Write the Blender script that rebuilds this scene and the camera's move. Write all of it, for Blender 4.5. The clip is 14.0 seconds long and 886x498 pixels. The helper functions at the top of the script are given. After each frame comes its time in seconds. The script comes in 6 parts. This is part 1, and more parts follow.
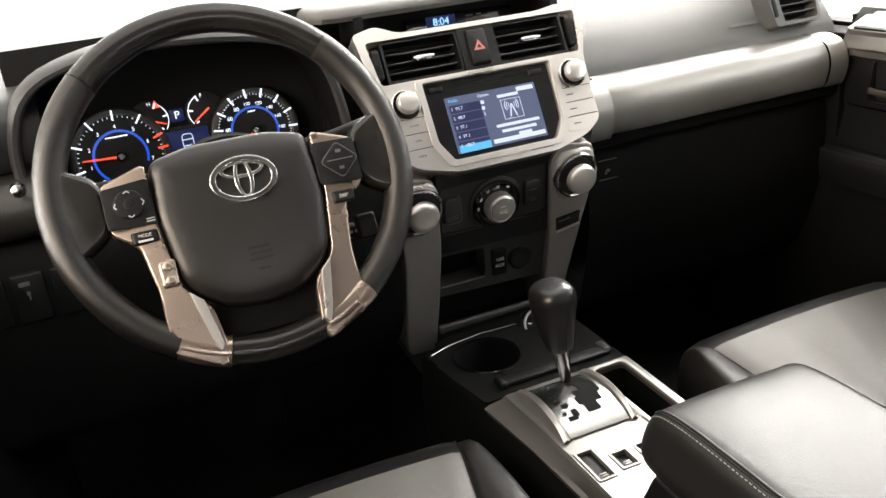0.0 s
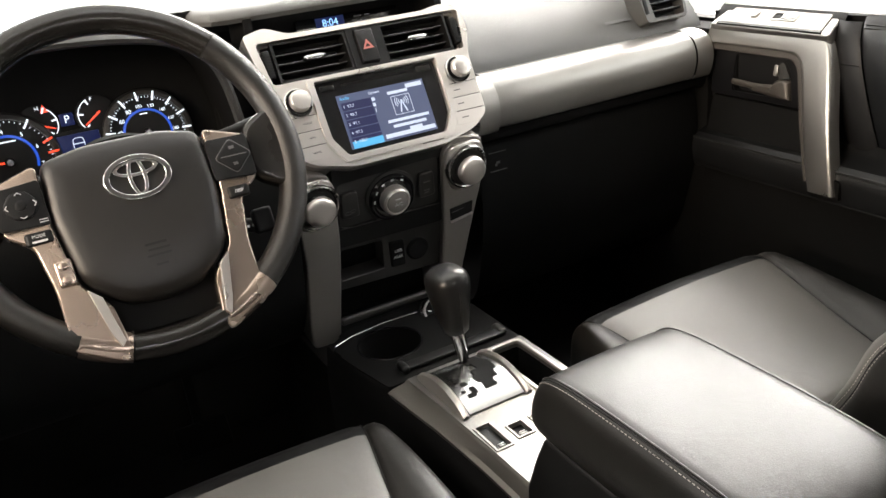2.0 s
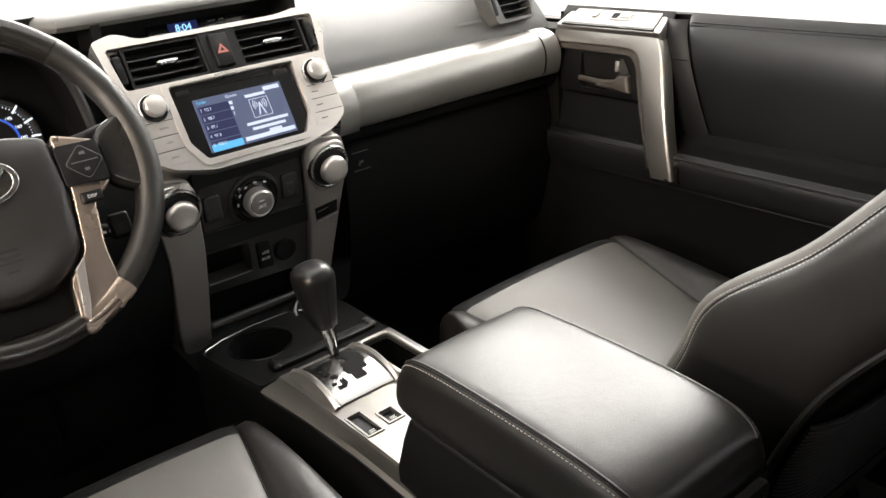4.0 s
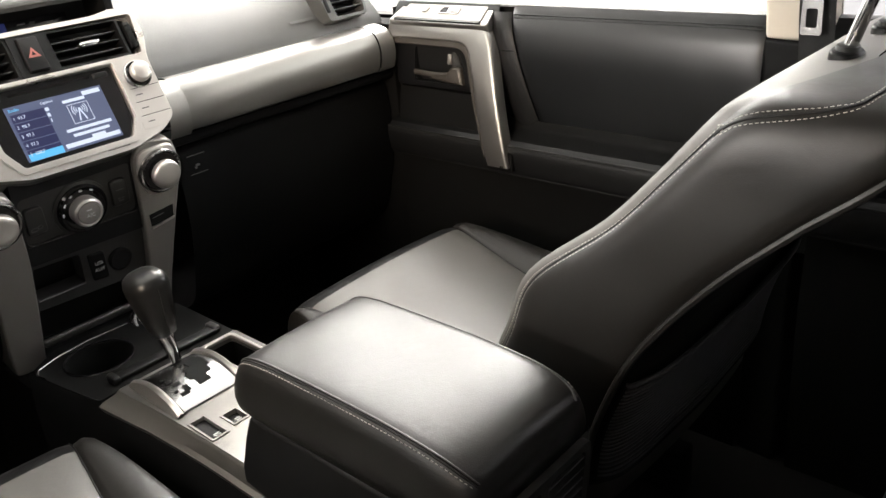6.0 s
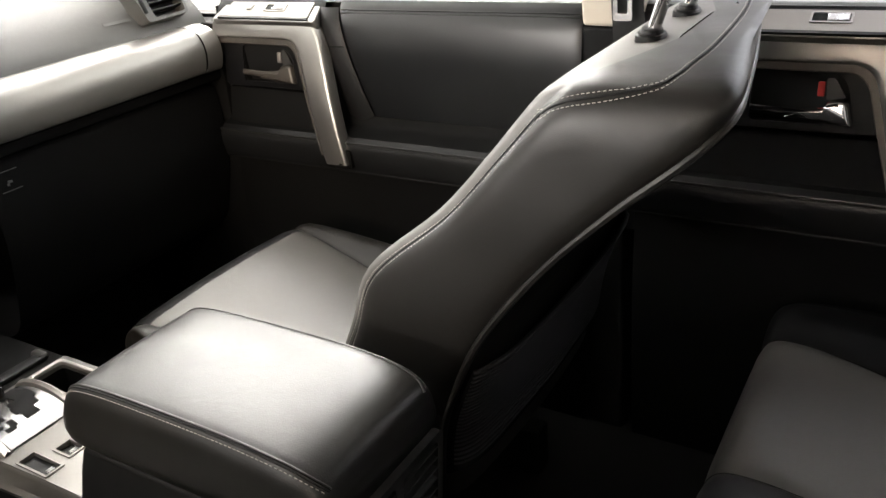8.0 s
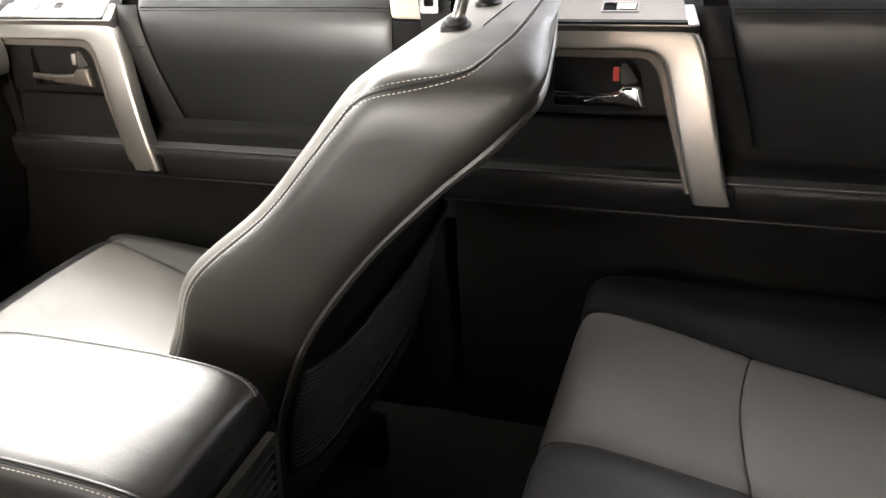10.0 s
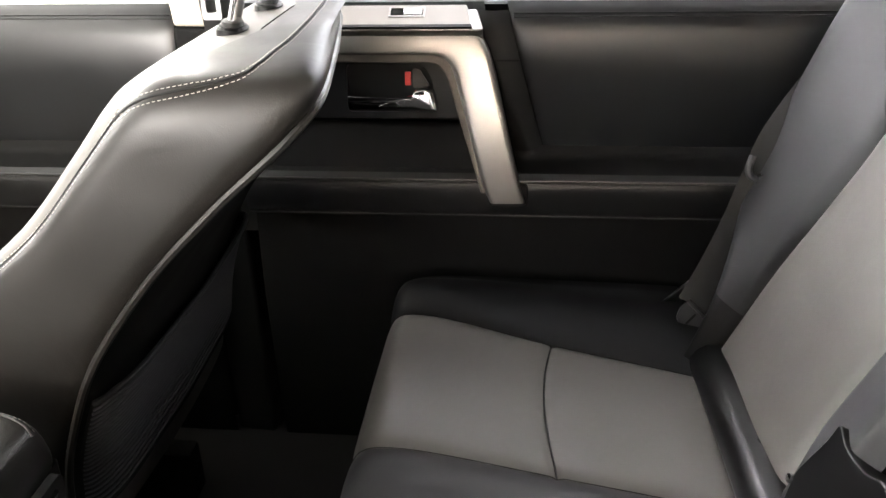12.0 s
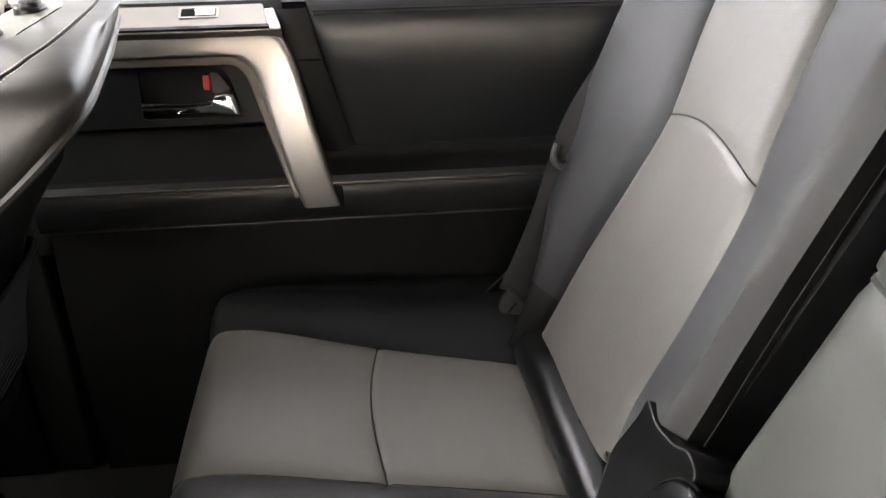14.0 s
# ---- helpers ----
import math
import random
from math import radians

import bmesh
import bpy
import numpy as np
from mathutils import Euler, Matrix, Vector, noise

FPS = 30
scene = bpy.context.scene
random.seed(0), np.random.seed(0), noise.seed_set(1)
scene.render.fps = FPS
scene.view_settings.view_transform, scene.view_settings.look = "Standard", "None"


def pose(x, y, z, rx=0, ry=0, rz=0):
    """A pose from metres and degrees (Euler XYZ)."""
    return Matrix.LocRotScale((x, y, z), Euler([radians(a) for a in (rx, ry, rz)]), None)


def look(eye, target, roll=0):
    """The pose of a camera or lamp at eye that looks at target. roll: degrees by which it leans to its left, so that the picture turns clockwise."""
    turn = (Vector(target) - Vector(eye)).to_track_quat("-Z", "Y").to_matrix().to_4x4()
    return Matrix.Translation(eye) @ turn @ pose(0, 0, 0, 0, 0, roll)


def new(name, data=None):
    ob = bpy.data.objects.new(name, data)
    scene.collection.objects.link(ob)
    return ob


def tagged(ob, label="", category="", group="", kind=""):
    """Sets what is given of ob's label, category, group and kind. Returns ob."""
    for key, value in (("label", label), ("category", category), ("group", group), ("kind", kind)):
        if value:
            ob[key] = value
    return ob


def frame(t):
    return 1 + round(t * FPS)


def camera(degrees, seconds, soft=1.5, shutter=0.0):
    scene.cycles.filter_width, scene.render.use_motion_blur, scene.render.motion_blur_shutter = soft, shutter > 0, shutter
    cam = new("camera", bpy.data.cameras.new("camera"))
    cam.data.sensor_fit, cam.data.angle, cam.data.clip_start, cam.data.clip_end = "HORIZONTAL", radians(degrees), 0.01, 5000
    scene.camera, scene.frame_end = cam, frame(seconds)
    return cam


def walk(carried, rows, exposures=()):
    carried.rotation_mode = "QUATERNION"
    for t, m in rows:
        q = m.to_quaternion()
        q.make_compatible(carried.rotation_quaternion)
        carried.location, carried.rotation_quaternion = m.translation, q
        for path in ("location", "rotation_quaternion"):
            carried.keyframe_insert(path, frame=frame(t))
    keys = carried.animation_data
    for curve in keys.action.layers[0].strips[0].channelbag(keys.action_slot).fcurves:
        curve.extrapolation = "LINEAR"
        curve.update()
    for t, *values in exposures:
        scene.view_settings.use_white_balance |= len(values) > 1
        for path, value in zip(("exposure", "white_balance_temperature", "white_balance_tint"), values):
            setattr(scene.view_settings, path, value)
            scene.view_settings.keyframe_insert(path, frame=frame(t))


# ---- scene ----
cam = camera(56.6, 14.0)
PATH = [
    (0, (-0.476, -0.03, 0.981), (0.17, 1.694, 0.2), -6.2),
    (0.5, (-0.472, -0.042, 0.979), (0.216, 1.666, 0.2), -6.3),
    (1, (-0.473, -0.055, 0.977), (0.266, 1.632, 0.197), -6.3),
    (1.5, (-0.476, -0.068, 0.979), (0.315, 1.59, 0.189), -6.2),
    (2, (-0.482, -0.08, 0.979), (0.363, 1.55, 0.186), -6.1),
    (2.5, (-0.485, -0.097, 0.978), (0.414, 1.504, 0.183), -5.9),
    (3, (-0.486, -0.109, 0.98), (0.47, 1.455, 0.18), -5.8),
    (5.5, (-0.466, -0.161, 0.968), (0.79, 1.16, 0.145), -5.6),
    (6, (-0.461, -0.173, 0.969), (0.844, 1.092, 0.134), -5.6),
    (6.5, (-0.455, -0.18, 0.965), (0.903, 1.026, 0.128), -5.6),
    (7, (-0.448, -0.183, 0.963), (0.955, 0.964, 0.119), -5.8),
    (7.5, (-0.445, -0.182, 0.963), (1.011, 0.887, 0.105), -5.6),
    (8, (-0.444, -0.182, 0.962), (1.064, 0.802, 0.091), -5.4),
    (10.5, (-0.441, -0.193, 0.953), (1.271, 0.313, 0.052), -3.3),
    (11, (-0.439, -0.201, 0.949), (1.306, 0.196, 0.056), -2.8),
    (11.5, (-0.437, -0.205, 0.945), (1.33, 0.089, 0.055), -2.2),
    (12, (-0.431, -0.21, 0.944), (1.346, -0.017, 0.048), -1.5),
    (12.5, (-0.426, -0.217, 0.94), (1.357, -0.125, 0.04), -1.1),
    (13, (-0.417, -0.227, 0.938), (1.367, -0.232, 0.034), -1.2),
    (13.5, (-0.412, -0.234, 0.938), (1.368, -0.328, 0.032), -1.1),
    (14, (-0.407, -0.243, 0.935), (1.368, -0.428, 0.032), -0.7),
]
walk(cam, [(t, look(eye, target, roll)) for t, eye, target, roll in PATH], [(0, 0.35), (3, 0.35), (8, 0.42), (10.3, 1.45), (11.6, 1.62), (12.5, 1.68), (14, 1.60)])

# ---- light: white studio surround seen through the glass ----
world = bpy.data.worlds.new("studio")
scene.world = world
world.use_nodes = True
wn = world.node_tree.nodes
wn["Background"].inputs["Color"].default_value = (1.0, 0.94, 0.875, 1)
wn["Background"].inputs["Strength"].default_value = 1.78


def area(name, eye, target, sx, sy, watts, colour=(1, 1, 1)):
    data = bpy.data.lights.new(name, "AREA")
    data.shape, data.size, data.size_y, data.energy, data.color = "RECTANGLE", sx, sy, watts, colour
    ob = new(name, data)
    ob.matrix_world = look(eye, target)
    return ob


# unseen lamps outside the car: the first stands for the bank mirrored on the armrest, the rest are fills added to
# brighten the cabin;
# ahead on the far side, low beside and behind the driver's window, a long one high along the far side, high over the
# driver's door, behind the far rear door, behind the tailgate, low ahead of the windscreen
area("unseen_light", (3.0, 2.7, 3.05), (0.05, 0.32, 0.55), 2.6, 1.9, 262, (1.0, 0.95, 0.90))
area("unseen_light", (-3.6, 1.5, 1.20), (0.15, 0.35, 0.68), 2.0, 0.8, 130, (1.0, 0.95, 0.90))
area("unseen_light", (1.08, 0.0, 3.3), (0.73, 0.0, 0.72), 0.5, 2.6, 14, (0.94, 0.95, 1.0))
# fill lamp tinted orange for warm reflections on the spokes and stack
area("unseen_light", (-3.4, -0.30, 1.65), (0.05, 0.95, 0.62), 1.5, 0.9, 105, (1.0, 0.80, 0.60))
area("unseen_light", (-2.2, 0.5, 2.6), (0.0, 0.6, 0.5), 2.0, 1.0, 18, (1.0, 0.88, 0.76))
area("unseen_light", (3.3, -0.8, 1.9), (0.0, -0.3, 0.5), 2.0, 1.2, 22, (0.95, 0.96, 1.0))
area("unseen_light", (0.0, -4.0, 2.0), (0.0, 0.0, 0.7), 2.5, 1.2, 240, (1.0, 0.95, 0.90))
area("unseen_light", (0.3, 5.0, 2.6), (0.0, 0.6, 0.6), 3.0, 1.5, 150, (1.0, 0.96, 0.92))

# ---- materials ----


def surface(name, colour, rough=0.5, metal=0.0, grain=400.0, bump=0.12, vary=0.12, patch=9.0, cells=False, coat=0.0, spec=0.5, depth=0.0004, crease=0.0):
    """A procedural surface: fine grain with relief, larger patches of colour and gloss."""
    m = bpy.data.materials.new(name)
    m.use_nodes = True
    nt = m.node_tree
    nd, ln = nt.nodes, nt.links.new
    bs = nd["Principled BSDF"]
    bs.inputs["Metallic"].default_value = metal
    bs.inputs["Specular IOR Level"].default_value = spec
    bs.inputs["Coat Weight"].default_value = coat
    bs.inputs["Coat Roughness"].default_value = 0.12
    co = nd.new("ShaderNodeTexCoord")
    big = nd.new("ShaderNodeTexNoise")
    big.inputs["Scale"].default_value, big.inputs["Detail"].default_value = patch, 6
    ln(co.outputs["Object"], big.inputs["Vector"])
    fine = nd.new("ShaderNodeTexNoise")
    fine.inputs["Scale"].default_value, fine.inputs["Detail"].default_value = grain, 3
    ln(co.outputs["Object"], fine.inputs["Vector"])
    height = fine.outputs["Fac"]
    if cells:
        vo = nd.new("ShaderNodeTexVoronoi")
        vo.feature = "DISTANCE_TO_EDGE"
        vo.inputs["Scale"].default_value = grain
        ln(co.outputs["Object"], vo.inputs["Vector"])
        mp = nd.new("ShaderNodeMapRange")
        mp.inputs["From Max"].default_value = 0.25
        ln(vo.outputs["Distance"], mp.inputs["Value"])
        height = mp.outputs["Result"]
    mix = nd.new("ShaderNodeMix")
    mix.data_type = "FLOAT"
    mix.inputs["Factor"].default_value = 0.35
    ln(big.outputs["Fac"], mix.inputs["A"])
    ln(fine.outputs["Fac"], mix.inputs["B"])
    ramp = nd.new("ShaderNodeValToRGB")
    lo, hi = 1 - vary, 1 + vary
    ramp.color_ramp.elements[0].position, ramp.color_ramp.elements[1].position = 0.3, 0.7
    ramp.color_ramp.elements[0].color = (*[min(1, c * lo) for c in colour], 1)
    ramp.color_ramp.elements[1].color = (*[min(1, c * hi) for c in colour], 1)
    ln(mix.outputs["Result"], ramp.inputs["Fac"])
    ln(ramp.outputs["Color"], bs.inputs["Base Color"])
    rr = nd.new("ShaderNodeMapRange")
    rr.inputs["From Min"].default_value, rr.inputs["From Max"].default_value = 0.3, 0.7
    rr.inputs["To Min"].default_value, rr.inputs["To Max"].default_value = max(0.02, rough * 0.88), min(1, rough * 1.12)
    ln(big.outputs["Fac"], rr.inputs["Value"])
    ln(rr.outputs["Result"], bs.inputs["Roughness"])
    if bump:
        bp = nd.new("ShaderNodeBump")
        bp.inputs["Strength"].default_value, bp.inputs["Distance"].default_value = bump, depth
        ln(height, bp.inputs["Height"])
        if crease:
            fold = nd.new("ShaderNodeTexNoise")
            fold.inputs["Scale"].default_value, fold.inputs["Detail"].default_value, fold.inputs["Distortion"].default_value = 26, 5, 1.6
            ln(co.outputs["Object"], fold.inputs["Vector"])
            soft = nd.new("ShaderNodeBump")
            soft.inputs["Strength"].default_value, soft.inputs["Distance"].default_value = crease, 0.004
            ln(fold.outputs["Fac"], soft.inputs["Height"])
            ln(soft.outputs["Normal"], bp.inputs["Normal"])
        ln(bp.outputs["Normal"], bs.inputs["Normal"])
    return m


def glow(name, colour, strength, base=(0.01, 0.01, 0.012)):
    m = bpy.data.materials.new(name)
    m.use_nodes = True
    bs = m.node_tree.nodes["Principled BSDF"]
    bs.inputs["Base Color"].default_value = (*base, 1)
    bs.inputs["Roughness"].default_value = 0.3
    bs.inputs["Emission Color"].default_value = (*colour, 1)
    bs.inputs["Emission Strength"].default_value = strength
    return m


LEATHER = surface("black_leather", (0.0135, 0.013, 0.012), 0.36, grain=420, cells=True, bump=0.14, vary=0.14, depth=0.0003, crease=0.055)
SEAT_LEATHER = surface("brown_black_leather", (0.0135, 0.0122, 0.0108), 0.41, spec=0.42, grain=480, cells=True, bump=0.12, vary=0.16, patch=14, depth=0.0003, crease=0.09)
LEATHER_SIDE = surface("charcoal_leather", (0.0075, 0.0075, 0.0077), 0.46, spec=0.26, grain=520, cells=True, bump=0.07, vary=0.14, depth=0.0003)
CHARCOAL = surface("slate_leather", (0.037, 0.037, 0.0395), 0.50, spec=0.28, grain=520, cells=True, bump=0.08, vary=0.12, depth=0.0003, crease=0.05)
# the bench's slate leather darkened for its shaded outer side; also the belt tongue
SHADED_SLATE = surface("shaded_slate_leather", (0.016, 0.016, 0.0175), 0.50, spec=0.2, grain=520, cells=True, bump=0.08, vary=0.12, depth=0.0003)
# grey leather darkened for the shade on the middle backrest
SHADED_GREY = surface("shaded_grey_leather", (0.042, 0.043, 0.040), 0.48, spec=0.4, grain=520, cells=True, bump=0.08, vary=0.1, depth=0.0003)
GREY_LEATHER = surface("grey_leather", (0.090, 0.0855, 0.0785), 0.46, grain=520, cells=True, bump=0.10, vary=0.08, depth=0.0003, crease=0.07)
WHEEL_LEATHER = surface("wheel_leather", (0.0125, 0.0115, 0.0102), 0.25, grain=900, cells=True, bump=0.14, vary=0.15, depth=0.0002)
PERFORATED = surface("perforated_leather", (0.0135, 0.0125, 0.0112), 0.31, grain=640, cells=True, bump=0.32, vary=0.2, depth=0.0004)
THREAD = surface("pale_thread", (0.46, 0.43, 0.39), 0.7, grain=2000, bump=0.1)
DARK_THREAD = surface("dark_seam", (0.006, 0.006, 0.006), 0.8, grain=2000, bump=0.1)
DASH = surface("dash_plastic", (0.068, 0.068, 0.066), 0.5, grain=700, cells=True, bump=0.25, vary=0.1, depth=0.0003)
BLACK = surface("black_plastic", (0.0065, 0.0065, 0.0067), 0.46, spec=0.24, grain=800, bump=0.2, vary=0.2)
SATIN_BLACK = surface("satin_black_vinyl", (0.0050, 0.0050, 0.0054), 0.30, spec=0.17, grain=600, bump=0.05, vary=0.2)
# the same bench leather, darker still for the shade by the door
DEEP_SHADE_LEATHER = surface("deep_shade_leather", (0.0050, 0.0050, 0.0053), 0.55, spec=0.12, grain=520, cells=True, bump=0.07, vary=0.14, depth=0.0003)
MATT = surface("matt_black_plastic", (0.007, 0.007, 0.007), 0.7, spec=0.09, grain=800, bump=0.2, vary=0.2)
GLOSS = surface("gloss_black_plastic", (0.008, 0.008, 0.009), 0.14, grain=300, bump=0.02, vary=0.2)
SILVER = surface("silver_paint", (0.68, 0.65, 0.62), 0.30, metal=0.85, grain=1500, bump=0.03, vary=0.05)
PANEL = surface("stack_plastic", (0.022, 0.0215, 0.0205), 0.38, grain=800, bump=0.2, vary=0.15)
TRIM_SILVER = surface("satin_trim", (0.285, 0.278, 0.266), 0.36, metal=0.75, grain=900, bump=0.12, vary=0.10)
BAR_SILVER = surface("brushed_trim", (0.33, 0.32, 0.305), 0.31, metal=0.9, grain=700, bump=0.06, vary=0.06)
# spoke silver with a warm reflection painted into its colour
SPOKE_SILVER = surface("silver_warm_reflection", (0.43, 0.35, 0.295), 0.27, metal=0.85, grain=1500, bump=0.03, vary=0.06)
# darker copies of the black leather, with the door's dimmer light in their colour
DULL_SHADED_DOOR = surface("dull_shaded_door_leather", (0.0058, 0.0059, 0.0062), 0.42, spec=0.30, grain=600, cells=True, bump=0.06, vary=0.15, depth=0.0003)
SHADED_DOOR = surface("shaded_door_leather", (0.0056, 0.0061, 0.0068), 0.36, spec=0.50, grain=600, cells=True, bump=0.06, vary=0.15, depth=0.0003)
GLOVE = surface("black_lid_plastic", (0.0045, 0.0045, 0.0045), 0.66, spec=0.09, grain=800, bump=0.2, vary=0.2)
HOOD_PLASTIC = surface("hood_plastic", (0.019, 0.019, 0.019), 0.55, grain=700, cells=True, bump=0.25, vary=0.1, depth=0.0003)
# console silver darkened for the shade on its slopes; also the grey switch panels
SLOPE_SHADE_GREY = surface("slope_shade_grey", (0.19, 0.178, 0.16), 0.36, metal=0.7, grain=1500, bump=0.03, vary=0.06)
PANEL_SILVER = surface("console_silver", (0.30, 0.29, 0.275), 0.32, metal=0.85, grain=900, bump=0.06, vary=0.07)
# silver and chrome darkened for the shade on pull edges and front lever
SHADED_METAL = surface("shaded_metal", (0.060, 0.053, 0.046), 0.40, metal=0.5, grain=1500, bump=0.03, vary=0.06)
GRAPHITE = surface("graphite_paint", (0.28, 0.265, 0.25), 0.34, metal=0.6, grain=1500, bump=0.03, vary=0.06)
CHROME = surface("chrome", (0.75, 0.75, 0.75), 0.08, metal=1.0, grain=200, bump=0.0, vary=0.03)
KNOB = surface("smooth_black_leather", (0.010, 0.010, 0.010), 0.33, grain=900, bump=0.04, vary=0.1)
STEEL = surface("brushed_steel", (0.55, 0.55, 0.55), 0.22, metal=1.0, grain=900, bump=0.05, vary=0.06)
CARPET = surface("dark_carpet", (0.022, 0.0215, 0.021), 0.95, spec=0.1, grain=900, bump=0.9, vary=0.35, depth=0.002)
CREAM = surface("cream_pillar_trim", (0.52, 0.47, 0.39), 0.6, grain=700, bump=0.15, vary=0.05)
CLOTH = surface("headliner_cloth", (0.46, 0.44, 0.41), 0.9, grain=1200, bump=0.3, vary=0.05)
WEBBING = surface("belt_webbing", (0.015, 0.015, 0.015), 0.75, spec=0.2, grain=1600, bump=0.5, vary=0.25)
RUBBER = surface("rubber", (0.010, 0.010, 0.010), 0.6, grain=900, bump=0.2)
WHITE_MARK = surface("white_print", (0.55, 0.55, 0.55), 0.6, grain=900, bump=0.0)
GREY_MARK = surface("grey_print", (0.10, 0.10, 0.10), 0.6, grain=900, bump=0.0)
PINK = surface("faded_red_print", (0.42, 0.13, 0.11), 0.5, grain=600, bump=0.02)
RED = surface("red_plastic", (0.40, 0.025, 0.02), 0.4, grain=600, bump=0.02)
STUDIO = surface("studio_floor", (0.55, 0.55, 0.55), 0.5, grain=40, bump=0.1)

GLASS = bpy.data.materials.new("window_glass")
GLASS.use_nodes = True
_g = GLASS.node_tree.nodes["Principled BSDF"]
_g.inputs["Base Color"].default_value = (0.93, 0.96, 0.95, 1)
_g.inputs["Transmission Weight"].default_value, _g.inputs["Roughness"].default_value, _g.inputs["IOR"].default_value = 1.0, 0.0, 1.05

# darker than true privacy glass, to hold light off the rear seat
TINTED = bpy.data.materials.new("tinted_glass")
TINTED.use_nodes = True
_g = TINTED.node_tree.nodes["Principled BSDF"]
_g.inputs["Base Color"].default_value = (0.20, 0.202, 0.212, 1)
_g.inputs["Transmission Weight"].default_value, _g.inputs["Roughness"].default_value, _g.inputs["IOR"].default_value = 1.0, 0.0, 1.05

# the same privacy glass made clearer, so its window shows white
LIGHT_TINT = TINTED.copy()
LIGHT_TINT.name = "lightly_tinted_glass"
LIGHT_TINT.node_tree.nodes["Principled BSDF"].inputs["Base Color"].default_value = (0.62, 0.635, 0.68, 1)

LIT_WHITE = glow("lit_white", (0.85, 0.92, 1.0), 1.3)
LIT_RED = glow("lit_red", (1.0, 0.06, 0.02), 1.6)
LIT_BLUE = glow("lit_blue", (0.012, 0.12, 0.9), 0.6)
LIT_CLOCK = glow("lit_clock", (0.30, 0.58, 1.0), 1.6)
SCREEN_DARK = glow("screen_dark", (0.16, 0.20, 0.36), 0.45)
SCREEN_LIST = glow("screen_list", (0.015, 0.02, 0.12), 0.5)
SCREEN_TEXT = glow("screen_text", (0.75, 0.82, 1.0), 0.85)
SCREEN_CYAN = glow("screen_cyan", (0.12, 0.55, 0.95), 0.8)
SCREEN_BLUE = glow("screen_blue", (0.015, 0.05, 0.36), 0.13)

# ---- tools ----
ORIGIN = {}


class Plane:
    """A place with a right, an up and an out direction, for flat work."""

    def __init__(self, o, right, up):
        self.o, self.r = Vector(o), Vector(right).normalized()
        self.n = self.r.cross(Vector(up)).normalized()
        self.u = self.n.cross(self.r)

    def at(self, a, b, c=0.0):
        return self.o + self.r * a + self.u * b + self.n * c

    def moved(self, a, b, c=0.0, turn=0.0):
        r = self.r * math.cos(radians(turn)) + self.u * math.sin(radians(turn))
        return Plane(self.at(a, b, c), r, self.n.cross(r))


def thing(name, at, label, category, group="", kind=""):
    ob = new(name)
    ob.location = at
    ob.empty_display_size = 0.05
    ORIGIN[ob] = Vector(at)
    return tagged(ob, label, category, group, kind)


def part(name, bm, material, parent=None, label="", sharp=35, soft=0.0):
    """Links a bmesh, given in world metres, as one mesh under a thing or a part."""
    o = ORIGIN.get(parent, Vector((0, 0, 0)))
    bmesh.ops.recalc_face_normals(bm, faces=bm.faces)
    bmesh.ops.translate(bm, verts=bm.verts, vec=-o)
    for f in bm.faces:
        f.smooth = True
    lim = radians(sharp)
    for e in bm.edges:
        if len(e.link_faces) == 2 and e.calc_face_angle(0) > lim:
            e.smooth = False
    me = bpy.data.meshes.new(name)
    bm.to_mesh(me)
    bm.free()
    me.materials.append(material)
    ob = new(name, me)
    if parent:
        ob.parent = parent
    ORIGIN[ob] = o
    if soft:
        b = ob.modifiers.new("edge", "BEVEL")
        b.width, b.segments, b.limit_method, b.angle_limit, b.harden_normals = soft, 2, "ANGLE", radians(40), True
    if label:
        tagged(ob, label)
    return ob


def structure(name, bm, material, label, category, soft=0.0, sharp=35):
    return tagged(part(name, bm, material, None, sharp=sharp, soft=soft), label, category, kind="structure")


def join(*bms):
    """One bmesh of several."""
    out = bmesh.new()
    for b in bms:
        me = bpy.data.meshes.new("joined")
        b.to_mesh(me)
        b.free()
        out.from_mesh(me)
        bpy.data.meshes.remove(me)
    return out


def box(lo, hi, bevel=0.0, seg=2):
    bm = bmesh.new()
    bmesh.ops.create_cube(bm, size=1)
    lo, hi = Vector(lo), Vector(hi)
    for v in bm.verts:
        v.co = Vector([lo[i] + (v.co[i] + 0.5) * (hi[i] - lo[i]) for i in range(3)])
    if bevel:
        bmesh.ops.bevel(bm, geom=bm.edges[:], offset=bevel, segments=seg, profile=0.5, affect="EDGES")
    return bm


def block(pl, w, h, front, back=0.0, bevel=0.0, at=(0, 0)):
    """A box on a plane: w by h round at, from back to front along the plane's normal."""
    bm = box((-w / 2, -h / 2, back), (w / 2, h / 2, front), bevel)
    for v in bm.verts:
        v.co = pl.at(v.co.x + at[0], v.co.y + at[1], v.co.z)
    return bm


def rounded(pts, r, seg=4):
    """Rounds the corners of a 2D outline; r is one radius or one for each corner."""
    out, n = [], len(pts)
    for i in range(n):
        p, a, b = Vector(pts[i]), Vector(pts[i - 1]), Vector(pts[(i + 1) % n])
        rad = r[i] if isinstance(r, (list, tuple)) else r
        da, db = a - p, b - p
        k = min(rad, da.length * 0.48, db.length * 0.48)
        if k < 1e-5:
            out.append(tuple(p))
            continue
        s, e = p + da.normalized() * k, p + db.normalized() * k
        for j in range(seg + 1):
            t = j / seg
            out.append(tuple(s * (1 - t) ** 2 + p * 2 * t * (1 - t) + e * t * t))
    return out


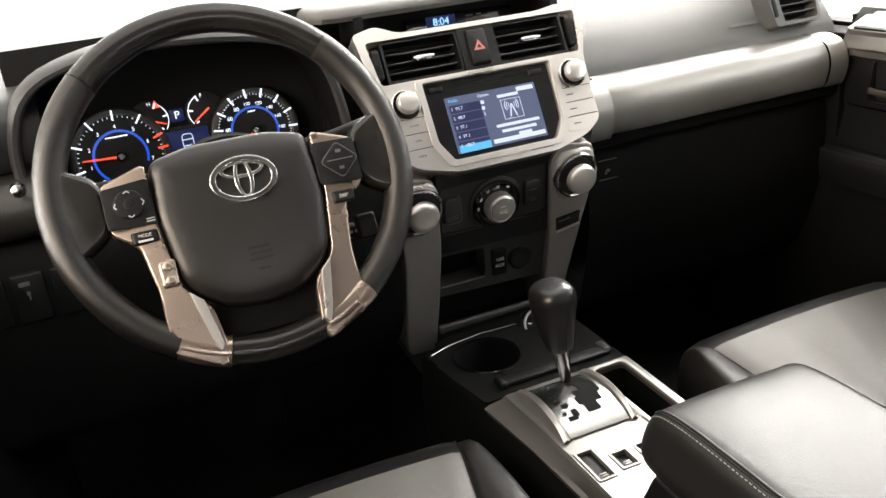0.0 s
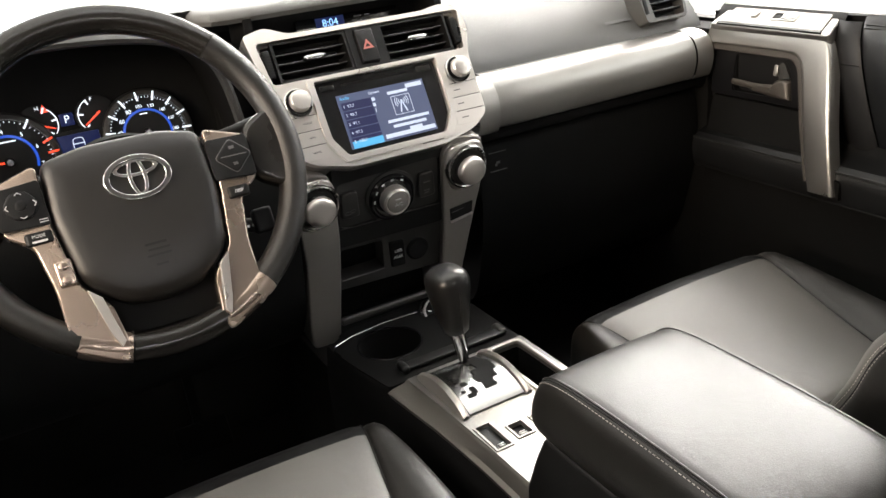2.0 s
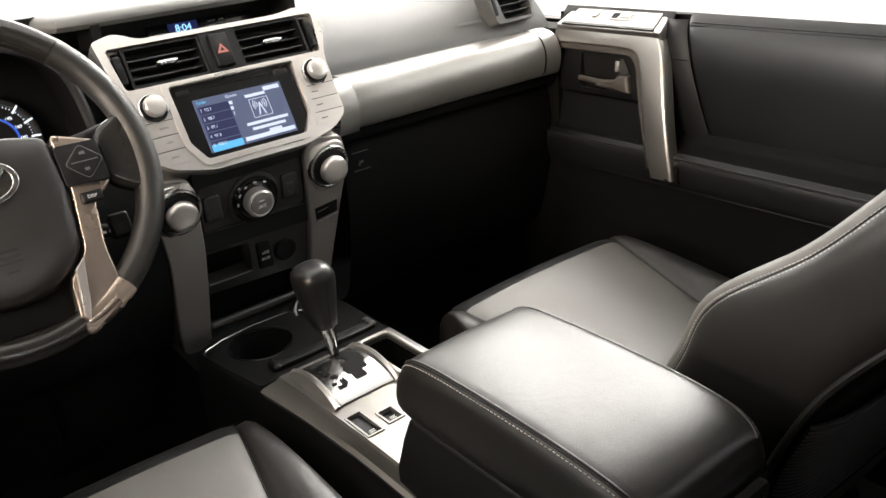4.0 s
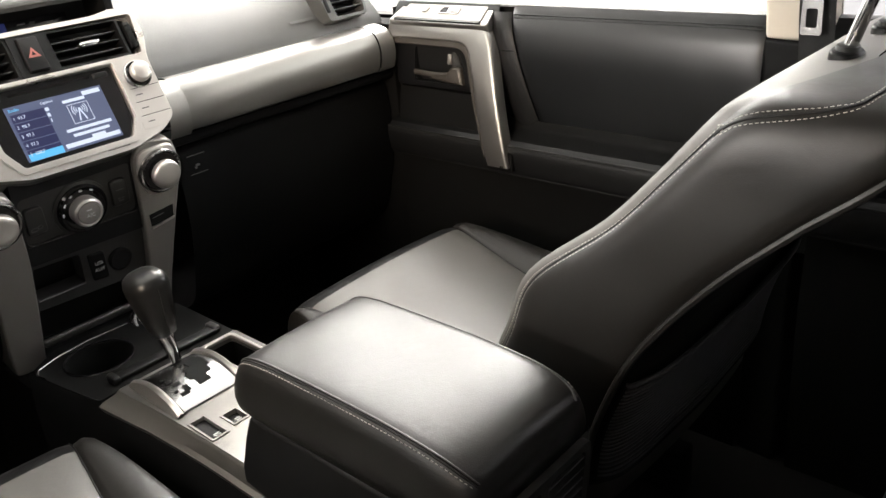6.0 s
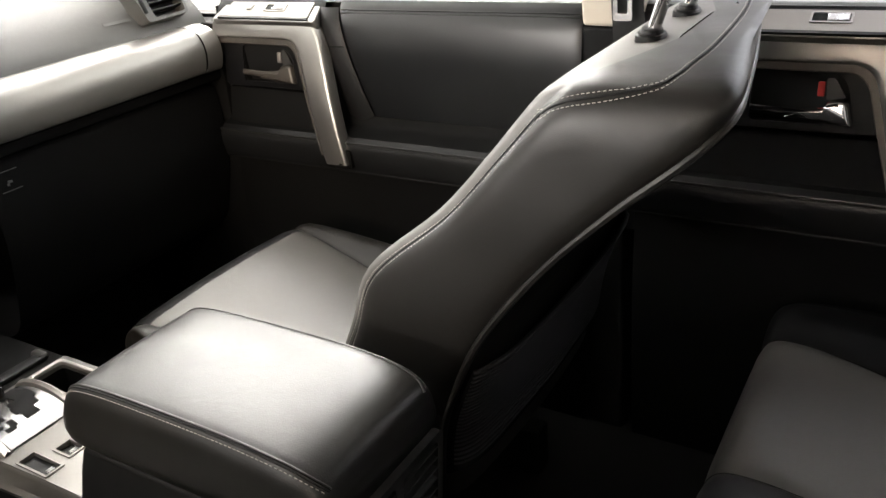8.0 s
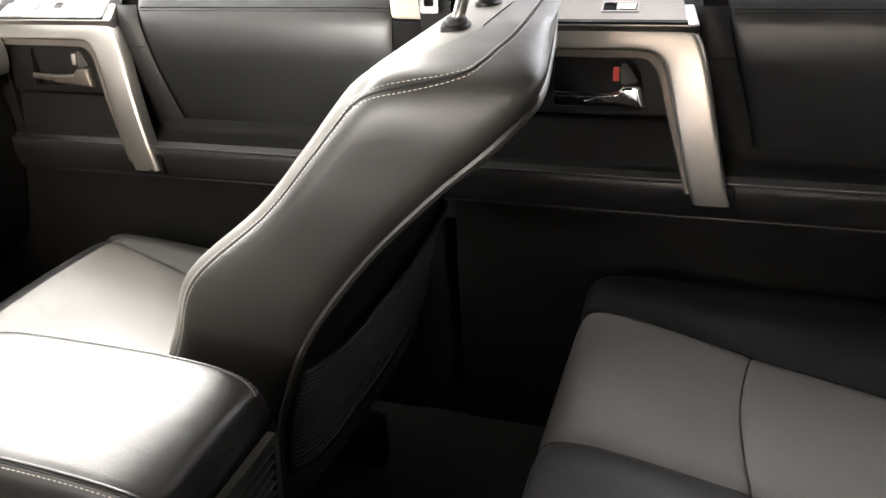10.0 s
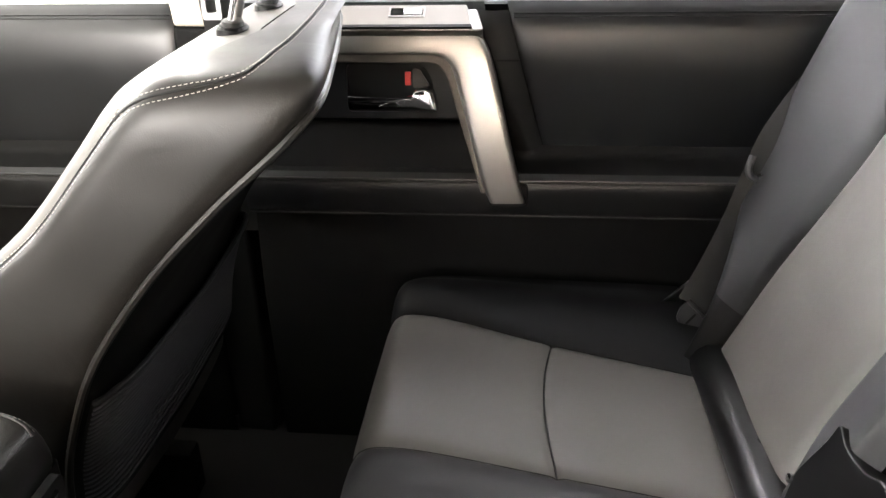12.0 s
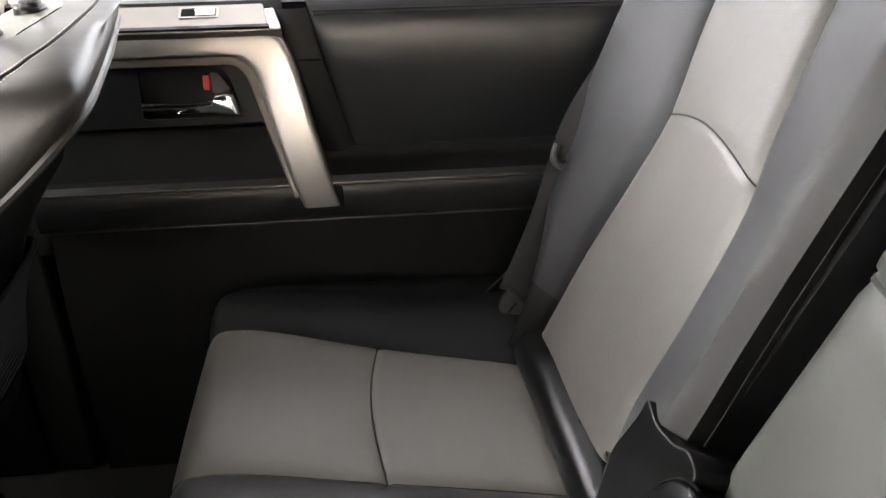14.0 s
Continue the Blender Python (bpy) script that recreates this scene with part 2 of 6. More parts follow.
def oval(a, b, w, h, n=32, power=2.0):
    out = []
    for i in range(n):
        t = 2 * math.pi * i / n
        c, s = math.cos(t), math.sin(t)
        out.append((a + w / 2 * math.copysign(abs(c) ** (2 / power), c), b + h / 2 * math.copysign(abs(s) ** (2 / power), s)))
    return out


def rect(a0, b0, a1, b1, r=0.0):
    p = [(a0, b0), (a1, b0), (a1, b1), (a0, b1)]
    return rounded(p, r) if r else p


def plate(pl, outer, holes=(), front=0.0, back=-0.003, lift=None):
    """A flat piece of any outline, with holes, from back to front. lift(a, b) adds to the height."""
    bm = bmesh.new()
    for loop in (outer, *holes):
        vs = [bm.verts.new((p[0], p[1], 0)) for p in loop]
        for i in range(len(vs)):
            bm.edges.new((vs[i - 1], vs[i]))
    bmesh.ops.triangle_fill(bm, use_beauty=True, use_dissolve=not holes, edges=bm.edges[:], normal=(0, 0, 1))
    faces = bm.faces[:]
    made = bmesh.ops.extrude_face_region(bm, geom=faces)
    tops = {v for v in made["geom"] if isinstance(v, bmesh.types.BMVert)}
    for v in bm.verts:
        extra = lift(v.co.x, v.co.y) if lift else 0.0
        v.co = pl.at(v.co.x, v.co.y, (front if v in tops else back) + extra)
    return bm


def domed(pl, outer, height, back=-0.003, edge=0.004, steps=3):
    """A cushion-edged plate: the outline steps in as it rises to its height."""
    c = Vector((sum(p[0] for p in outer) / len(outer), sum(p[1] for p in outer) / len(outer)))
    loops = [[pl.at(p[0], p[1], back) for p in outer]]
    for i in range(steps + 1):
        t = i / steps * math.pi / 2
        inset, h = edge * (1 - math.cos(t)), height - edge + edge * math.sin(t)
        ring = []
        for p in outer:
            d = Vector(p) - c
            k = max(0.0, 1 - inset / max(d.length, 1e-6))
            q = c + d * k
            ring.append(pl.at(q.x, q.y, h))
        loops.append(ring)
    return skin(loops, cap=(True, True))


def skin(loops, closed=True, cap=(False, False)):
    """Quads between loops of equal length."""
    bm = bmesh.new()
    rows = [[bm.verts.new(p) for p in loop] for loop in loops]
    n = len(rows[0])
    for a, b in zip(rows, rows[1:]):
        for i in range(n if closed else n - 1):
            j = (i + 1) % n
            bm.faces.new((a[i], a[j], b[j], b[i]))
    if cap[0]:
        bm.faces.new(rows[0][::-1])
    if cap[1]:
        bm.faces.new(rows[-1])
    return bm


def grid(fn, us, vs):
    return skin([[fn(u, v) for u in us] for v in vs], closed=False)


def steps(a, b, n):
    return [a + (b - a) * i / n for i in range(n + 1)]


def lathe(pl, profile, n=32, cap=True):
    """Turns (radius, height) pairs round the plane's normal."""
    loops = [[pl.at(r * math.cos(2 * math.pi * i / n), r * math.sin(2 * math.pi * i / n), h) for i in range(n)] for r, h in profile]
    return skin(loops, cap=(cap, cap))


def curve(points, n, closed=False):
    """A smooth run of n steps a span through the points (Catmull-Rom)."""
    p = [Vector(q) for q in points]
    out, m = [], len(p)
    for i in range(m if closed else m - 1):
        if closed:
            a, b, c, d = p[i - 1], p[i], p[(i + 1) % m], p[(i + 2) % m]
        else:
            b, c = p[i], p[i + 1]
            a, d = (p[i - 1] if i else b * 2 - c), (p[i + 2] if i + 2 < m else c * 2 - b)
        for j in range(n):
            t = j / n
            out.append(0.5 * (2 * b + (c - a) * t + (2 * a - 5 * b + 4 * c - d) * t * t + (3 * b - a - 3 * c + d) * t**3))
    if not closed:
        out.append(p[-1])
    return out


def along(table, t):
    """A smooth value from rows of (t, value, ...)."""
    ts = [r[0] for r in table]
    t = min(max(t, ts[0]), ts[-1])
    i = max(0, min(len(ts) - 2, sum(1 for q in ts if q <= t) - 1))
    f = (t - ts[i]) / (ts[i + 1] - ts[i])
    out = []
    for k in range(1, len(table[0])):
        b, c = table[i][k], table[i + 1][k]
        h = ts[i + 1] - ts[i]
        mb = (c - table[i - 1][k]) / (ts[i + 1] - ts[i - 1]) * h if i else c - b
        mc = (table[i + 2][k] - b) / (ts[i + 2] - ts[i]) * h if i + 2 < len(ts) else c - b
        out.append((2 * f**3 - 3 * f * f + 1) * b + (f**3 - 2 * f * f + f) * mb + (-2 * f**3 + 3 * f * f) * c + (f**3 - f * f) * mc)
    return out if len(out) > 1 else out[0]


def tube(points, radius, n=8, closed=False, wide=None, up=None, cap=True):
    """A round or oval bar along points. wide: the half width where it differs from the half height; up: the side of the height."""
    p = [Vector(q) for q in points]
    loops, side = [], None
    m = len(p)
    for i in range(m):
        d = (p[(i + 1) % m] - p[i - 1]) if closed else (p[min(i + 1, m - 1)] - p[max(i - 1, 0)])
        d.normalize()
        if up is not None:
            side = d.cross(Vector(up)).normalized()
        elif side is None:
            side = d.orthogonal().normalized()
        else:
            side = (side - d * side.dot(d)).normalized()
        top = side.cross(d)
        r = radius(i / max(1, m - 1)) if callable(radius) else radius
        w = r if wide is None else wide
        loops.append([p[i] + side * (w * math.cos(2 * math.pi * k / n)) + top * (r * math.sin(2 * math.pi * k / n)) for k in range(n)])
    if closed:
        loops.append(loops[0])
        bm = skin(loops)
        bmesh.ops.remove_doubles(bm, verts=bm.verts, dist=1e-6)
        return bm
    return skin(loops, cap=(cap, cap))


def stitches(points, length=0.004, gap=0.0025, r=0.0006):
    """Short thread stitches along a line."""
    p = [Vector(q) for q in points]
    bm, run, nxt = bmesh.new(), 0.0, 0.0
    for a, b in zip(p, p[1:]):
        d = (b - a).length
        if d < 1e-7:
            continue
        way = (b - a) / d
        while nxt < run + d:
            s = a + way * (nxt - run)
            e = s + way * length
            side = way.orthogonal().normalized() * r
            top = way.cross(side).normalized() * r
            q = [bm.verts.new(x) for x in (s + side, s + top, s - side, s - top, e + side, e + top, e - side, e - top)]
            for k in range(4):
                bm.faces.new((q[k], q[(k + 1) % 4], q[4 + (k + 1) % 4], q[4 + k]))
            bm.faces.new(q[3::-1])
            bm.faces.new(q[4:])
            nxt += length + gap
        run += d
    return bm


def strip_profile(profile, x0, x1, n=2, axis=0):
    """Sweeps an open profile of (a, b) along x (axis 0, profile in y, z) or y (axis 1, profile in x, z)."""
    loops = []
    for t in steps(x0, x1, n):
        loops.append([(t, a, b) if axis == 0 else (a, t, b) for a, b in profile])
    return skin(loops, closed=False)


def solid(profile, x0, x1, axis=0):
    """A closed profile swept to a solid."""
    loops = [[(t, a, b) if axis == 0 else (a, t, b) for a, b in profile] for t in (x0, x1)]
    return skin(loops, cap=(True, True))


def lettering(text, pl, size, material, parent, depth=0.0003, at=(0, 0), align="CENTER", name="lettering"):
    cu = bpy.data.curves.new(name, "FONT")
    cu.body, cu.size, cu.align_x, cu.align_y, cu.extrude = text, size, align, "CENTER", depth
    ob = new(name, cu)
    dg = bpy.context.evaluated_depsgraph_get()
    me = bpy.data.meshes.new_from_object(ob.evaluated_get(dg))
    bpy.data.objects.remove(ob)
    bpy.data.curves.remove(cu)
    bm = bmesh.new()
    bm.from_mesh(me)
    bpy.data.meshes.remove(me)
    for v in bm.verts:
        v.co = pl.at(v.co.x + at[0], v.co.y + at[1], v.co.z)
    return part(name, bm, material, parent)


def bars(pl, spans, h, material, parent, name="print", front=0.0004):
    """Plain bars for print too small to read: (a0, a1, b)."""
    for a0, a1, b in spans:
        part(name, block(pl, a1 - a0, h, front, 0, 0, ((a0 + a1) / 2, b)), material, parent)

# ---- structure: studio floor and the car's body shell ----
structure("ground", box((-60, -60, -0.62), (60, 60, -0.55)), STUDIO, "pale grey studio floor under the car", "floor")
structure("floor", box((-0.74, -1.35, -0.04), (0.74, 1.42, 0.0)), CARPET, "black carpeted car floor in deep shadow", "floor")
structure("tunnel", solid([(-0.13, 0.0), (-0.10, 0.16), (-0.08, 0.19), (0.08, 0.19), (0.10, 0.16), (0.13, 0.0)], -1.0, 1.38, axis=1), CARPET, "carpeted transmission tunnel along the floor", "floor")
structure("wall_front", solid([(1.42, -0.04), (1.42, 0.45), (1.60, 0.78), (1.66, 0.78), (1.50, 0.40), (1.50, -0.04)], -0.74, 0.74), CARPET, "dark bulkhead in front of the footwells", "bulkhead")
LEFT = [(-0.70, -0.04), (-0.72, 0.45), (-0.72, 0.72), (-0.80, 0.72), (-0.82, 0.0), (-0.80, -0.2)]
structure("wall_left", solid(LEFT, -1.35, 1.55, axis=1), BLACK, "black left side of the car body below the windows", "body side")
structure("wall_right", solid([(0.76, -0.04), (0.765, 0.45), (0.765, 0.705), (0.80, 0.705), (0.83, 0.0), (0.80, -0.2)], -1.35, 1.62, axis=1), BLACK, "dark right side of the car body", "body side")
structure("wall_rear", box((-0.74, -1.42, -0.04), (0.74, -1.35, 0.74)), BLACK, "dark trim at the rear of the cabin", "body side")


def roof():
    prof = [(0.66, 1.15), (0.60, 1.19), (0.40, 1.215), (0.0, 1.225), (-0.40, 1.215), (-0.60, 1.19), (-0.66, 1.15)]
    under = [(x, z) for x, z in prof]
    over = [(x * 1.05, z + 0.05) for x, z in prof[::-1]]
    return solid(under + over, -1.4, 0.60, axis=1)


structure("ceiling", roof(), CLOTH, "pale cloth headliner under the car roof", "ceiling")


def pillar(pts, w, d):
    loops = []
    for x, y, z in pts:
        loops.append([(x - d / 2, y - w / 2, z), (x + d / 2, y - w / 2, z), (x + d / 2, y + w / 2, z), (x - d / 2, y + w / 2, z)])
    return skin(loops, cap=(True, True))


for s in (-1, 1):
    structure("trim", pillar([(s * 0.735, 1.45, 0.74), (s * 0.70, 1.00, 1.02), (s * 0.64, 0.60, 1.20)], 0.10, 0.05), CREAM, "cream windscreen pillar trim", "pillar", soft=0.01)
    structure("trim", pillar([(s * 0.73, -0.72, 0.70), (s * 0.70, -0.76, 0.95), (s * 0.65, -0.80, 1.20)], 0.14, 0.06), CREAM, "cream rear pillar trim", "pillar", soft=0.01)
    structure("trim", pillar([(s * 0.73, -1.38, 0.70), (s * 0.65, -1.36, 1.20)], 0.10, 0.10), CREAM, "cream tailgate pillar trim", "pillar", soft=0.01)


def window_pane(name, pts, label, material=GLASS):
    bm = bmesh.new()
    bm.faces.new([bm.verts.new(p) for p in pts])
    made = bmesh.ops.extrude_face_region(bm, geom=bm.faces[:])
    n = (Vector(pts[1]) - Vector(pts[0])).cross(Vector(pts[2]) - Vector(pts[0])).normalized()
    bmesh.ops.translate(bm, verts=[v for v in made["geom"] if isinstance(v, bmesh.types.BMVert)], vec=n * 0.004)
    ob = structure(name, bm, material, label, "window")
    ob.visible_shadow = material is not GLASS
    return ob


window_pane("window_1", [(-0.70, 1.62, 0.80), (0.70, 1.62, 0.80), (0.60, 0.62, 1.205), (-0.60, 0.62, 1.205)], "clear curved windscreen over the dashboard")
window_pane("window_2", [(0.748, 0.30, 0.70), (0.748, 1.25, 0.72), (0.66, 0.72, 1.17), (0.66, 0.30, 1.17)], "clear front passenger door window")
window_pane("window_3", [(0.748, -0.66, 0.70), (0.748, 0.20, 0.70), (0.66, 0.20, 1.17), (0.66, -0.70, 1.17)], "lightly tinted rear passenger door window", LIGHT_TINT)

structure("trim", box((0.700, 1.040, 0.0), (0.758, 1.45, 0.70), 0.004), GLOVE, "dark kick panel ahead of the front door", "kick panel")
# panes 4 to 7 are unseen; their tint dims the rear seat
window_pane("window_4", [(-0.748, 0.20, 0.70), (-0.748, -0.66, 0.70), (-0.66, -0.70, 1.17), (-0.66, 0.20, 1.17)], "privacy-tinted rear door window", TINTED)
window_pane("window_5", [(0.748, -1.34, 0.72), (0.748, -0.78, 0.72), (0.66, -0.84, 1.17), (0.66, -1.34, 1.17)], "privacy-tinted load bay window", TINTED)
window_pane("window_6", [(-0.748, -0.78, 0.72), (-0.748, -1.34, 0.72), (-0.66, -1.34, 1.17), (-0.66, -0.84, 1.17)], "privacy-tinted load bay window", TINTED)
window_pane("window_7", [(-0.66, -1.385, 0.74), (0.66, -1.385, 0.74), (0.60, -1.37, 1.18), (-0.60, -1.37, 1.18)], "privacy-tinted tailgate window", TINTED)

# ---- dashboard ----
dash = thing("dashboard", (0, 1.2, 0.55), "charcoal grained plastic car dashboard with silver trim", "dashboard")

# sloping pad over the passenger's side
PAD = curve([(1.075, 0.700), (1.088, 0.722), (1.13, 0.762), (1.20, 0.800), (1.32, 0.828), (1.48, 0.826), (1.64, 0.800)], 4)


def pad_right(u, v):
    """u across from the stack to the door, v up the profile."""
    p = PAD[v]
    x = 0.150 + (0.715 - 0.150) * u
    near = max(0.0, 1 - abs(x - 0.15) / 0.05)
    return Vector((x, p.x + 0.006 * near * (1 - v / (len(PAD) - 1)), p.y + 0.008 * near))


part("passenger_pad", grid(pad_right, steps(0, 1, 14), list(range(len(PAD)))), DASH, dash, "smooth grey airbag pad over the glove box")

part("top_pad", grid(lambda x, v: Vector((x, v[0], v[1])), steps(-0.725, -0.214, 8), curve([(1.24, 0.770), (1.28, 0.803), (1.34, 0.818), (1.48, 0.812), (1.64, 0.796)], 4)), DASH, dash, "grey top of the dashboard")

# raised centre pad with the recess for the clock
def centre_spot(x, v):
    """The pad falls away and draws back towards the driver's side."""
    k = min(1.0, max(0.0, (-0.196 - x) / 0.08))
    fall = 0.052 * min(1.0, max(0.0, (-0.196 - x) / 0.20)) ** 1.3
    return Vector((x, v[0] + max(0.0, 1.64 - v[0]) * 0.36 * k, v[1] - fall * (1 - max(0.0, (v[0] - 1.48) / 0.16))))


part("centre_pad", grid(centre_spot, steps(-0.420, -0.200, 12) + steps(-0.18, 0.175, 6),
     curve([(1.062, 0.843), (1.056, 0.852), (1.075, 0.862), (1.15, 0.868), (1.30, 0.862), (1.48, 0.840), (1.64, 0.800)], 4)), DASH, dash, "raised grey pad over the clock")
part("clock_recess", join(box((-0.150, 1.050, 0.795), (0.140, 1.130, 0.8035)), box((-0.150, 1.128, 0.800), (0.140, 1.140, 0.860)), box((-0.160, 1.058, 0.800), (-0.148, 1.135, 0.850)), box((0.138, 1.058, 0.800), (0.150, 1.135, 0.850)), box((-0.155, 1.062, 0.843), (0.145, 1.135, 0.852))), MATT, dash, "dark recess round the clock")
CLK = Plane((-0.011, 1.118, 0.8155), (1, 0, 0), (0, 0.25, 1))
clock = part("clock", block(CLK, 0.17, 0.020, 0.0, -0.01, 0.002, (0.03, 0)), GLOSS, dash, "gloss black clock with blue digits")
part("clock_window", block(CLK, 0.046, 0.017, 0.001, 0, 0), SCREEN_BLUE, clock)
lettering("8:04", CLK, 0.0150, LIT_CLOCK, clock, at=(0, 0), name="digits").matrix_local = Matrix.Translation((0, -0.0012, 0))
bars(CLK, [(0.040, 0.052, 0.003), (0.058, 0.066, 0.003), (0.040, 0.05, -0.004)], 0.002, GREY_MARK, clock)

# silver bar over the glove box
BAR = curve([(1.090, 0.700), (1.060, 0.703), (1.030, 0.695), (1.017, 0.680), (1.012, 0.662), (1.013, 0.645), (1.018, 0.628), (1.025, 0.619), (1.045, 0.616), (1.09, 0.615)], 4)


def bar_run(x0, x1, bulge, n=12):
    def f(u, v):
        p = BAR[v]
        x = x0 + (x1 - x0) * u
        end = 0.010 * max(0.0, 1 - (x - 0.19) / 0.05) if x1 - x0 > 0.2 else 0
        return Vector((x, p.x - bulge + end, p.y))
    return grid(f, steps(0, 1, n), list(range(len(BAR))))


part("trim_bar", bar_run(0.205, 0.640, 0.0), TRIM_SILVER, dash, "brushed silver trim bar")
part("bar_end", bar_run(0.166, 0.204, 0.015, 3), TRIM_SILVER, dash, "silver end collar")
part("bar_end", bar_run(0.641, 0.680, 0.003, 3), TRIM_SILVER, dash, "silver end collar")
for bx, bulge in ((0.2045, 0.006), (0.6405, 0.0030)):
    part("bar_seam", tube([Vector((bx, p.x - bulge + 0.0035, p.y)) for p in BAR[2:-2]], 0.0009, 6), MATT, dash)
part("lower_edge", strip_profile(curve([(1.09, 0.614), (1.052, 0.613), (1.046, 0.603), (1.052, 0.592), (1.09, 0.588)], 3), 0.166, 0.70, 4), GLOVE, dash)
bars(Plane((0.50, 1.096, 0.735), (1, 0, 0.0), (0, 0.7, 0.7)), [(0.0, 0.058, 0.0)], 0.006, GREY_MARK, dash, "faint_print")

glove = part("glove_box", grid(lambda u, v: Vector((0.195 + 0.50 * u, v[0], v[1])), steps(0, 1, 4),
             curve([(1.085, 0.592), (1.064, 0.560), (1.062, 0.46), (1.085, 0.36), (1.12, 0.28), (1.20, 0.25), (1.40, 0.24)], 4)), GLOVE, dash, "black glove box lid in shadow")
tagp = Plane((0.2305, 1.058, 0.550), (1, 0, 0), (0, 0.05, 1))
for b in (0.018, -0.014):
    part("switch_blank", block(tagp, 0.034, 0.0012, 0.001, 0, 0, (0, b)), GREY_MARK, dash)
bars(tagp, [(-0.004, 0.004, 0.0), (-0.006, -0.002, -0.004)], 0.004, GREY_MARK, dash)

# driver's side
part("knee_panel", grid(lambda u, v: Vector((-0.72 + 0.56 * u, v[0], v[1])), steps(0, 1, 8),
     curve([(1.02, 0.665), (0.985, 0.655), (0.975, 0.60), (0.985, 0.50), (1.02, 0.40), (1.10, 0.33), (1.25, 0.31)], 4)), MATT, dash, "black knee panel under the wheel")
part("driver_trim", grid(lambda u, v: Vector((-0.715 + 0.16 * u, v[0], v[1])), steps(0, 1, 6),
     curve([(1.04, 0.735), (0.995, 0.733), (0.972, 0.715), (0.970, 0.690), (0.985, 0.668), (1.03, 0.660)], 4)), PANEL, dash, "dull grey trim beside the wheel")
part("driver_end", grid(lambda u, v: Vector((-0.725 + 0.165 * u, v[0] + 0.03 * u, v[1])), steps(0, 1, 6),
     curve([(1.035, 0.735), (1.000, 0.740), (0.990, 0.785), (1.008, 0.810), (1.06, 0.820), (1.25, 0.818), (1.58, 0.785)], 4)), HOOD_PLASTIC, dash, "dark grey end of the dashboard")
DV = Plane((-0.655, 0.993, 0.785), (1, 0.18, 0), (0, 0.06, 1))
part("end_switch", domed(DV, rect(-0.03, -0.030, 0.03, 0.030, 0.006), 0.005), BLACK, dash)
part("trim_ball", lathe(Plane((-0.597, 0.962, 0.731), (1, 0, 0), (0, 0.2, 1)), [(0.003, -0.02), (0.004, -0.003), (0.0075, 0.001), (0.0088, 0.006), (0.0066, 0.011), (0.0024, 0.013)], 20), STEEL, dash, "small bright metal knob")
KN = Plane((-0.625, 0.974, 0.60), (1, 0, 0), (0, 0.02, 1))
part("knee_switch", join(*[domed(KN, rect(a, -0.032, a + 0.036, 0.030, 0.003), 0.004) for a in (-0.055, -0.012, 0.031)]), BLACK, dash)
bars(KN, [(-0.004, 0.008, 0.018), (0.002, 0.006, 0.006), (0.003, 0.005, 0.0)], 0.005, GREY_MARK, dash, front=0.0050)
bars(Plane((-0.60, 0.986, 0.50), (1, 0, 0), (0, -0.2, 1)), [(-0.01, 0.012, 0.008), (-0.008, 0.01, 0.0), (-0.01, 0.012, -0.008)], 0.005, GREY_MARK, dash)

# hood over the instruments
HOOD = curve([(-0.585, 0.66), (-0.588, 0.76), (-0.560, 0.822), (-0.49, 0.848), (-0.39, 0.852), (-0.29, 0.840), (-0.232, 0.808), (-0.212, 0.74), (-0.208, 0.66)], 5)


def hood_loop(grow, y, sink=0.0):
    c = Vector((-0.397, 0.70))
    out = []
    for p in HOOD:
        d = p - c
        q = p + d.normalized() * grow
        out.append((q.x, y, q.y - sink))
    return out


part("hood_lining", skin([hood_loop(-0.006, 1.125), hood_loop(-0.002, 1.04), hood_loop(0.0005, 1.0045)], closed=False), GLOVE, dash, "black lining of the hood")
part("instrument_hood", skin([hood_loop(0.0, 1.005), hood_loop(0.003, 0.998), hood_loop(0.008, 0.997), hood_loop(0.013, 1.004), hood_loop(0.017, 1.03), hood_loop(0.018, 1.08, 0.006), hood_loop(0.018, 1.16, 0.022), hood_loop(0.016, 1.26, 0.046), hood_loop(0.010, 1.40, 0.090)], closed=False), HOOD_PLASTIC, dash, "dark hood over the instruments")
part("fascia_filler", box((-0.215, 1.060, 0.62), (-0.160, 1.11, 0.815), 0.012, 3), GLOVE, dash)
part("fascia_lower", box((-0.60, 1.10, 0.60), (-0.20, 1.14, 0.70)), BLACK, dash)
part("windscreen_cowl", solid([(1.58, 0.796), (1.62, 0.792), (1.66, 0.790), (1.66, 0.77), (1.58, 0.77)], -0.70, 0.70), RUBBER, dash, "black strip at the base of the windscreen")

# ---- instruments ----
cluster = thing("instrument_cluster", (-0.397, 1.10, 0.70), "black instrument cluster with blue-lit dials and red needles", "instruments")
CP = Plane((-0.395, 1.100, 0.740), (1, 0, 0), (0, 0.20, 1))
part("backing", plate(CP, rect(-0.200, -0.085, 0.200, 0.125, 0.004), (), 0.0, -0.012), MATT, cluster)


def spot(a, b, r, deg, c=0.0):
    return CP.at(a + r * math.cos(radians(deg)), b + r * math.sin(radians(deg)), c)


def ticks(a, b, r0, r1, degs, w, c=0.004):
    bms = []
    for d in degs:
        pl = CP.moved(a + (r0 + r1) / 2 * math.cos(radians(d)), b + (r0 + r1) / 2 * math.sin(radians(d)), c, d)
        bms.append(block(pl, r1 - r0, w, 0.0006))
    return join(*bms)


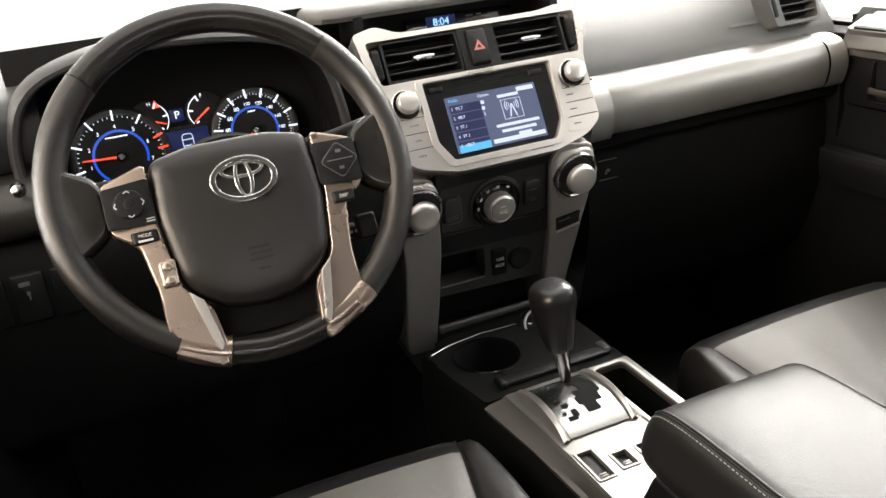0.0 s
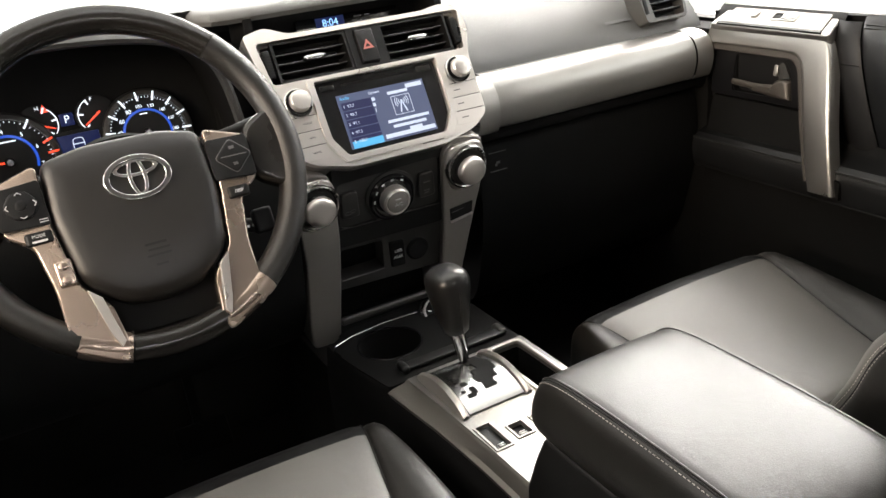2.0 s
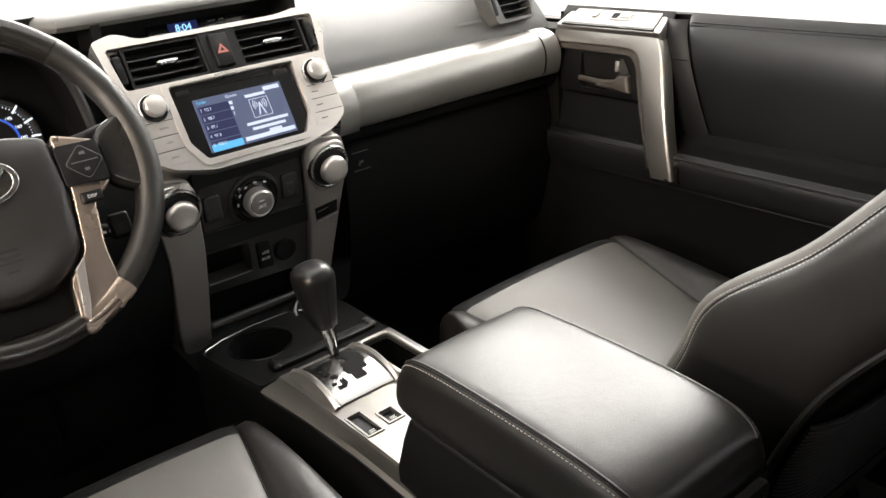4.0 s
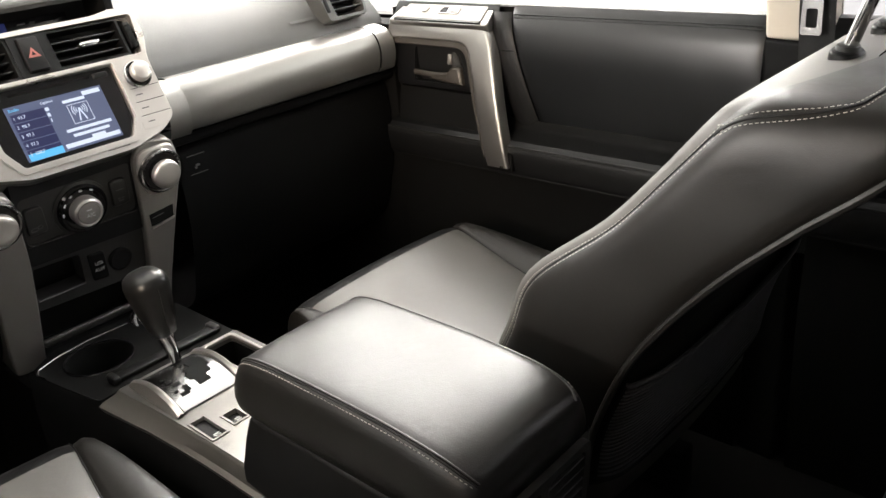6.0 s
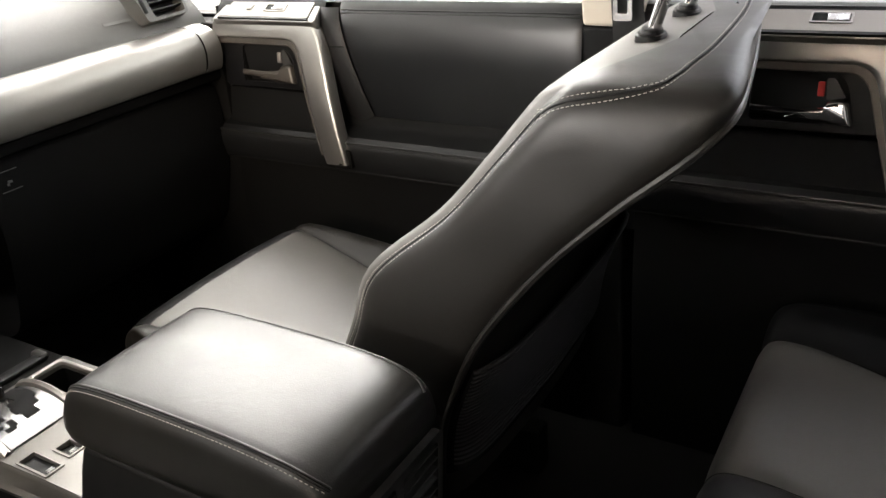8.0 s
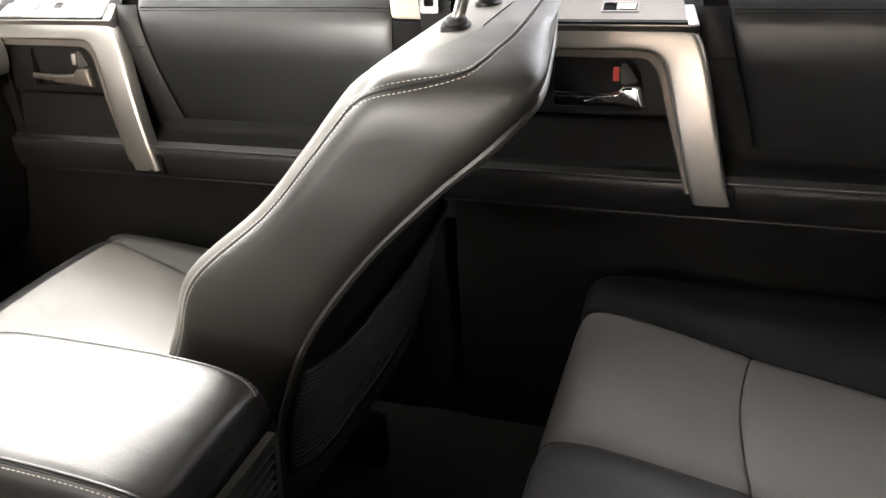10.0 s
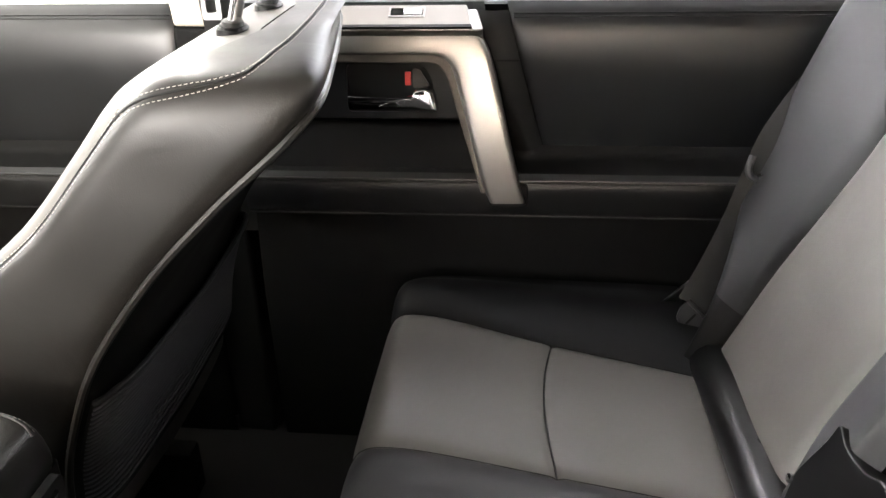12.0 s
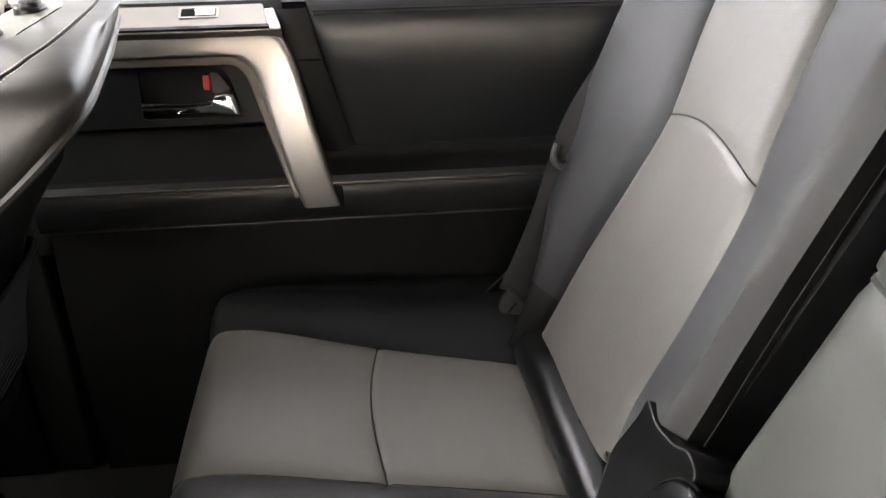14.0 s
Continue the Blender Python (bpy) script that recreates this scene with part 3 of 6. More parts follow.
def arc(a, b, r, d0, d1, w, c=0.004, n=40):
    lo = [CP.at(a + (r - w / 2) * math.cos(radians(d)), b + (r - w / 2) * math.sin(radians(d)), c) for d in steps(d0, d1, n)]
    hi = [CP.at(a + (r + w / 2) * math.cos(radians(d)), b + (r + w / 2) * math.sin(radians(d)), c) for d in steps(d0, d1, n)]
    return skin([lo, hi], closed=False)


def dial(a, b, size, numbers, d0, d1, red_from, needle, inner=()):
    """A round dial: bezel, scale ring, ticks, digits and a needle. Angles in degrees, from d0 down to d1."""
    n = len(numbers) - 1
    d = part("dial", lathe(CP.moved(a, b, 0), [(size * 1.08, 0.0), (size * 1.08, 0.010), (size * 1.04, 0.014), (size * 1.0, 0.013), (size * 0.96, 0.003), (size * 0.9, 0.002), (0.001, 0.002)], 48), BLACK, cluster, "round black dial with lit scale")
    part("ring", lathe(CP.moved(a, b, 0), [(size * 1.06, 0.0128), (size * 1.02, 0.0142), (size * 0.93, 0.0140), (size * 0.925, 0.004)], 48, cap=False), PANEL, d)
    at = [d0 + (d1 - d0) * i / n for i in range(n + 1)]
    white = [x for x, k in zip(at, numbers) if red_from is None or k < red_from]
    part("scale", join(ticks(a, b, size * 0.80, size * 1.02, white, 0.0024, 0.0150), ticks(a, b, size * 0.86, size * 0.90, [d0 + (d1 - d0) * i / (n * 5) for i in range(n * 5 + 1)], 0.0007)), LIT_WHITE, d)
    if red_from is not None:
        part("red_scale", ticks(a, b, size * 0.80, size * 1.02, [x for x, k in zip(at, numbers) if k >= red_from] + [(at[-2] + at[-1]) / 2], 0.0024, 0.0150), LIT_RED, d)
    part("blue_ring", arc(a, b, size * 0.57, d0 + 6, d1 - 6, size * 0.055, 0.0035), LIT_BLUE, d)
    for x, k in zip(at, numbers):
        lettering(str(k), CP, 0.0074 if len(str(k)) < 3 else 0.0062, LIT_WHITE, d, at=(a + size * 0.665 * math.cos(radians(x)), b + size * 0.665 * math.sin(radians(x))), name="digit").matrix_local = Matrix.Translation(CP.n * 0.004)
    nd = CP.moved(a, b, 0.007, needle)
    part("needle", plate(nd, [(-0.004, -0.0014), (size * 0.80, -0.0007), (size * 0.80, 0.0007), (-0.004, 0.0014)], (), 0.001, 0), LIT_RED, d)
    part("hub", lathe(CP.moved(a, b, 0), [(0.006, 0.003), (0.006, 0.008), (0.004, 0.010), (0.001, 0.010)], 24), GLOSS, d)
    return d


tach = dial(-0.090, -0.026, 0.0585, [0, 1, 2, 3, 4, 5, 6, 7], 226, -14, 6, 177)
bars(CP.moved(-0.090, -0.026, 0.0042), [(-0.014, 0.014, 0.026)], 0.0016, LIT_WHITE, tach)
speed = dial(0.086, -0.025, 0.0550, [0, 20, 40, 60, 80, 100, 120, 140, 160, 180, 200, 220], 220, -52, None, 214)
bars(CP.moved(0.086, -0.025, 0.0042), [(-0.005, 0.005, 0.026)], 0.0016, LIT_WHITE, speed)
GB = 0.012
for a, d0, d1, nd in ((-0.044, 120, -60, -22), (0.027, 250, 110, 215)):
    side = 1 if a < 0 else -1
    g = part("small_gauge", lathe(CP.moved(a, GB, 0), [(0.026, 0.0), (0.026, 0.003), (0.022, 0.004), (0.001, 0.004)], 32), BLACK, cluster, "small gauge with a red needle")
    part("scale", arc(a, GB, 0.0225, (70 if side > 0 else 110), (-50 if side > 0 else 230), 0.0012, 0.005), LIT_WHITE, g)
    part("scale", ticks(a, GB, 0.016, 0.0235, ((65, 10, -45) if side > 0 else (115, 170, 225)), 0.0022, 0.005), LIT_WHITE, g)
    part("needle", plate(CP.moved(a, GB, 0.006, nd), [(-0.006, -0.0012), (0.020, -0.0006), (0.020, 0.0006), (-0.006, 0.0012)], (), 0.001, 0), LIT_RED, g)
    lettering("H" if side > 0 else "F", CP, 0.007, LIT_WHITE, g, at=(a + side * 0.002, GB + 0.021), name="letter").matrix_local = Matrix.Translation(CP.n * 0.005)
    lettering("C" if side > 0 else "E", CP, 0.007, LIT_WHITE, g, at=(a + side * 0.006, GB - 0.018), name="letter").matrix_local = Matrix.Translation(CP.n * 0.005)
part("warning_light", plate(CP.moved(-0.034, GB + 0.019, 0.0045), [(-0.005, -0.004), (0.005, -0.004), (0.0, 0.006)], (), 0.0006, 0), LIT_RED, cluster)
gear = part("gear_display", block(CP, 0.017, 0.016, 0.004, 0, 0.0005, (-0.010, 0.013)), SCREEN_BLUE, cluster, "blue gear display")
lettering("P", CP, 0.014, LIT_WHITE, gear, at=(-0.010, 0.013), name="letter").matrix_local = Matrix.Translation(CP.n * 0.0042)
info = part("info_display", block(CP, 0.056, 0.034, 0.006, 0, 0.001, (-0.004, -0.024)), SCREEN_BLUE, cluster, "dark blue display with a car outline")
part("bezel", plate(CP, rect(-0.037, -0.046, 0.029, -0.002, 0.004), [rect(-0.032, -0.041, 0.024, -0.007)], 0.007, 0), BLACK, info)
IC = CP.moved(-0.004, -0.025, 0.0062)
part("car_outline", join(plate(IC, oval(0, 0.002, 0.015, 0.022, 20, 4), [oval(0, 0.002, 0.0128, 0.0198, 20, 4)], 0.0005, 0), block(IC, 0.013, 0.0014, 0.0005, 0, 0, (0, 0.005)), block(IC, 0.013, 0.0014, 0.0005, 0, 0, (0, -0.003)), block(IC, 0.007, 0.0014, 0.0005, 0, 0, (-0.011, -0.009))), SCREEN_TEXT, info)

# ---- centre stack ----
UP = Plane((0, 0.993, 0.732), (1, 0, 0), (0, 0.51, 1))
LOW = Plane((0, 0.985, 0.565), (1, 0, 0), (0, -0.20, 1))
stack = thing("centre_stack", (0, 1.02, 0.60), "silver and black centre stack with round knobs", "centre stack")
outer = rounded([(-0.172, 0.104), (-0.140, 0.112), (-0.108, 0.098), (0.100, 0.098), (0.135, 0.104), (0.163, 0.094), (0.166, 0.060), (0.154, 0.022), (0.153, -0.070), (0.128, -0.088), (0.074, -0.102), (-0.074, -0.102), (-0.128, -0.088), (-0.153, -0.070), (-0.154, 0.022), (-0.166, 0.060)],
                [0.006, 0.01, 0.01, 0.01, 0.01, 0.014, 0.01, 0.01, 0.01, 0.01, 0.01, 0.01, 0.01, 0.01, 0.01, 0.01])
unit_hole = rounded([(-0.096, 0.024), (-0.094, -0.058), (-0.078, -0.085), (0.078, -0.085), (0.094, -0.058), (0.096, 0.024)], 0.004)
vent_hole = rounded([(-0.158, 0.091), (-0.150, 0.031), (0.150, 0.031), (0.158, 0.091)], 0.006)
part("silver_frame", plate(UP, outer, [unit_hole, vent_hole], 0.006, -0.012), SILVER, stack, "brushed silver surround", soft=0.003)
part("unit_trim", plate(UP, rounded([(-0.106, 0.029), (-0.104, -0.061), (-0.084, -0.094), (0.084, -0.094), (0.104, -0.061), (0.106, 0.029)], 0.006), [rounded([(-0.0965, 0.0245), (-0.0945, -0.0582), (-0.0782, -0.0855), (0.0782, -0.0855), (0.0945, -0.0582), (0.0965, 0.0245)], 0.004)], 0.0095, 0.0), SILVER, stack, "raised silver trim round the radio", soft=0.0025)
side = rounded([(-0.172, 0.104), (-0.166, 0.060), (-0.154, 0.022), (-0.153, -0.070), (-0.128, -0.088), (-0.074, -0.102), (0.074, -0.102), (0.128, -0.088), (0.153, -0.070), (0.154, 0.022), (0.166, 0.060), (0.163, 0.100)], 0.008)
part("body", plate(UP, side, [rounded([(-0.150, 0.088), (-0.146, 0.033), (0.146, 0.033), (0.150, 0.088)], 0.004)], -0.008, -0.085), GRAPHITE, stack)
part("vent_back", block(UP, 0.33, 0.07, -0.045, -0.06, 0, (0, 0.062)), MATT, stack)


def air_vent(a0, a1, wheel, name="air_vent"):
    v = part(name, plate(UP, rect(a0, 0.032, a1, 0.090, 0.002), [rect(a0 + 0.004, 0.036, a1 - 0.004, 0.0865, 0.002)], 0.002, -0.04), BLACK, stack, "black air vent with thin silver-edged slats")
    for b in (0.048, 0.061, 0.074):
        sl = UP.moved((a0 + a1) / 2, b, -0.008)
        part("slat", join(block(sl, a1 - a0 - 0.008, 0.0022, 0.0, -0.02, 0.0006)), BLACK, v)
        part("slat_edge", block(sl, a1 - a0 - 0.008, 0.0007, 0.0006, 0, 0, (0, 0.0008)), GREY_MARK, v)
    t = UP.moved((a0 + a1) / 2 + 0.002, 0.0625, -0.003)
    part("tab", join(block(t, 0.031, 0.0042, 0.006, -0.012, 0.0018), block(t, 0.024, 0.0070, 0.004, -0.01, 0.0018)), STEEL, v, "silver vent tab")
    w = UP.moved(wheel, 0.061, 0.0)
    th = part("thumb_wheel", block(w, 0.011, 0.040, 0.006, -0.02, 0.003), BLACK, v)
    part("grip", join(*[block(w, 0.0115, 0.0012, 0.0068, 0, 0, (0, -0.014 + 0.004 * k)) for k in range(8)]), MATT, th)
    return v


air_vent(-0.138, -0.026, -0.147)
air_vent(0.026, 0.136, 0.146)
hz = part("hazard_button", domed(UP, rect(-0.0145, 0.037, 0.0125, 0.0855, 0.003), 0.010, -0.01, 0.003), BLACK, stack, "black hazard button with a red triangle")
part("button_bezel", plate(UP, rect(-0.026, 0.031, 0.026, 0.091), [rect(-0.0155, 0.036, 0.0135, 0.0865, 0.003)], 0.004, -0.03), BLACK, stack)
part("triangle", plate(UP.moved(-0.001, 0.062, 0.0102), [(-0.0085, -0.006), (0.0085, -0.006), (0, 0.008)], [[(-0.0038, -0.0032), (0.0038, -0.0032), (0, 0.0026)]], 0.0004, 0), PINK, hz)

# radio
radio = thing("head_unit", (0, 0.98, 0.69), "gloss black radio with a lit touch screen", "car radio")
part("faceplate", plate(UP, rounded([(-0.095, 0.023), (-0.093, -0.058), (-0.077, -0.084), (0.077, -0.084), (0.093, -0.058), (0.095, 0.023)], 0.004), (), 0.0, -0.03), GLOSS, radio)
part("disc_slot", block(UP, 0.116, 0.0035, 0.0005, -0.004, 0, (0.002, 0.0145)), MATT, radio)
part("slot_button", domed(UP, rect(-0.088, 0.0095, -0.066, 0.0185, 0.002), 0.003), BLACK, radio)
part("slot_button", domed(UP, rect(0.064, 0.0095, 0.088, 0.0185, 0.002), 0.003), BLACK, radio)
scr = part("screen", block(UP, 0.137, 0.078, 0.0012, 0, 0, (0, -0.0385)), SCREEN_DARK, radio, "lit blue-grey touch screen")
SC = UP.moved(0, -0.0385, 0.0014)
part("list_panel", join(*[block(SC, 0.046, 0.0115, 0.0004, 0, 0, (-0.042, 0.0215 - 0.0128 * k)) for k in range(5)]), SCREEN_LIST, scr)
part("tab_bar", block(SC, 0.047, 0.010, 0.0005, 0, 0, (-0.042, -0.034)), SCREEN_CYAN, scr)
part("lit_strip", block(SC, 0.080, 0.006, 0.0004, 0, 0, (0.026, -0.033)), SCREEN_TEXT, scr)
part("lit_strip", block(SC, 0.026, 0.006, 0.0004, 0, 0, (0.052, 0.033)), SCREEN_TEXT, scr)
lettering("Radio", SC, 0.0062, SCREEN_CYAN, scr, at=(-0.057, 0.0335), name="lettering")
lettering("Options", SC, 0.0052, SCREEN_TEXT, scr, at=(-0.012, 0.0335), name="lettering")
for k, s in enumerate(("1  93.7", "2  98.7", "3  97.1", "4  97.3", "5  100.7")):
    lettering(s, SC, 0.0062, SCREEN_TEXT, scr, at=(-0.063, 0.0215 - 0.0128 * k), align="LEFT").matrix_local = Matrix.Translation(UP.n * 0.0006)
ICON = SC.moved(0.026, 0.008)
part("aerial_picture", join(plate(ICON, rect(-0.015, -0.014, 0.015, 0.014), [rect(-0.0143, -0.0133, 0.0143, 0.0133)], 0.0004, 0),
     plate(ICON, [(-0.006, -0.011), (-0.004, -0.011), (0, 0.004), (0.004, -0.011), (0.006, -0.011), (0.001, 0.007), (-0.001, 0.007)], (), 0.0005, 0),
     *[plate(ICON.moved(0, 0.005), [(r * math.cos(radians(d)), r * math.sin(radians(d))) for d in steps(s - 40, s + 40, 6)] + [((r - 0.001) * math.cos(radians(d)), (r - 0.001) * math.sin(radians(d))) for d in steps(s + 40, s - 40, 6)], (), 0.0005, 0) for r in (0.005, 0.008, 0.011) for s in (0, 180)]), SCREEN_TEXT, scr)
bars(SC, [(0.008, 0.040, 0.0275), (-0.004, 0.062, -0.013), (0.002, 0.055, -0.021), (0.026, 0.046, -0.028)], 0.0042, SCREEN_TEXT, scr, "print", 0.0005)
bars(SC, [(-0.018, -0.013, 0.024), (-0.018, -0.014, 0.016), (-0.0165, -0.0155, 0.008)], 0.005, SCREEN_TEXT, scr, "print", 0.0005)


def round_knob(pl, r, h, ring, parent, name="knob"):
    base = part(name + "_ring", lathe(pl, [(ring, -0.004), (ring, 0.004), (ring * 0.97, 0.0075), (ring * 0.90, 0.0085), (ring * 0.84, 0.0070), (ring * 0.80, 0.003), (r * 0.5, 0.002)], 44), STEEL, parent, "bright ring round the knob")
    part("ring_gap", lathe(pl, [(ring * 0.82, 0.0064), (ring * 0.78, 0.0042), (r * 1.0, 0.0042), (r * 0.9, 0.0042)], 40, cap=False), PANEL, base)
    k = part(name, lathe(pl, [(r * 0.86, 0.0), (r * 0.90, h * 0.50), (r * 1.00, h * 0.53), (r * 1.02, h * 0.60), (r * 1.01, h * 0.80), (r * 0.96, h * 0.91), (r * 0.86, h * 0.975), (r * 0.6, h), (0.001, h + 0.0006)], 44), SILVER, base, "domed silver knob")
    part("collar", lathe(pl, [(r * 0.93, 0.002), (r * 0.935, h * 0.49)], 40, cap=False), BLACK, k)
    return base


round_knob(UP.moved(-0.126, 0.0, 0.004), 0.0150, 0.024, 0.0205, stack, "tuning_knob")
round_knob(UP.moved(0.126, 0.0, 0.004), 0.0150, 0.024, 0.0205, stack, "tuning_knob")
for s in (-1, 1):
    for k, (b, word) in enumerate(((-0.019, "AUDIO"), (-0.040, "APPS"), (-0.061, "HOME"))):
        q = [(s * 0.100, b - 0.0004), (s * 0.0995, b - 0.0202), (s * (0.149 if k < 2 else 0.138), b - 0.0202), (s * 0.151, b - 0.0004)]
        bt = part("stack_button", plate(UP, rounded(q if s > 0 else q[::-1], 0.002), (), 0.0064, 0.0), SILVER, stack, "flat silver button", soft=0.0006)
        if s < 0:
            lettering(word, UP, 0.0042, GREY_MARK, bt, at=(-0.121, b - 0.010), depth=0.0001).matrix_local = Matrix.Translation(UP.n * 0.0066)
        else:
            bars(UP, [(0.110, 0.121, b - 0.010)], 0.0016, GREY_MARK, bt, "print", 0.0066)
    for b in (-0.0188, -0.0398, -0.0608):
        part("button_gap", block(UP, 0.051, 0.0007, 0.0066, 0, 0, (s * 0.1255, b)), MATT, stack)
bars(UP, [(0.035, 0.070, -0.0935)], 0.003, GREY_MARK, stack, "print", 0.0064)

# climate panel under the radio
climate = thing("climate_panel", (-0.01, 1.0, 0.57), "black climate panel with a round dial", "climate control")
part("panel", plate(LOW, rounded([(-0.098, 0.066), (0.082, 0.068), (0.080, -0.050), (-0.096, -0.046)], 0.008), (), 0.0, -0.03), PANEL, climate, soft=0.002)
part("panel_frame", plate(LOW, rounded([(-0.102, 0.080), (0.086, 0.082), (0.082, -0.060), (-0.100, -0.056)], 0.008), [rounded([(-0.096, 0.050), (0.072, 0.055), (0.074, -0.026), (-0.094, -0.024)], 0.010)], 0.004, -0.03), BLACK, climate, "black frame with a stepped edge", soft=0.002)
part("frame_line", tube([LOW.at(a, b, 0.0045) for a, b in ((-0.094, -0.0245), (-0.05, -0.0255), (0.02, -0.026), (0.072, -0.0265))], 0.0008, 6), PANEL, climate)
DI = LOW.moved(-0.009, 0.008, 0.0)
dl = part("temperature_dial", lathe(DI, [(0.0375, -0.004), (0.0375, 0.006), (0.0345, 0.010), (0.028, 0.0102), (0.024, 0.008), (0.001, 0.008)], 48), GLOSS, climate, "round black dial with pale marks")
part("dial_skirt", lathe(DI, [(0.0425, -0.002), (0.042, 0.0025), (0.0375, 0.0035)], 48, cap=False), PANEL, dl)
part("scale", join(*[block(DI.moved(0.031 * math.cos(radians(d)), 0.031 * math.sin(radians(d)), 0.0103, d + 90), 0.005, 0.0026, 0.0004) for d in (62, 92, 122, 150, 178)]), WHITE_MARK, dl)
kn = part("dial_knob", lathe(DI, [(0.0222, 0.006), (0.0226, 0.019), (0.0215, 0.0228), (0.0190, 0.0246), (0.0176, 0.0240), (0.0170, 0.0225), (0.001, 0.0235)], 44), SILVER, dl, "silver-rimmed dial knob")
part("knob_cap", lathe(DI, [(0.0172, 0.0225), (0.0168, 0.0246), (0.010, 0.0254), (0.001, 0.0256)], 32), GRAPHITE, kn, "dull grey cap")
lettering("A/C", DI, 0.0078, WHITE_MARK, kn, at=(0.001, -0.003)).matrix_local = Matrix.Translation(DI.n * 0.0258)
bars(DI, [(-0.004, 0.004, 0.006)], 0.0012, WHITE_MARK, kn, "print", 0.0262)
for a in (-0.077, 0.050):
    b = part("climate_button", domed(LOW, rounded([(a - 0.014, 0.034), (a + 0.012, 0.034), (a + 0.015, -0.008), (a - 0.013, -0.009)], 0.006), 0.006, 0, 0.003), PANEL, climate, "black button with pale symbol")
    if a < 0:
        part("symbol", join(plate(LOW.moved(a - 0.004, 0.001, 0.0061), oval(0, 0, 0.011, 0.006, 20), [oval(0, 0, 0.0095, 0.0045, 20)], 0.0004, 0), plate(LOW.moved(a + 0.004, 0.003, 0.0061), oval(0, 0, 0.008, 0.006, 20), [oval(0, 0, 0.0065, 0.0045, 20)], 0.0004, 0)), GREY_MARK, b)
    else:
        bars(LOW, [(a - 0.006, a + 0.006, 0.018), (a - 0.005, a - 0.001, 0.004), (a + 0.001, a + 0.005, 0.004), (a - 0.004, a + 0.004, 0.000)], 0.0018, GREY_MARK, b, "print", 0.0063)

# lower bin with sockets
binn = thing("lower_bin", (0, 1.06, 0.42), "dark open bin with sockets under the climate panel", "storage bin")
part("face", plate(LOW, rounded([(-0.100, -0.058), (0.084, -0.062), (0.082, -0.142), (-0.102, -0.134)], 0.005), [rounded([(-0.095, -0.063), (-0.026, -0.066), (-0.024, -0.117), (-0.098, -0.117)], 0.005)], 0.0, -0.03), PANEL, binn, soft=0.002)
part("pocket", block(LOW, 0.09, 0.075, -0.055, -0.060, 0, (-0.060, -0.09)), MATT, binn)
part("pocket_edge", tube([LOW.at(a, b, 0.001) for a, b in ((-0.097, -0.1175), (-0.060, -0.1178), (-0.025, -0.1175))], 0.0009, 6), GREY_MARK, binn)
sock = part("usb_socket", domed(LOW, rounded([(-0.016, -0.072), (0.010, -0.074), (0.013, -0.122), (-0.012, -0.121)], 0.004), 0.004), MATT, binn)
for b in (-0.091, -0.102):
    lettering("USB" if b > -0.1 else "AUX", LOW, 0.0075, WHITE_MARK, sock, at=(-0.001, b)).matrix_local = Matrix.Translation(LOW.n * 0.0042)
part("power_socket", lathe(LOW.moved(0.034, -0.099, 0), [(0.019, -0.004), (0.019, 0.004), (0.016, 0.006), (0.014, 0.005), (0.001, 0.006)], 32), MATT, binn)
part("shelf", box((-0.115, 0.995, 0.352), (0.084, 1.09, 0.358), 0.002), MATT, binn)
part("shelf_lip", box((-0.113, 0.990, 0.383), (0.072, 1.000, 0.3955), 0.004, 3), PANEL, binn, "glossy lip of the open tray")
part("tray_back", box((-0.115, 1.075, 0.36), (0.105, 1.09, 0.46)), MATT, binn)

# side posts of the stack, with the large knobs
POSTS = {-1: [(-0.152, 0.082), (-0.110, 0.076), (-0.101, 0.045), (-0.098, -0.040), (-0.102, -0.118), (-0.108, -0.195), (-0.110, -0.222), (-0.156, -0.222), (-0.158, -0.180), (-0.155, -0.060), (-0.162, 0.030)],
         1: [(0.092, 0.086), (0.142, 0.076), (0.153, 0.030), (0.138, -0.034), (0.124, -0.102), (0.112, -0.164), (0.104, -0.220), (0.074, -0.220), (0.074, -0.152), (0.078, -0.069), (0.073, 0.060)]}
for s in (-1, 1):
    ka = -0.133 if s < 0 else 0.113
    post = part("side_post", plate(LOW, rounded(POSTS[s], 0.012), (), 0.012, -0.060), GRAPHITE, stack, "grey metallic side post", soft=0.004)
    cap = [(ka - 0.033, 0.072), (ka + 0.024 * (1 if s < 0 else 1.1), 0.073), (ka + 0.036, 0.034), (ka + 0.026, -0.004), (ka - 0.022, -0.008), (ka - 0.037, 0.030)]
    part("post_cap", domed(LOW, rounded(cap, 0.016), 0.0165, 0.008, 0.004), SILVER, post, "silver cap round the knob")
    KR = LOW.moved(ka, 0.033, 0.0150)
    ring = round_knob(KR, 0.0222, 0.026, 0.0355, stack, "fan_knob")
    part("ring_scale", join(*[block(KR.moved(0.0312 * math.cos(radians(d)), 0.0312 * math.sin(radians(d)), 0.0052, d), 0.003, 0.001, 0.0040) for d in range(20, 161, 12)]), MATT, ring)
    if s > 0:
        sl = part("post_slot", plate(LOW, rounded([(0.087, -0.038), (0.128, -0.033), (0.127, -0.053), (0.089, -0.059)], 0.001), (), 0.0135, 0.008), MATT, post, "black slot with a bright lower edge")
        part("slot_edge", plate(LOW, [(0.088, -0.0595), (0.128, -0.0535), (0.128, -0.0565), (0.089, -0.0630)], (), 0.0150, 0.010), SILVER, sl)
        part("slot_line", plate(LOW, [(0.091, -0.044), (0.111, -0.041), (0.111, -0.0422), (0.091, -0.0452)], (), 0.0140, 0.010), GREY_MARK, sl)

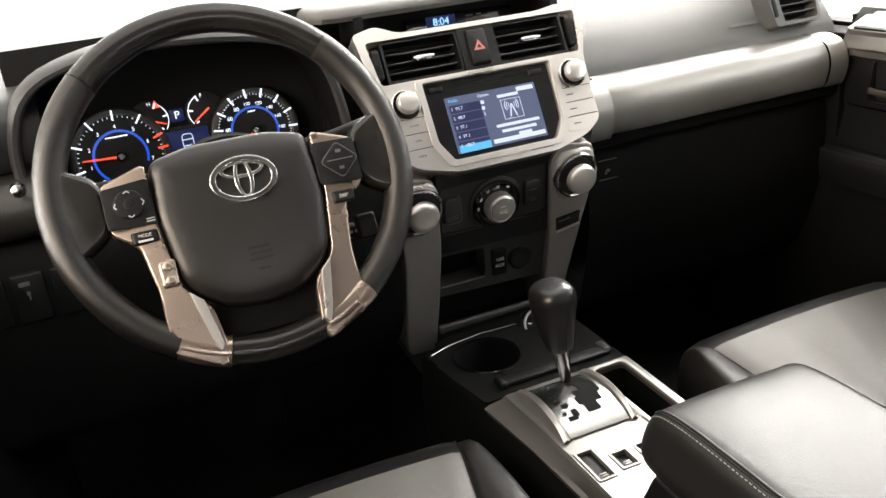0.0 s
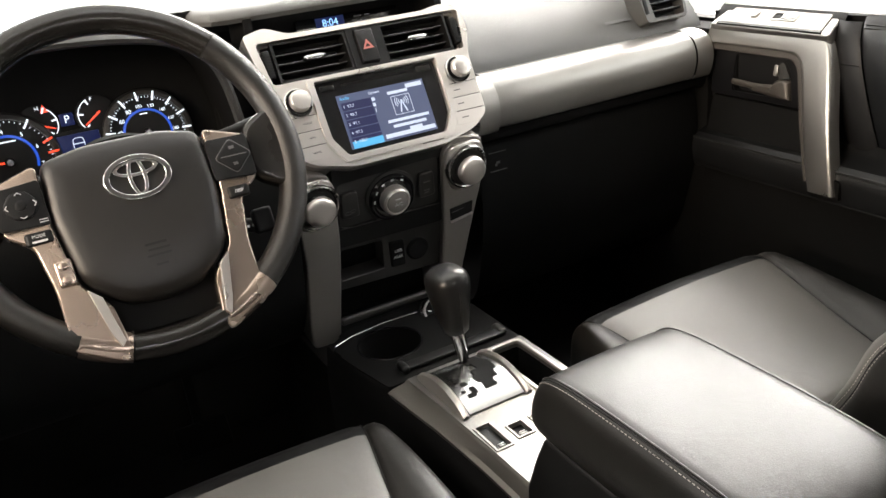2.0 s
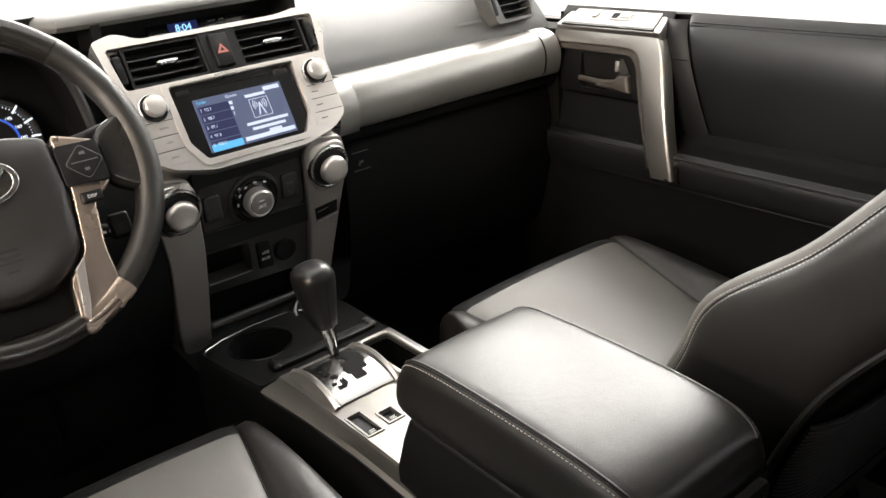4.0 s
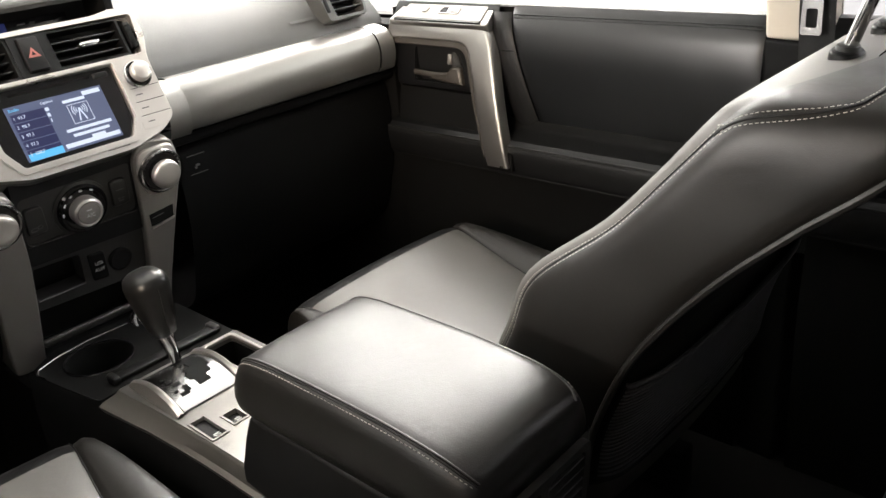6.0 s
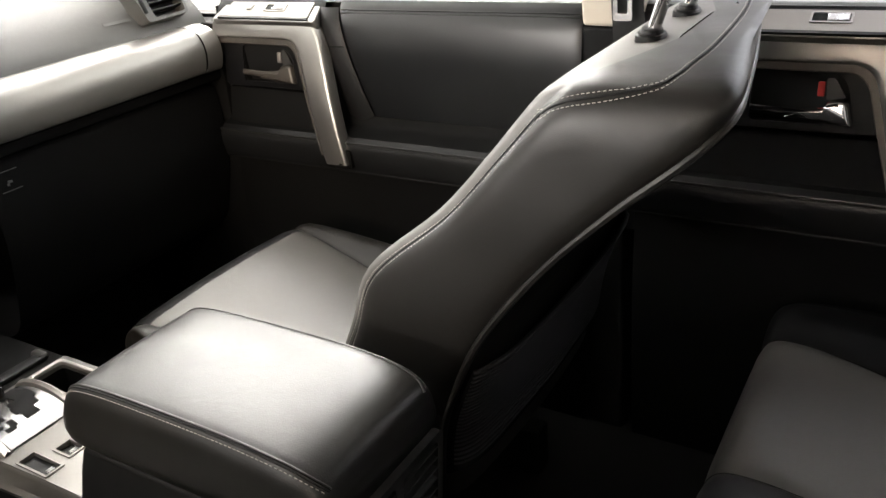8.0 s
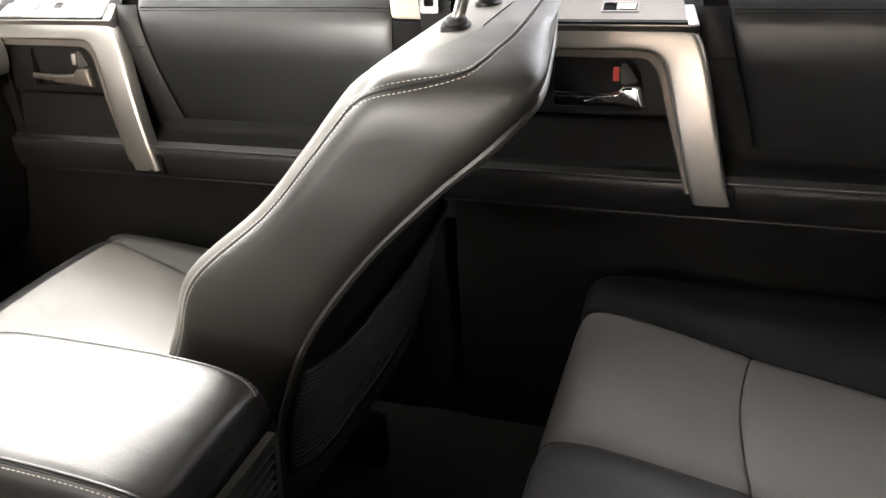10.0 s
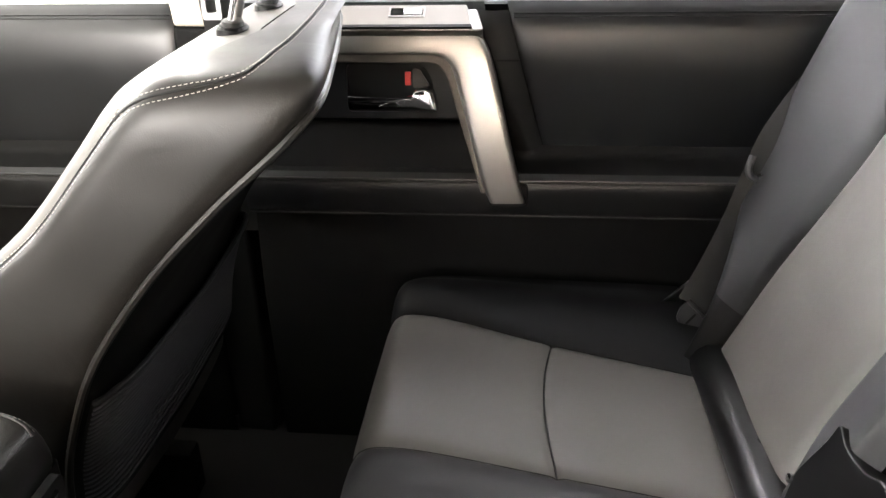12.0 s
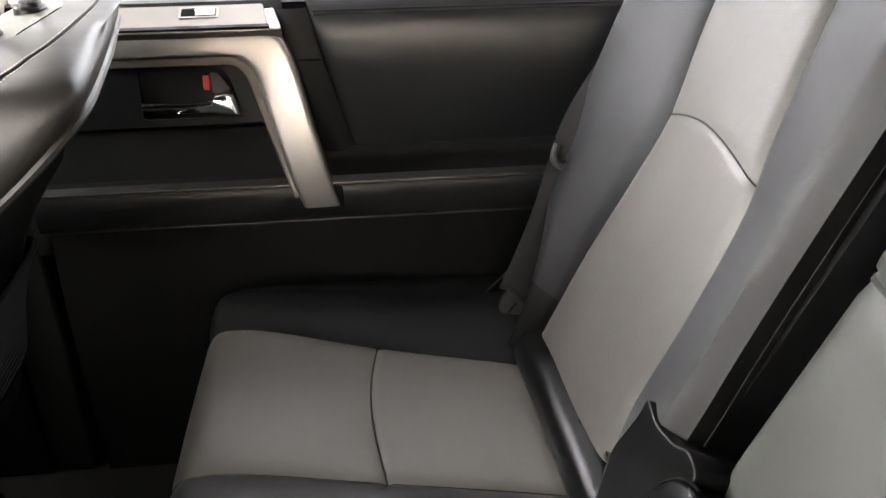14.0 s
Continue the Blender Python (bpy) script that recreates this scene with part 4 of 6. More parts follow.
# far right vent
RV = Plane((0.615, 1.083, 0.756), (1, 0.05, 0), (0, 0.42, 1))
rv = thing("side_vent", (0.615, 1.083, 0.756), "black air vent beside the door with silver tab", "air vent")
part("vent_frame", plate(RV, rounded([(-0.054, 0.042), (-0.044, -0.034), (0.056, -0.034), (0.066, 0.042)], 0.008), [rounded([(-0.030, 0.034), (-0.024, -0.028), (0.050, -0.028), (0.058, 0.034)], 0.005)], 0.006, -0.03), DASH, rv, soft=0.002)
part("vent_back", block(RV, 0.11, 0.08, -0.02, -0.03, 0, (0.01, 0)), MATT, rv)
for b in (-0.014, 0.0, 0.014, 0.027):
    part("slat", block(RV, 0.086, 0.0024, 0.001, -0.018, 0.0006, (0.014, b)), BLACK, rv)
    part("slat_edge", block(RV, 0.080, 0.0008, 0.0016, 0, 0, (0.014, b + 0.001)), GREY_MARK, rv)
part("tab", block(RV, 0.030, 0.006, 0.007, -0.01, 0.002, (0.012, 0.020)), STEEL, rv)
part("thumb_wheel", block(RV, 0.010, 0.045, 0.008, -0.02, 0.003, (-0.040, 0.004)), BLACK, rv)

# ---- steering wheel ----
WP = Plane((-0.3815, 0.809, 0.7350), (1, 0, 0), (0, math.sin(radians(26)), math.cos(radians(26))))
wheel = thing("steering_wheel", (-0.3815, 0.809, 0.7350), "black leather steering wheel with silver spokes", "steering wheel")


def rim_arc(d0, d1, thick=1.0, n=30, name="rim", material=None, label=""):
    pts = []
    for d in steps(d0, d1, n):
        pts.append(WP.at(0.1745 * math.cos(radians(d)), 0.1745 * math.sin(radians(d))))
    loops, k = [], 20
    for i, d in enumerate(steps(d0, d1, n)):
        out = WP.r * math.cos(radians(d)) + WP.u * math.sin(radians(d))
        bulge = 1.0 + 0.10 * math.exp(-((abs((d % 360) - 90) - 45) / 12) ** 2)
        loops.append([pts[i] + out * (0.0158 * thick * math.cos(2 * math.pi * j / k)) + WP.n * (0.0175 * thick * bulge * math.sin(2 * math.pi * j / k)) for j in range(k)])
    return part(name, skin(loops, cap=(True, True)), material or WHEEL_LEATHER, wheel, label)


rim_arc(46, 134, 0.985, label="smooth black leather rim top")
rim_arc(134.4, 238.2, material=PERFORATED, label="perforated black leather grip")
rim_arc(-53.0, 45.6, material=PERFORATED, label="perforated black leather grip")
rim_arc(255.0, 287.4, 0.97, label="smooth black rim bottom")
rim_arc(238.6, 254.6, 1.02, 8, "spoke_foot", SPOKE_SILVER, "silver end of the spoke wrapped over the rim")
rim_arc(287.8, 306.6, 1.02, 8, "spoke_foot", SPOKE_SILVER, "silver end of the spoke wrapped over the rim")
for d in (45.8, 134.2, 238.4, 254.8, 287.6, 306.8):
    o = WP.r * math.cos(radians(d)) + WP.u * math.sin(radians(d))
    pl = Plane(WP.at(0.1745 * math.cos(radians(d)), 0.1745 * math.sin(radians(d))), o, WP.n)
    part("rim_seam", lathe(pl, [(0.0150, -0.0006), (0.0164, -0.0006), (0.0164, 0.0006), (0.0150, 0.0006)], 20, cap=False), DARK_THREAD, wheel)
for s in (-1, 1):
    lace = []
    for d in steps(52 if s > 0 else 128, 84 if s > 0 else 96, 24):
        lace.append(WP.at(0.1608 * math.cos(radians(d)), 0.1608 * math.sin(radians(d)), 0.008))
    part("rim_stitching", stitches(lace, 0.003, 0.002, 0.0006), DARK_THREAD, wheel)

pad_line = rounded([(-0.080, 0.034), (-0.040, 0.043), (0.040, 0.043), (0.080, 0.034), (0.085, -0.02), (0.0755, -0.090), (0.062, -0.108), (0.036, -0.126), (0.0, -0.132), (-0.036, -0.126), (-0.062, -0.108), (-0.0755, -0.090), (-0.085, -0.02)], 0.010)
PADP = WP.moved(0, 0, 0.0)


def pad_shell():
    c = Vector((0.0, -0.04))
    loops = [[PADP.at(p[0], p[1], -0.03) for p in pad_line]]
    for k, h in ((1.0, 0.002), (0.992, 0.010), (0.97, 0.0160), (0.93, 0.0195), (0.85, 0.0220), (0.7, 0.0235), (0.45, 0.0245), (0.2, 0.025)):
        ring = []
        for p in pad_line:
            q = c + (Vector(p) - c) * k
            ring.append(PADP.at(q.x, q.y, h - 0.10 * max(0.0, -0.085 - q.y)))
        loops.append(ring)
    return skin(loops, cap=(True, True))


part("hub_pad", pad_shell(), surface("hub_plastic", (0.0125, 0.0112, 0.010), 0.38, grain=900, cells=True, bump=0.2, vary=0.1, depth=0.0002), wheel, "soft black airbag cover", sharp=60)
LG = WP.moved(0.006, -0.004, 0.0245)
badge = part("badge", plate(LG, oval(0, 0, 0.068, 0.047, 48), [oval(0, 0, 0.055, 0.0355, 48)], 0.0045, -0.004), CHROME, wheel, "oval chrome badge", soft=0.0012)
part("badge_bow", plate(LG, oval(0, 0.0095, 0.045, 0.0185, 40), [oval(0, 0.0095, 0.036, 0.0105, 40)], 0.0035, -0.003), CHROME, badge, soft=0.0008)
part("badge_stem", plate(LG, oval(0, 0, 0.019, 0.040, 40), [oval(0, 0, 0.0110, 0.033, 40)], 0.0037, -0.003), CHROME, badge, soft=0.0008)
bars(WP.moved(0.004, -0.082, 0.0250), [(-0.012, 0.010, 0.008), (-0.010, 0.012, 0.002), (-0.012, 0.012, -0.004), (-0.006, 0.006, -0.014)], 0.0025, DARK_THREAD, wheel, "embossed_print")


def spoke_lift(a, b):
    foot = 0.011 * max(0.0, min(1.0, (-0.125 - b) / 0.035))
    return max(foot, 0.012 * max(0.0, 1 - max(0.0, abs(a) - 0.085) / 0.05) * max(0.0, min(1.0, (b + 0.185) / 0.12)))


for s in (-1, 1):
    line = [(s * 0.083, 0.033), (s * 0.131, 0.020), (s * 0.130, -0.029), (s * 0.106, -0.046), (s * 0.099, -0.095), (s * 0.100, -0.157), (s * 0.052, -0.184), (s * 0.047, -0.166), (s * 0.053, -0.120), (s * 0.076, -0.096), (s * 0.085, -0.030)]
    spoke = part("spoke", plate(WP, rounded(line if s < 0 else line[::-1], 0.008), (), 0.006, -0.014, spoke_lift), SPOKE_SILVER, wheel, "satin silver spoke", soft=0.003)
    inner = [(s * 0.060, -0.112), (s * 0.072, -0.101), (s * 0.062, -0.150), (s * 0.056, -0.166), (s * 0.051, -0.160)]
    part("spoke_inner", plate(WP, inner if s < 0 else inner[::-1], (), 0.0115, -0.006, spoke_lift), SILVER, spoke, soft=0.001)
    web = [(s * 0.128, 0.028), (s * 0.168, 0.048), (s * 0.174, 0.0), (s * 0.165, -0.052), (s * 0.134, -0.034), (s * 0.124, -0.02)]
    part("thumb_rest", domed(WP, rounded(web if s < 0 else web[::-1], 0.014), 0.012, -0.012, 0.008, 4), WHEEL_LEATHER, wheel, "leather thumb rest")
    BP = WP.moved(s * 0.1055, -0.005, 0.0178)
    pn = part("button_panel", domed(BP, rounded([(-0.024, -0.0215), (0.022, -0.0235), (0.0215, 0.0225), (-0.0235, 0.0190 if s < 0 else 0.0235)], 0.004), 0.002, -0.004, 0.001), BLACK, spoke, "black button panel with pale symbols")
    if s < 0:
        part("cross_pad", domed(BP, rounded([(-0.017, 0), (-0.008, -0.014), (0.008, -0.014), (0.017, 0), (0.008, 0.014), (-0.008, 0.014)], 0.006), 0.005, 0, 0.002), BLACK, pn)
        part("centre_button", lathe(BP, [(0.0052, 0.004), (0.0052, 0.0058), (0.004, 0.0064), (0.001, 0.006)], 20), BLACK, pn)
        ar = []
        for d in (0, 90, 180, 270):
            q = BP.moved(0.0125 * math.cos(radians(d)), 0.0115 * math.sin(radians(d)), 0.0052, d)
            ar.append(plate(q, [(-0.001, -0.003), (0.001, 0), (-0.001, 0.003), (0.0, 0.003), (0.002, 0), (0.0, -0.003)], (), 0.0004, 0))
        part("arrow_print", join(*ar), WHITE_MARK, pn)
        bars(BP, [(0.012, 0.020, -0.017), (0.012, 0.020, -0.0195)], 0.0008, WHITE_MARK, pn, "print", 0.0024)
        MB = WP.moved(-0.0985, -0.039, 0.0165)
        mb = part("mode_button", domed(MB, rect(-0.013, -0.0065, 0.013, 0.0065, 0.003), 0.003), BLACK, spoke)
        lettering("MODE", MB, 0.0044, WHITE_MARK, mb, at=(0, 0.0016)).matrix_local = Matrix.Translation(MB.n * 0.0032)
        bars(MB, [(-0.007, 0.007, -0.0035)], 0.002, WHITE_MARK, mb, "print", 0.0033)
        CB = WP.moved(-0.0855, -0.079, 0.0150)
        cb = part("rocker", domed(CB, rect(-0.0085, -0.014, 0.0085, 0.014, 0.003), 0.0035), SPOKE_SILVER, spoke, "small silver rocker")
        part("dimple", join(*[lathe(CB.moved(0, b, 0.0035), [(0.0045, 0.0), (0.0035, 0.0007), (0.001, 0.0009)], 16) for b in (-0.007, 0.007)]), SPOKE_SILVER, cb)
    else:
        DM = BP.moved(0.002, 0.001)
        part("diamond_pad", domed(DM, rounded([(-0.020, 0), (0, -0.019), (0.020, 0), (0, 0.019)], 0.005), 0.005, 0, 0.002), BLACK, pn)
        part("pad_line", join(block(DM, 0.028, 0.0012, 0.0054, 0, 0), plate(DM, rounded([(-0.021, 0), (0, -0.020), (0.021, 0), (0, 0.020)], 0.005), [rounded([(-0.0198, 0), (0, -0.0188), (0.0198, 0), (0, 0.0188)], 0.005)], 0.003, 0)), GREY_MARK, pn)
        bars(DM, [(-0.0028, 0.0028, 0.009), (-0.0025, 0.0025, -0.009)], 0.0032, GREY_MARK, pn, "print", 0.0054)
        MB = WP.moved(0.1025, -0.042, 0.0165)
        mb = part("display_button", domed(MB, rect(-0.012, -0.0065, 0.012, 0.0065, 0.003), 0.003), BLACK, spoke)
        lettering("DISP", MB, 0.0050, WHITE_MARK, mb).matrix_local = Matrix.Translation(MB.n * 0.0032)
part("hub_back", lathe(WP.moved(0, -0.03, -0.05), [(0.05, -0.03), (0.075, 0.0), (0.088, 0.02), (0.08, 0.04)], 32), MATT, wheel)
part("lower_cover", domed(WP.moved(0, 0, -0.012), rounded([(-0.060, -0.10), (0.060, -0.10), (0.054, -0.158), (-0.054, -0.158)], 0.01), 0.006, -0.02, 0.004), MATT, wheel)

column = thing("steering_column", (-0.377, 0.93, 0.68), "black steering column cover with stalks", "steering column")
part("shroud", lathe(WP.moved(0, -0.050, -0.08), [(0.055, -0.16), (0.062, -0.05), (0.060, 0.0), (0.050, 0.015)], 28), MATT, column)
for pts, name in (([(0.04, 0.03, -0.065), (0.12, 0.036, -0.062), (0.165, 0.043, -0.055), (0.195, 0.047, -0.05)], "wiper_stalk"), ([(-0.04, 0.03, -0.065), (-0.12, 0.03, -0.062), (-0.19, 0.03, -0.055)], "light_stalk"), ([(0.05, -0.06, -0.05), (0.10, -0.072, -0.045), (0.135, -0.078, -0.04)], "cruise_stalk")):
    st = part(name, tube([WP.at(*p) for p in curve(pts, 4)], 0.0085, 12), BLACK, column, "black stalk behind the wheel")
    e = Vector(pts[-1])
    if name == "light_stalk":
        continue
    bars(WP.moved(e.x - 0.02, e.y - 0.0005, e.z + 0.010), [(-0.010, -0.002, 0.001), (0.001, 0.006, 0.001), (0.009, 0.013, 0.001)], 0.003, WHITE_MARK, st)
part("shroud_switch", domed(WP.moved(0.128, -0.075, -0.03), rect(-0.010, -0.014, 0.012, 0.014, 0.004), 0.012), BLACK, column)

# ---- pedals, dim under the wheel ----
ped = thing("brake_pedal", (-0.33, 1.20, 0.12), "black rubber brake pedal in shadow", "pedal")
part("pad", block(Plane((-0.33, 1.17, 0.17), (1, 0, 0), (0, 0.5, 1)), 0.09, 0.055, 0.01, 0, 0.004), GLOVE, ped)
part("arm", box((-0.337, 1.19, 0.15), (-0.323, 1.21, 0.45)), BLACK, ped)

# ---- centre console ----
ZC = 0.380
FLAT = Plane((0, 0, ZC), (1, 0, 0), (0, 1, 0))
console = thing("centre_console", (0, 0.75, 0.0), "silver-topped black centre console between the seats", "console")
half = [(0.958, 0.156, 0.086), (0.93, 0.157, 0.086), (0.86, 0.147, 0.086), (0.79, 0.134, 0.086), (0.70, 0.112, 0.085), (0.60, 0.100, 0.084), (0.40, 0.096, 0.084), (0.20, 0.092, 0.084)]


LEFT_EDGE = [(0.958, 0.156, 0.001), (0.93, 0.157, 0.001), (0.86, 0.147, 0.001), (0.80, 0.135, 0.001), (0.79, 0.1325, 0.010), (0.70, 0.1175, 0.016), (0.60, 0.1085, 0.021), (0.47, 0.105, 0.026), (0.20, 0.102, 0.03)]


def console_side(s):
    loops = []
    for y, w, dip in (LEFT_EDGE if s < 0 else [(y, near, 0.001) for y, far, near in half]):
        z = ZC - dip
        loops.append([(s * (w - 0.004), y, z), (s * w, y, z - 0.005), (s * (w + 0.006), y, z - 0.06), (s * (w + 0.010), y, 0.12), (s * (w + 0.012), y, 0.0)])
    return skin(loops, closed=False)


part("side_panel", console_side(-1), MATT, console, "black side of the console")
part("side_panel", console_side(1), MATT, console, "black side of the console")
cup_l = oval(-0.076, 0.904, 0.092, 0.092, 36)
front = rounded([(-0.105, 0.985), (-0.148, 0.955), (-0.153, 0.932), (-0.144, 0.870), (-0.130, 0.797), (0.0835, 0.797), (0.0835, 0.860), (0.0835, 0.925), (0.082, 0.952), (0.075, 0.985)], 0.006)
part("cup_deck", plate(FLAT, front, [cup_l], 0.0, -0.012), GLOVE, console, "black deck with a cup holder", soft=0.002)
part("cup_well", lathe(FLAT.moved(-0.076, 0.904), [(0.046, -0.002), (0.044, -0.03), (0.041, -0.075), (0.001, -0.078)], 36, cap=False), GLOVE, console, "deep round cup holder")
part("cup_rim", lathe(FLAT.moved(-0.076, 0.904), [(0.046, -0.002), (0.0465, 0.0015), (0.0485, 0.002), (0.0495, 0.0)], 36, cap=False), GLOSS, console)
part("deck_edge", tube([Vector((x, y, ZC + 0.001)) for x, y in ((-0.150, 0.912), (-0.1525, 0.930), (-0.146, 0.945), (-0.115, 0.957), (-0.06, 0.965), (0.0, 0.962))], 0.0014, 8), STEEL, console, "thin bright edge")
part("deck_divider", box((-0.090, 0.814, ZC), (0.070, 0.834, ZC + 0.007), 0.003), BLACK, console)
part("divider_grip", box((-0.100, 0.812, ZC - 0.002), (-0.088, 0.838, ZC + 0.010), 0.005, 3), BLACK, console)
part("divider_grip", box((0.060, 0.816, ZC - 0.002), (0.074, 0.842, ZC + 0.010), 0.005, 3), PANEL, console)
part("deck_slot", box((-0.080, 0.838, ZC - 0.001), (0.070, 0.850, ZC + 0.0008)), MATT, console)

gate_hole = rect(-0.0915, 0.674, 0.0125, 0.784, 0.006)
tray_hole = rect(0.022, 0.640, 0.070, 0.786, 0.008)
sil = rounded([(-0.1035, 0.7965), (-0.0975, 0.700), (-0.094, 0.60), (-0.092, 0.47), (0.081, 0.47), (0.082, 0.60), (0.0825, 0.700), (0.0830, 0.7965)], [0.004] * 8)
part("silver_panel", plate(FLAT, sil, [gate_hole, tray_hole, rect(-0.091, 0.592, -0.068, 0.646, 0.002), rect(-0.057, 0.597, -0.034, 0.627, 0.002), rect(-0.024, 0.597, -0.001, 0.627, 0.002)], 0.003, -0.006), PANEL_SILVER, console, "satin silver console panel", soft=0.002)
# the slopes' shade is in this darker silver
part("panel_slope", skin([[(-w + 0.001, y, ZC + 0.0025), (-w - 0.001, y, ZC + 0.0015), (-w - 0.004, y, ZC - 0.001), (-e + 0.006, y, ZC - dip + 0.003), (-e, y, ZC - dip), (-e + 0.001, y, ZC - dip - 0.006)] for y, w, e, dip in ((0.47, 0.092, 0.106, 0.023), (0.55, 0.093, 0.1075, 0.020), (0.60, 0.094, 0.1095, 0.018), (0.645, 0.0955, 0.113, 0.016), (0.70, 0.0975, 0.1185, 0.013), (0.7965, 0.1035, 0.1335, 0.007))], closed=False), SLOPE_SHADE_GREY, console, "sloping silver edge of the panel, darkened as shade")
part("panel_slope", skin([[(w - 0.002, y, ZC + 0.0025), (w, y, ZC + 0.001), (w + 0.006, y, ZC - 0.006), (w + 0.018, y, ZC - 0.024), (w + 0.022, y, ZC - 0.034), (w + 0.018, y, ZC - 0.040)] for y, w in ((0.47, 0.0825), (0.60, 0.0835), (0.70, 0.084), (0.7965, 0.0845))], closed=False), SLOPE_SHADE_GREY, console, "sloping silver edge of the panel, darkened as shade")
part("tray", join(box((0.020, 0.638, ZC - 0.055), (0.072, 0.788, ZC - 0.05)), box((0.018, 0.636, ZC - 0.055), (0.0215, 0.79, ZC - 0.001)), box((0.0705, 0.636, ZC - 0.055), (0.074, 0.79, ZC - 0.001)), box((0.018, 0.7865, ZC - 0.055), (0.074, 0.790, ZC - 0.001))), MATT, console, "narrow black tray")
part("tray_rim", plate(FLAT, rect(0.0175, 0.636, 0.0745, 0.791, 0.010), [rect(0.0235, 0.642, 0.0685, 0.7845, 0.008)], 0.0065, 0.0), SILVER, console, soft=0.002)
for a0, b0, a1, b1 in ((-0.091, 0.592, -0.068, 0.646), (-0.057, 0.597, -0.034, 0.627), (-0.024, 0.597, -0.001, 0.627)):
    SB = FLAT.moved((a0 + a1) / 2, (b0 + b1) / 2)
    w, h = a1 - a0, b1 - b0
    sw = part("console_switch", plate(SB, rect(-w / 2 - 0.001, -h / 2 - 0.001, w / 2 + 0.001, h / 2 + 0.001, 0.002), [rect(-w / 2 + 0.002, -h / 2 + 0.002, w / 2 - 0.002, h / 2 - 0.002, 0.001)], 0.0045, -0.01), GRAPHITE, console, "black rocker switch set into the silver panel")
    part("rocker", plate(SB, rect(-w / 2 + 0.002, -h / 2 + 0.002, w / 2 - 0.002, h / 2 - 0.002), (), 0.0, -0.01, lambda a, b: -0.004 + 0.12 * abs(b)), BLACK, sw)
    bars(SB.moved(0, -h / 2 + 0.009, 0.0), [(-0.004, 0.004, 0.002), (-0.004, 0.004, -0.002), (-0.0005, 0.0005, 0.0)], 0.0012, WHITE_MARK, sw, "print", 0.003)

# gear gate: curved plate between arched rails
gate = part("gear_gate", grid(lambda x, y: Vector((x, y, ZC + 0.004 + 0.016 * math.sin(math.pi * (y - 0.670) / 0.118) ** 0.7 if 0.670 < y < 0.788 else ZC + 0.004)), steps(-0.080, 0.002, 6), steps(0.671, 0.787, 14)), STEEL, console, "silver gear gate with a stepped slot")
for x0, x1 in ((-0.0925, -0.080), (0.002, 0.0135)):
    part("gate_rail", skin([[(x0, y, ZC), (x0 + 0.002, y, ZC + h + 0.001), ((x0 + x1) / 2, y, ZC + h + 0.004), (x1 - 0.002, y, ZC + h + 0.001), (x1, y, ZC)] for y, h in [(0.668 + 0.122 * k / 16, 0.004 + 0.019 * math.sin(math.pi * k / 16) ** 0.7) for k in range(17)]], closed=False), SILVER, gate, "arched silver rail")


def gate_z(y):
    return ZC + 0.004 + 0.016 * max(0.0, math.sin(math.pi * (y - 0.670) / 0.118)) ** 0.7


def gate_patch(x0, x1, y0, y1):
    return grid(lambda x, y: Vector((x, y, gate_z(y) + 0.0008)), [x0, x1], steps(y0, y1, 6))


part("gate_slot", join(gate_patch(-0.034, -0.008, 0.752, 0.778), gate_patch(-0.028, -0.005, 0.735, 0.7525), gate_patch(-0.040, -0.006, 0.722, 0.7355), gate_patch(-0.044, -0.012, 0.708, 0.7225), gate_patch(-0.040, -0.022, 0.694, 0.7085)), MATT, gate, "black stepped slot")
part("gate_window", join(gate_patch(-0.072, -0.067, 0.733, 0.740), gate_patch(-0.070, -0.062, 0.722, 0.729), gate_patch(-0.066, -0.057, 0.711, 0.718), gate_patch(-0.068, -0.056, 0.690, 0.696), gate_patch(-0.060, -0.052, 0.694, 0.706), gate_patch(-0.072, -0.066, 0.700, 0.704)), MATT, gate)

shifter = thing("gear_shifter", (-0.033, 0.757, 0.39), "black leather gear knob on a chrome stem", "gear lever")
sh0, sh1 = Vector((-0.027, 0.768, 0.388)), Vector((-0.046, 0.776, 0.556))
ax = (sh1 - sh0).normalized()
SP = Plane(sh0, Vector((1, 0, 0)) - ax * ax.x, Vector((0, 1, 0)))
SP.n, SP.u = ax, ax.cross(SP.r)


def knob_loop(h, wx, wy, shift=0.0, power=2.6, n=28):
    return [SP.at(a, b + shift, h - 0.10 * max(0.0, h - 0.06)) for a, b in oval(0, 0, wx, wy, n, power)]


part("stem", lathe(SP, [(0.0045, -0.01), (0.0045, 0.006), (0.0062, 0.008), (0.0118, 0.058), (0.0128, 0.064)], 28), STEEL, shifter, "tapered chrome stem")
part("stem_line", tube([SP.at(0.0047, -0.0047, 0.012), SP.at(0.0086, -0.0086, 0.060)], 0.0007, 6), MATT, shifter)
part("knob", skin([knob_loop(0.056, 0.026, 0.028), knob_loop(0.058, 0.031, 0.034), knob_loop(0.072, 0.036, 0.041), knob_loop(0.092, 0.0425, 0.049, -0.001), knob_loop(0.112, 0.0480, 0.056, -0.003), knob_loop(0.130, 0.0520, 0.062, -0.005), knob_loop(0.143, 0.0530, 0.064, -0.007), knob_loop(0.153, 0.0490, 0.060, -0.008), knob_loop(0.1595, 0.039, 0.049, -0.009), knob_loop(0.1625, 0.020, 0.028, -0.009)], cap=(True, True)), KNOB, shifter, "black leather-wrapped knob", sharp=70)
